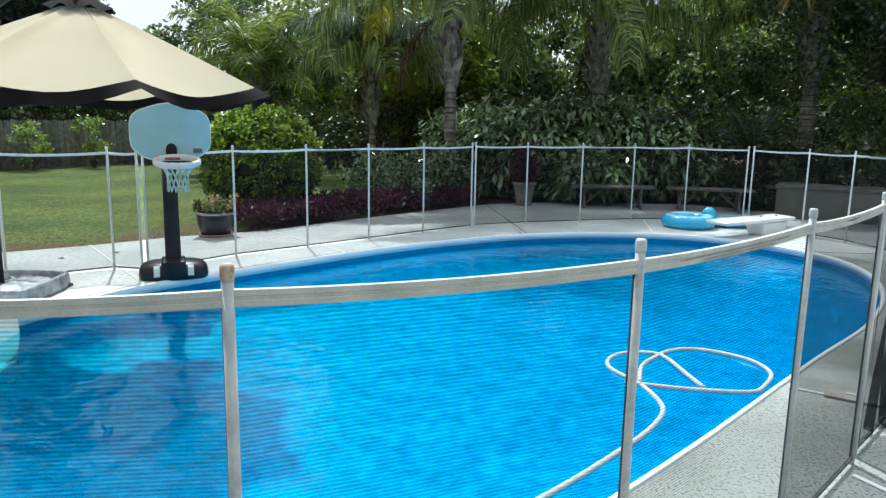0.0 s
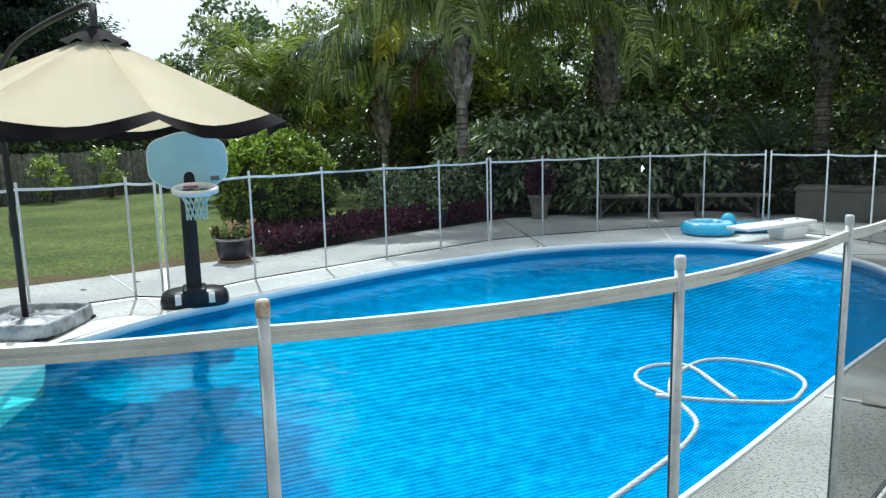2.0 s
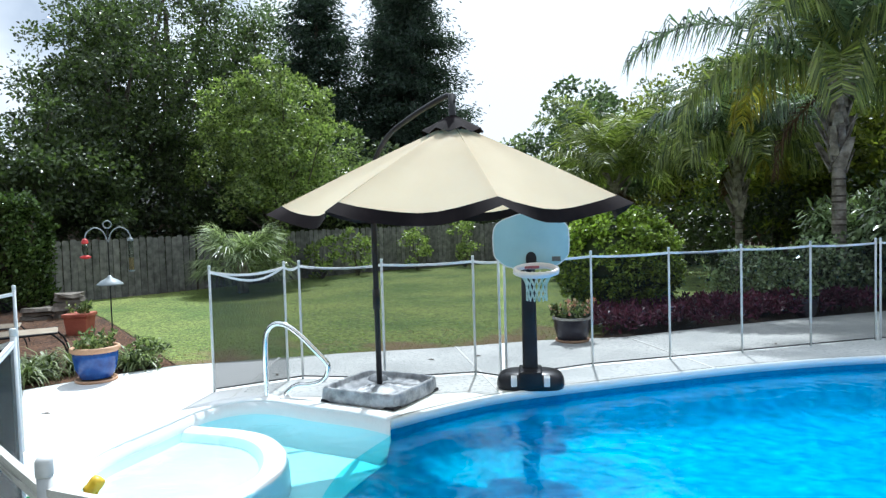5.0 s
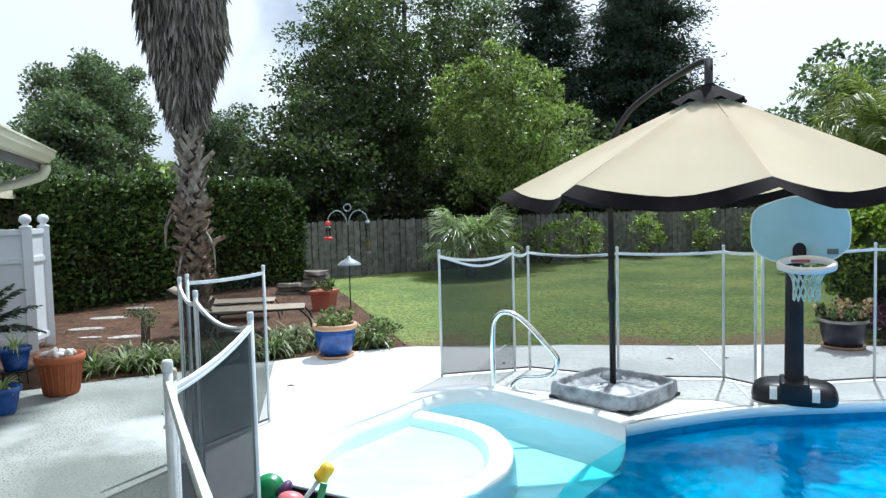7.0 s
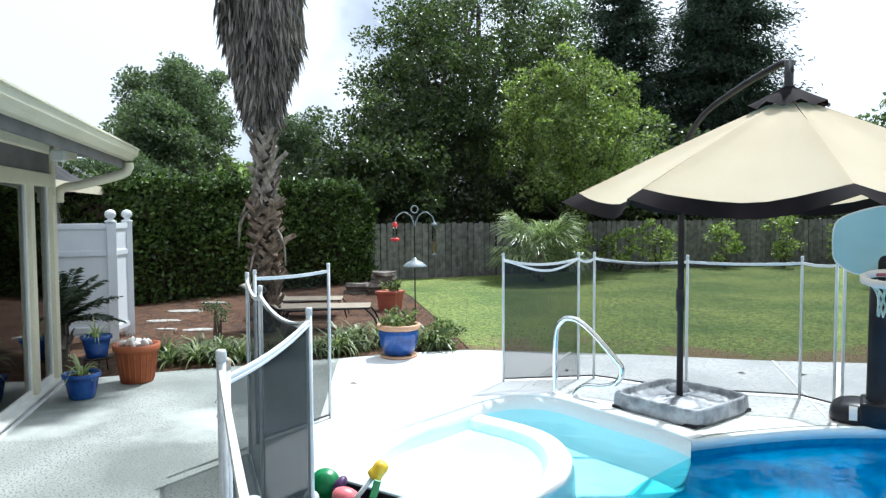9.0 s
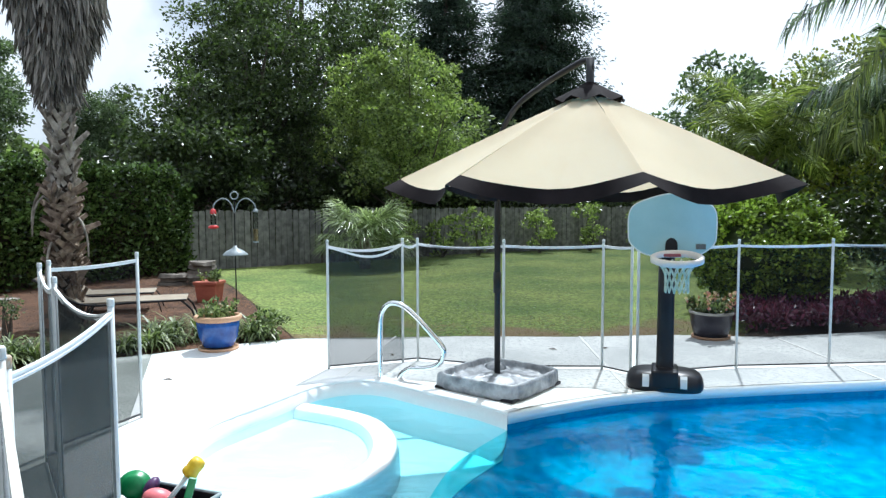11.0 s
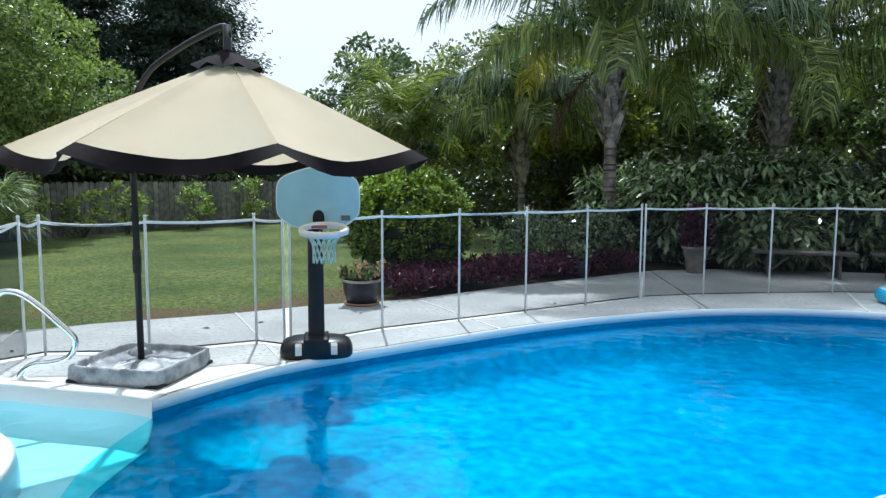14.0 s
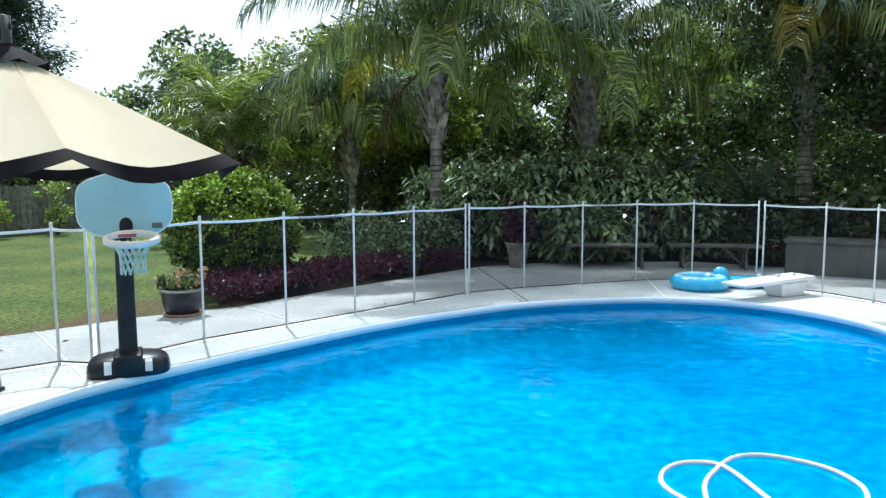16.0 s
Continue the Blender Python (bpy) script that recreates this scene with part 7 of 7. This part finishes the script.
# smaller pots by the sliding doors
p5.matrix_basis = p5.matrix_basis @ Matrix.Diagonal((0.84, 0.84, 0.92, 1))
p6 = pot(-7.17, 1.74, [(0.115, 0.0), (0.125, 0.015), (0.15, 0.13), (0.165, 0.20), (0.185, 0.205), (0.185, 0.245), (0.165, 0.245), (0.155, 0.19)], M_BLUEGLAZE, "small cobalt blue pot with a striped rosette plant", 0.21, 0.152, group="blue pots")
strappy(0, 0, 26, 0.34, L_SPIDER, "leaves", "", "", 0.8, 0.012, 0.21, parent=p6)
p6.matrix_basis = p6.matrix_basis @ Matrix.Diagonal((0.86, 0.86, 0.92, 1))
st = thing("plant_stand", pose(-8.18, 2.02, -0.02), "low black wire plant stand", "plant stand")
for k in range(3):
    a = 2.1 * k
    part("leg", tubed([(0.13 * math.cos(a), 0.13 * math.sin(a), 0), (0.11 * math.cos(a), 0.11 * math.sin(a), 0.17)], 0.007, 6), M_BLACKMETAL, st)
part("tray", lathe([(0.14, 0.165), (0.145, 0.18), (0.02, 0.181)], 20), M_BLACKMETAL, st)
p7 = pot(-8.18, 2.02, [(0.115, 0.0), (0.125, 0.015), (0.15, 0.13), (0.165, 0.20), (0.185, 0.205), (0.185, 0.245), (0.165, 0.245), (0.155, 0.19)], M_BLUEGLAZE, "small cobalt blue pot on a wire stand", 0.21, 0.152, z=0.162, group="blue pots")
strappy(0, 0, 24, 0.36, L_SPIDER, "leaves", "", "", 0.8, 0.012, 0.21, parent=p7)
p7.matrix_basis = p7.matrix_basis @ Matrix.Diagonal((0.80, 0.80, 0.9, 1))
# square red clay planter
p8 = thing("planter_box", pose(-10.4, 6.8, -0.02, 0, 0, 35), "square red clay planter with small green plants", "planter")
bm = boxed(-0.17, 0.17, -0.17, 0.17, 0.0, 0.28, 0.012)
for vtx in bm.verts:
    if vtx.co.z < 0.1:
        vtx.co.x *= 0.85
        vtx.co.y *= 0.85
part("body", bm, M_TERRARED, p8)
part("rim", boxed(-0.19, 0.19, -0.19, 0.19, 0.28, 0.33, 0.01), M_TERRARED, p8)
sprigs(p8, 18, 0.14, 0.16, L_GRASSY, "foliage", z=0.32)

# ---- border plants ----
for k in range(46):
    t = k / 45
    x = -7.95 + 0.95 * t - abs(rng.normal(0, 0.22))
    y = 2.75 + 2.9 * t + rng.normal(0, 0.1)
    if abs(y - 4.9) < 0.22:
        x -= 0.35
    if 3.35 < y < 4.05 and k % 3:
        continue
    strappy(x - 0.12, y, 40, 0.42 + 0.1 * math.sin(k * 1.9), L_GRASSY, "border_grass", "arching striped border grass along the deck", "border grass", group="border grasses")
bush(-7.12, 5.58, (0.22, 0.2, 0.18), 0.18, 700, 0.05, 0.018, L_GRASSY, "small pale green bush at the deck corner", clump_r=0.1)
bush(-9.0, 3.5, (0.10, 0.10, 0.26), 0.5, 70, 0.035, 0.012, L_MID, "thin young shrub in the mulch", clump_r=0.12)
for k, (x, y) in enumerate(((-14.0, 13.3), (-13.75, 14.4), (-13.45, 15.6), (-13.05, 16.7), (-12.3, 18.7), (-11.5, 20.3), (-10.6, 22.0))):
    bush(x + 0.25, y, (0.42, 0.42, 0.62), 0.72 + 0.12 * (k % 2), 700, 0.10, 0.035, L_BRIGHT, "leafy climber growing on the board fence", clump_r=0.16, group="fence climbers")

# stones in the mulch, pile of flagstones
for k, (x, y, w) in enumerate(((-12.29, 3.99, 0.34), (-11.4, 3.44, 0.27), (-10.56, 3.29, 0.15), (-10.25, 3.62, 0.24), (-13.1, 4.7, 0.26))):
    bm = bmesh.new()
    bmesh.ops.create_cone(bm, cap_ends=True, segments=9, radius1=w * 0.7, radius2=w * 0.66, depth=0.05)
    for vtx in bm.verts:
        vtx.co.x *= 1.4
        vtx.co += Vector((noise.noise(vtx.co * 5 + Vector((k, 0, 0))), noise.noise(vtx.co * 5 + Vector((0, k, 0))), 0)) * 0.06
    tagged(part("stepping_stone", bm, M_STONE, at=pose(x, y, -0.022, 0, 0, 58 + 14 * math.sin(3 * k)) @ Matrix.Diagonal((1, 0.72, 1, 1))), "flat pale stepping stone in the mulch", "stepping stone", "stepping stones")
pile = thing("stone_pile", pose(-12.66, 7.68, -0.02, 0, 0, 53), "stacked flat flagstones forming a low garden wall", "stone pile")
for k in range(9):
    bm = bmesh.new()
    bmesh.ops.create_cone(bm, cap_ends=True, segments=8, radius1=0.18, radius2=0.165, depth=0.07)
    for vtx in bm.verts:
        vtx.co.x *= 1.5
        vtx.co += Vector(noise.noise_vector(vtx.co * 6 + Vector((k, k, 0)))) * 0.05
    col, row = (0, k) if k < 3 else (1, k - 3)
    part("stone", bm, M_ROCK, pile, at=pose(-0.27 + 0.52 * col + 0.03 * math.sin(k), 0.04 * math.sin(k * 2), 0.035 + 0.074 * row, 0, 0, 12 * math.sin(5 * k)))


# ---- loungers ----
def lounger(m):
    th = thing("sun_lounger", m, "low lounger with tan sling seat and dark metal frame", "lounger", "sun loungers")
    part("seat_sling", boxed(-0.62, 0.62, -0.26, 0.26, 0.325, 0.345, 0.006), M_SLING, th, "tan sling cloth")
    part("back_sling", boxed(-0.60, 0.0, -0.26, 0.26, -0.01, 0.01, 0.006, m=pose(-0.62, 0, 0.335, 0, 32, 0)), M_SLING, th, "tan sling cloth")
    for s in (-1, 1):
        part("side_rail", tubed(smooth_line([(-1.12, s * 0.28, 0.66), (-0.62, s * 0.28, 0.335), (0.0, s * 0.28, 0.325), (0.62, s * 0.28, 0.335)], 0.1), 0.014, 8), M_BLACKMETAL, th, smooth=True)
        part("leg", tubed(smooth_line([(0.55, s * 0.28, 0.33), (0.68, s * 0.28, 0.2), (0.74, s * 0.28, 0.0)], 0.08), 0.013, 8), M_BLACKMETAL, th, smooth=True)
        part("leg", tubed(smooth_line([(-0.45, s * 0.28, 0.33), (-0.56, s * 0.28, 0.2), (-0.62, s * 0.28, 0.0)], 0.08), 0.013, 8), M_BLACKMETAL, th, smooth=True)
    return th


l1 = lounger(pose(-9.25, 5.08, -0.02, 0, 0, 59))
copy_thing(l1, pose(-10.52, 5.48, -0.02, 0, 0, 59) @ Matrix.Diagonal((0.72, 1, 0.85, 1)))

# ---- bird feeders on a double hook ----
fd = thing("feeder_pole", pose(-7.95, 5.72, -0.02), "black double shepherd hook with a grey baffle", "feeder pole")
part("pole", tubed([(0, 0, 0), (0, 0, 1.62)], 0.008, 8), M_BLACKMETAL, fd)
for s in (-1, 1):
    part("hook", tubed(smooth_line([(0, 0, 1.45), (s * 0.05 * 0.59, s * 0.05 * 0.81, 1.58), (s * 0.14 * 0.59, s * 0.14 * 0.81, 1.63), (s * 0.23 * 0.59, s * 0.23 * 0.81, 1.57), (s * 0.25 * 0.59, s * 0.25 * 0.81, 1.50)], 0.03), 0.009, 6), M_GREYMETAL, fd, "grey curved hook", smooth=True)
ring_pts = [(0.59 * 0.045 * math.cos(a), 0.81 * 0.045 * math.cos(a), 1.665 + 0.045 * math.sin(a)) for a in (2 * math.pi * q / 20 for q in range(21))]
part("finial", tubed(ring_pts, 0.009, 6), M_GREYMETAL, fd, "round scroll on top", smooth=True)
part("baffle", lathe([(0.155, 0.93), (0.15, 0.945), (0.10, 0.985), (0.03, 1.02), (0.012, 1.05)], 22), M_GREYMETAL, fd, "domed grey baffle", smooth=True)
fx = thing("hummingbird_feeder", pose(-7.95 - 0.25 * 0.59, 5.72 - 0.25 * 0.81, 1.24), "red hummingbird feeder with clear bottle", "bird feeder")
part("bottle", lathe([(0.028, 0.04), (0.032, 0.06), (0.032, 0.16), (0.02, 0.19)], 12), M_CLEARTUBE, fx, "clear bottle")
part("base", lathe([(0.04, 0.0), (0.062, 0.012), (0.062, 0.03), (0.03, 0.045)], 14), M_RED, fx, "red feeding base")
part("cap", lathe([(0.036, 0.18), (0.04, 0.20), (0.03, 0.23), (0.006, 0.25)], 12), M_RED, fx, "red cap")
tf = thing("tube_feeder", pose(-7.95 + 0.25 * 0.59, 5.72 + 0.25 * 0.81, 1.06), "clear tube bird feeder half full of seed", "bird feeder")
part("tube", lathe([(0.03, 0.02), (0.03, 0.38)], 12), M_CLEARTUBE, tf, "clear tube")
part("seed", lathe([(0.026, 0.025), (0.026, 0.17)], 10), M_SEED, tf, "bird seed")
part("cap", lathe([(0.034, 0.38), (0.034, 0.40), (0.006, 0.43)], 12), M_GREYMETAL, tf)
part("tray", lathe([(0.034, 0.0), (0.036, 0.02)], 12), M_GREYMETAL, tf)

# ---- toys by the fence ----
cr = thing("toy_crate", pose(-3.42, 2.38, 0, 0, 0, 20), "black open plastic crate of pool toys", "crate")
for a in ((-0.24, 0.24, -0.17, 0.17, 0.0, 0.012), (-0.24, 0.24, -0.17, -0.158, 0.012, 0.20), (-0.24, 0.24, 0.158, 0.17, 0.012, 0.20), (-0.24, -0.228, -0.158, 0.158, 0.012, 0.20), (0.228, 0.24, -0.158, 0.158, 0.012, 0.20)):
    part("side", boxed(*a, 0.003), M_BLACKPLASTIC, cr)


def ball(name, x, y, z, s, material, label, category, rot=(0, 0, 0)):
    bm = bmesh.new()
    bmesh.ops.create_uvsphere(bm, u_segments=18, v_segments=12, radius=1, matrix=Matrix.LocRotScale(None, None, s))
    return tagged(part(name, bm, material, smooth=True, at=pose(x, y, z, *rot)), label, category)


for a, b in (((-0.24, -0.17), (0.24, -0.17)), ((0.24, -0.17), (0.24, 0.17)), ((0.24, 0.17), (-0.24, 0.17)), ((-0.24, 0.17), (-0.24, -0.17))):
    part("rim", tubed([(*a, 0.20), (*b, 0.20)], 0.010, 8), M_GREYMETAL, cr, "scuffed grey rim", smooth=True)
disc = thing("toy_disc", Matrix.Translation((-3.63, 2.385, 0.205)) @ Vector((0.75, -0.55, 0.45)).to_track_quat("Z", "Y").to_matrix().to_4x4(), "green plastic flying disc leaning in the crate", "toy")
part("disc", lathe([(0.074, 0.0), (0.080, 0.004), (0.080, 0.012), (0.066, 0.020), (0.058, 0.034), (0.044, 0.044), (0.01, 0.046)], 28), M_GREENTOY, disc, smooth=True)
ball("toy_ball", -3.53, 2.42, 0.22, (0.032, 0.05, 0.055), M_PURPLETOY, "purple soft toy ball in the crate", "toy", (0, 30, 40))
ball("toy_float", -3.36, 2.37, 0.225, (0.075, 0.055, 0.05), M_PINKTOY, "pink squirting pool toy", "toy", (0, 20, 50))
ball("toy_ball", -3.51, 2.25, 0.20, (0.042, 0.042, 0.042), M_PLASTICWHITE, "small white toy ball in the crate", "toy")
mallet = thing("toy_mallet", Matrix.Translation((-3.335, 2.345, 0.165)) @ Vector((0.37, 0.50, 0.78)).to_track_quat("Z", "Y").to_matrix().to_4x4(), "yellow-headed plastic toy mallet with pale handle", "toy")
part("handle", tubed([(0, 0, 0), (0, 0, 0.24)], 0.012, 10), M_PLASTICWHITE, mallet, "pale handle", smooth=True)
part("head", lathe([(0.016, 0.232), (0.030, 0.226), (0.038, 0.234), (0.038, 0.25), (0.034, 0.256), (0.036, 0.29), (0.030, 0.312), (0.01, 0.318)], 20), M_YELLOWTOY, mallet, "yellow head", smooth=True)
gs = thing("toy_stick", pose(-3.26, 2.40, 0.06, 8, 16, 52), "flat green plastic dive stick in the crate", "toy")
part("stick", boxed(-0.018, 0.018, -0.007, 0.007, 0.0, 0.31, 0.005), M_GREENTOY, gs)

# ---- neighbour's house beyond the fence ----
nb = thing("neighbour_house", pose(-27.0, 19.0, -0.04, 0, 0, 50), "low neighbouring house with a grey roof", "house")
part("wall", boxed(-6, 6, -3, 3, 0, 2.2), M_BROWN, nb)
bm = bmesh.new()
v = [bm.verts.new(p) for p in ((-6.5, -3.6, 2.1), (6.5, -3.6, 2.1), (6.5, 0, 3.6), (-6.5, 0, 3.6), (-6.5, 3.6, 2.1), (6.5, 3.6, 2.1))]
for q in ((0, 1, 2, 3), (3, 2, 5, 4), (0, 3, 4), (1, 5, 2), (0, 4, 5, 1)):
    bm.faces.new([v[k] for k in q])
part("roof", bm, M_DARKROOF, nb, "grey shingle roof")
for x in (-3.5, 2.5):
    part("window", boxed(x, x + 1.2, -3.03, -3.002, 0.9, 1.9), M_GLASS, nb)

# ---- fallen leaves on the deck ----
for k, (x, y) in enumerate(((-4.3, 7.2), (-3.9, 7.6), (-5.4, 5.9), (-6.2, 3.9), (-1.0, 9.6), (-6.9, 3.5))):
    bm = bmesh.new()
    v = [bm.verts.new(p) for p in ((-0.05, 0, 0), (0, 0.018, 0.012), (0.055, 0.004, 0.002), (0, -0.018, 0.010), (0, 0, 0.002))]
    for q in ((0, 4, 1), (1, 4, 2), (2, 4, 3), (3, 4, 0)):
        bm.faces.new([v[i] for i in q])
    tagged(part("fallen_leaf", bm, M_BROWN, at=pose(x, y, 0.005, 0, 0, 70 * k)), "dry brown leaf lying on the concrete", "leaf", "fallen leaves")
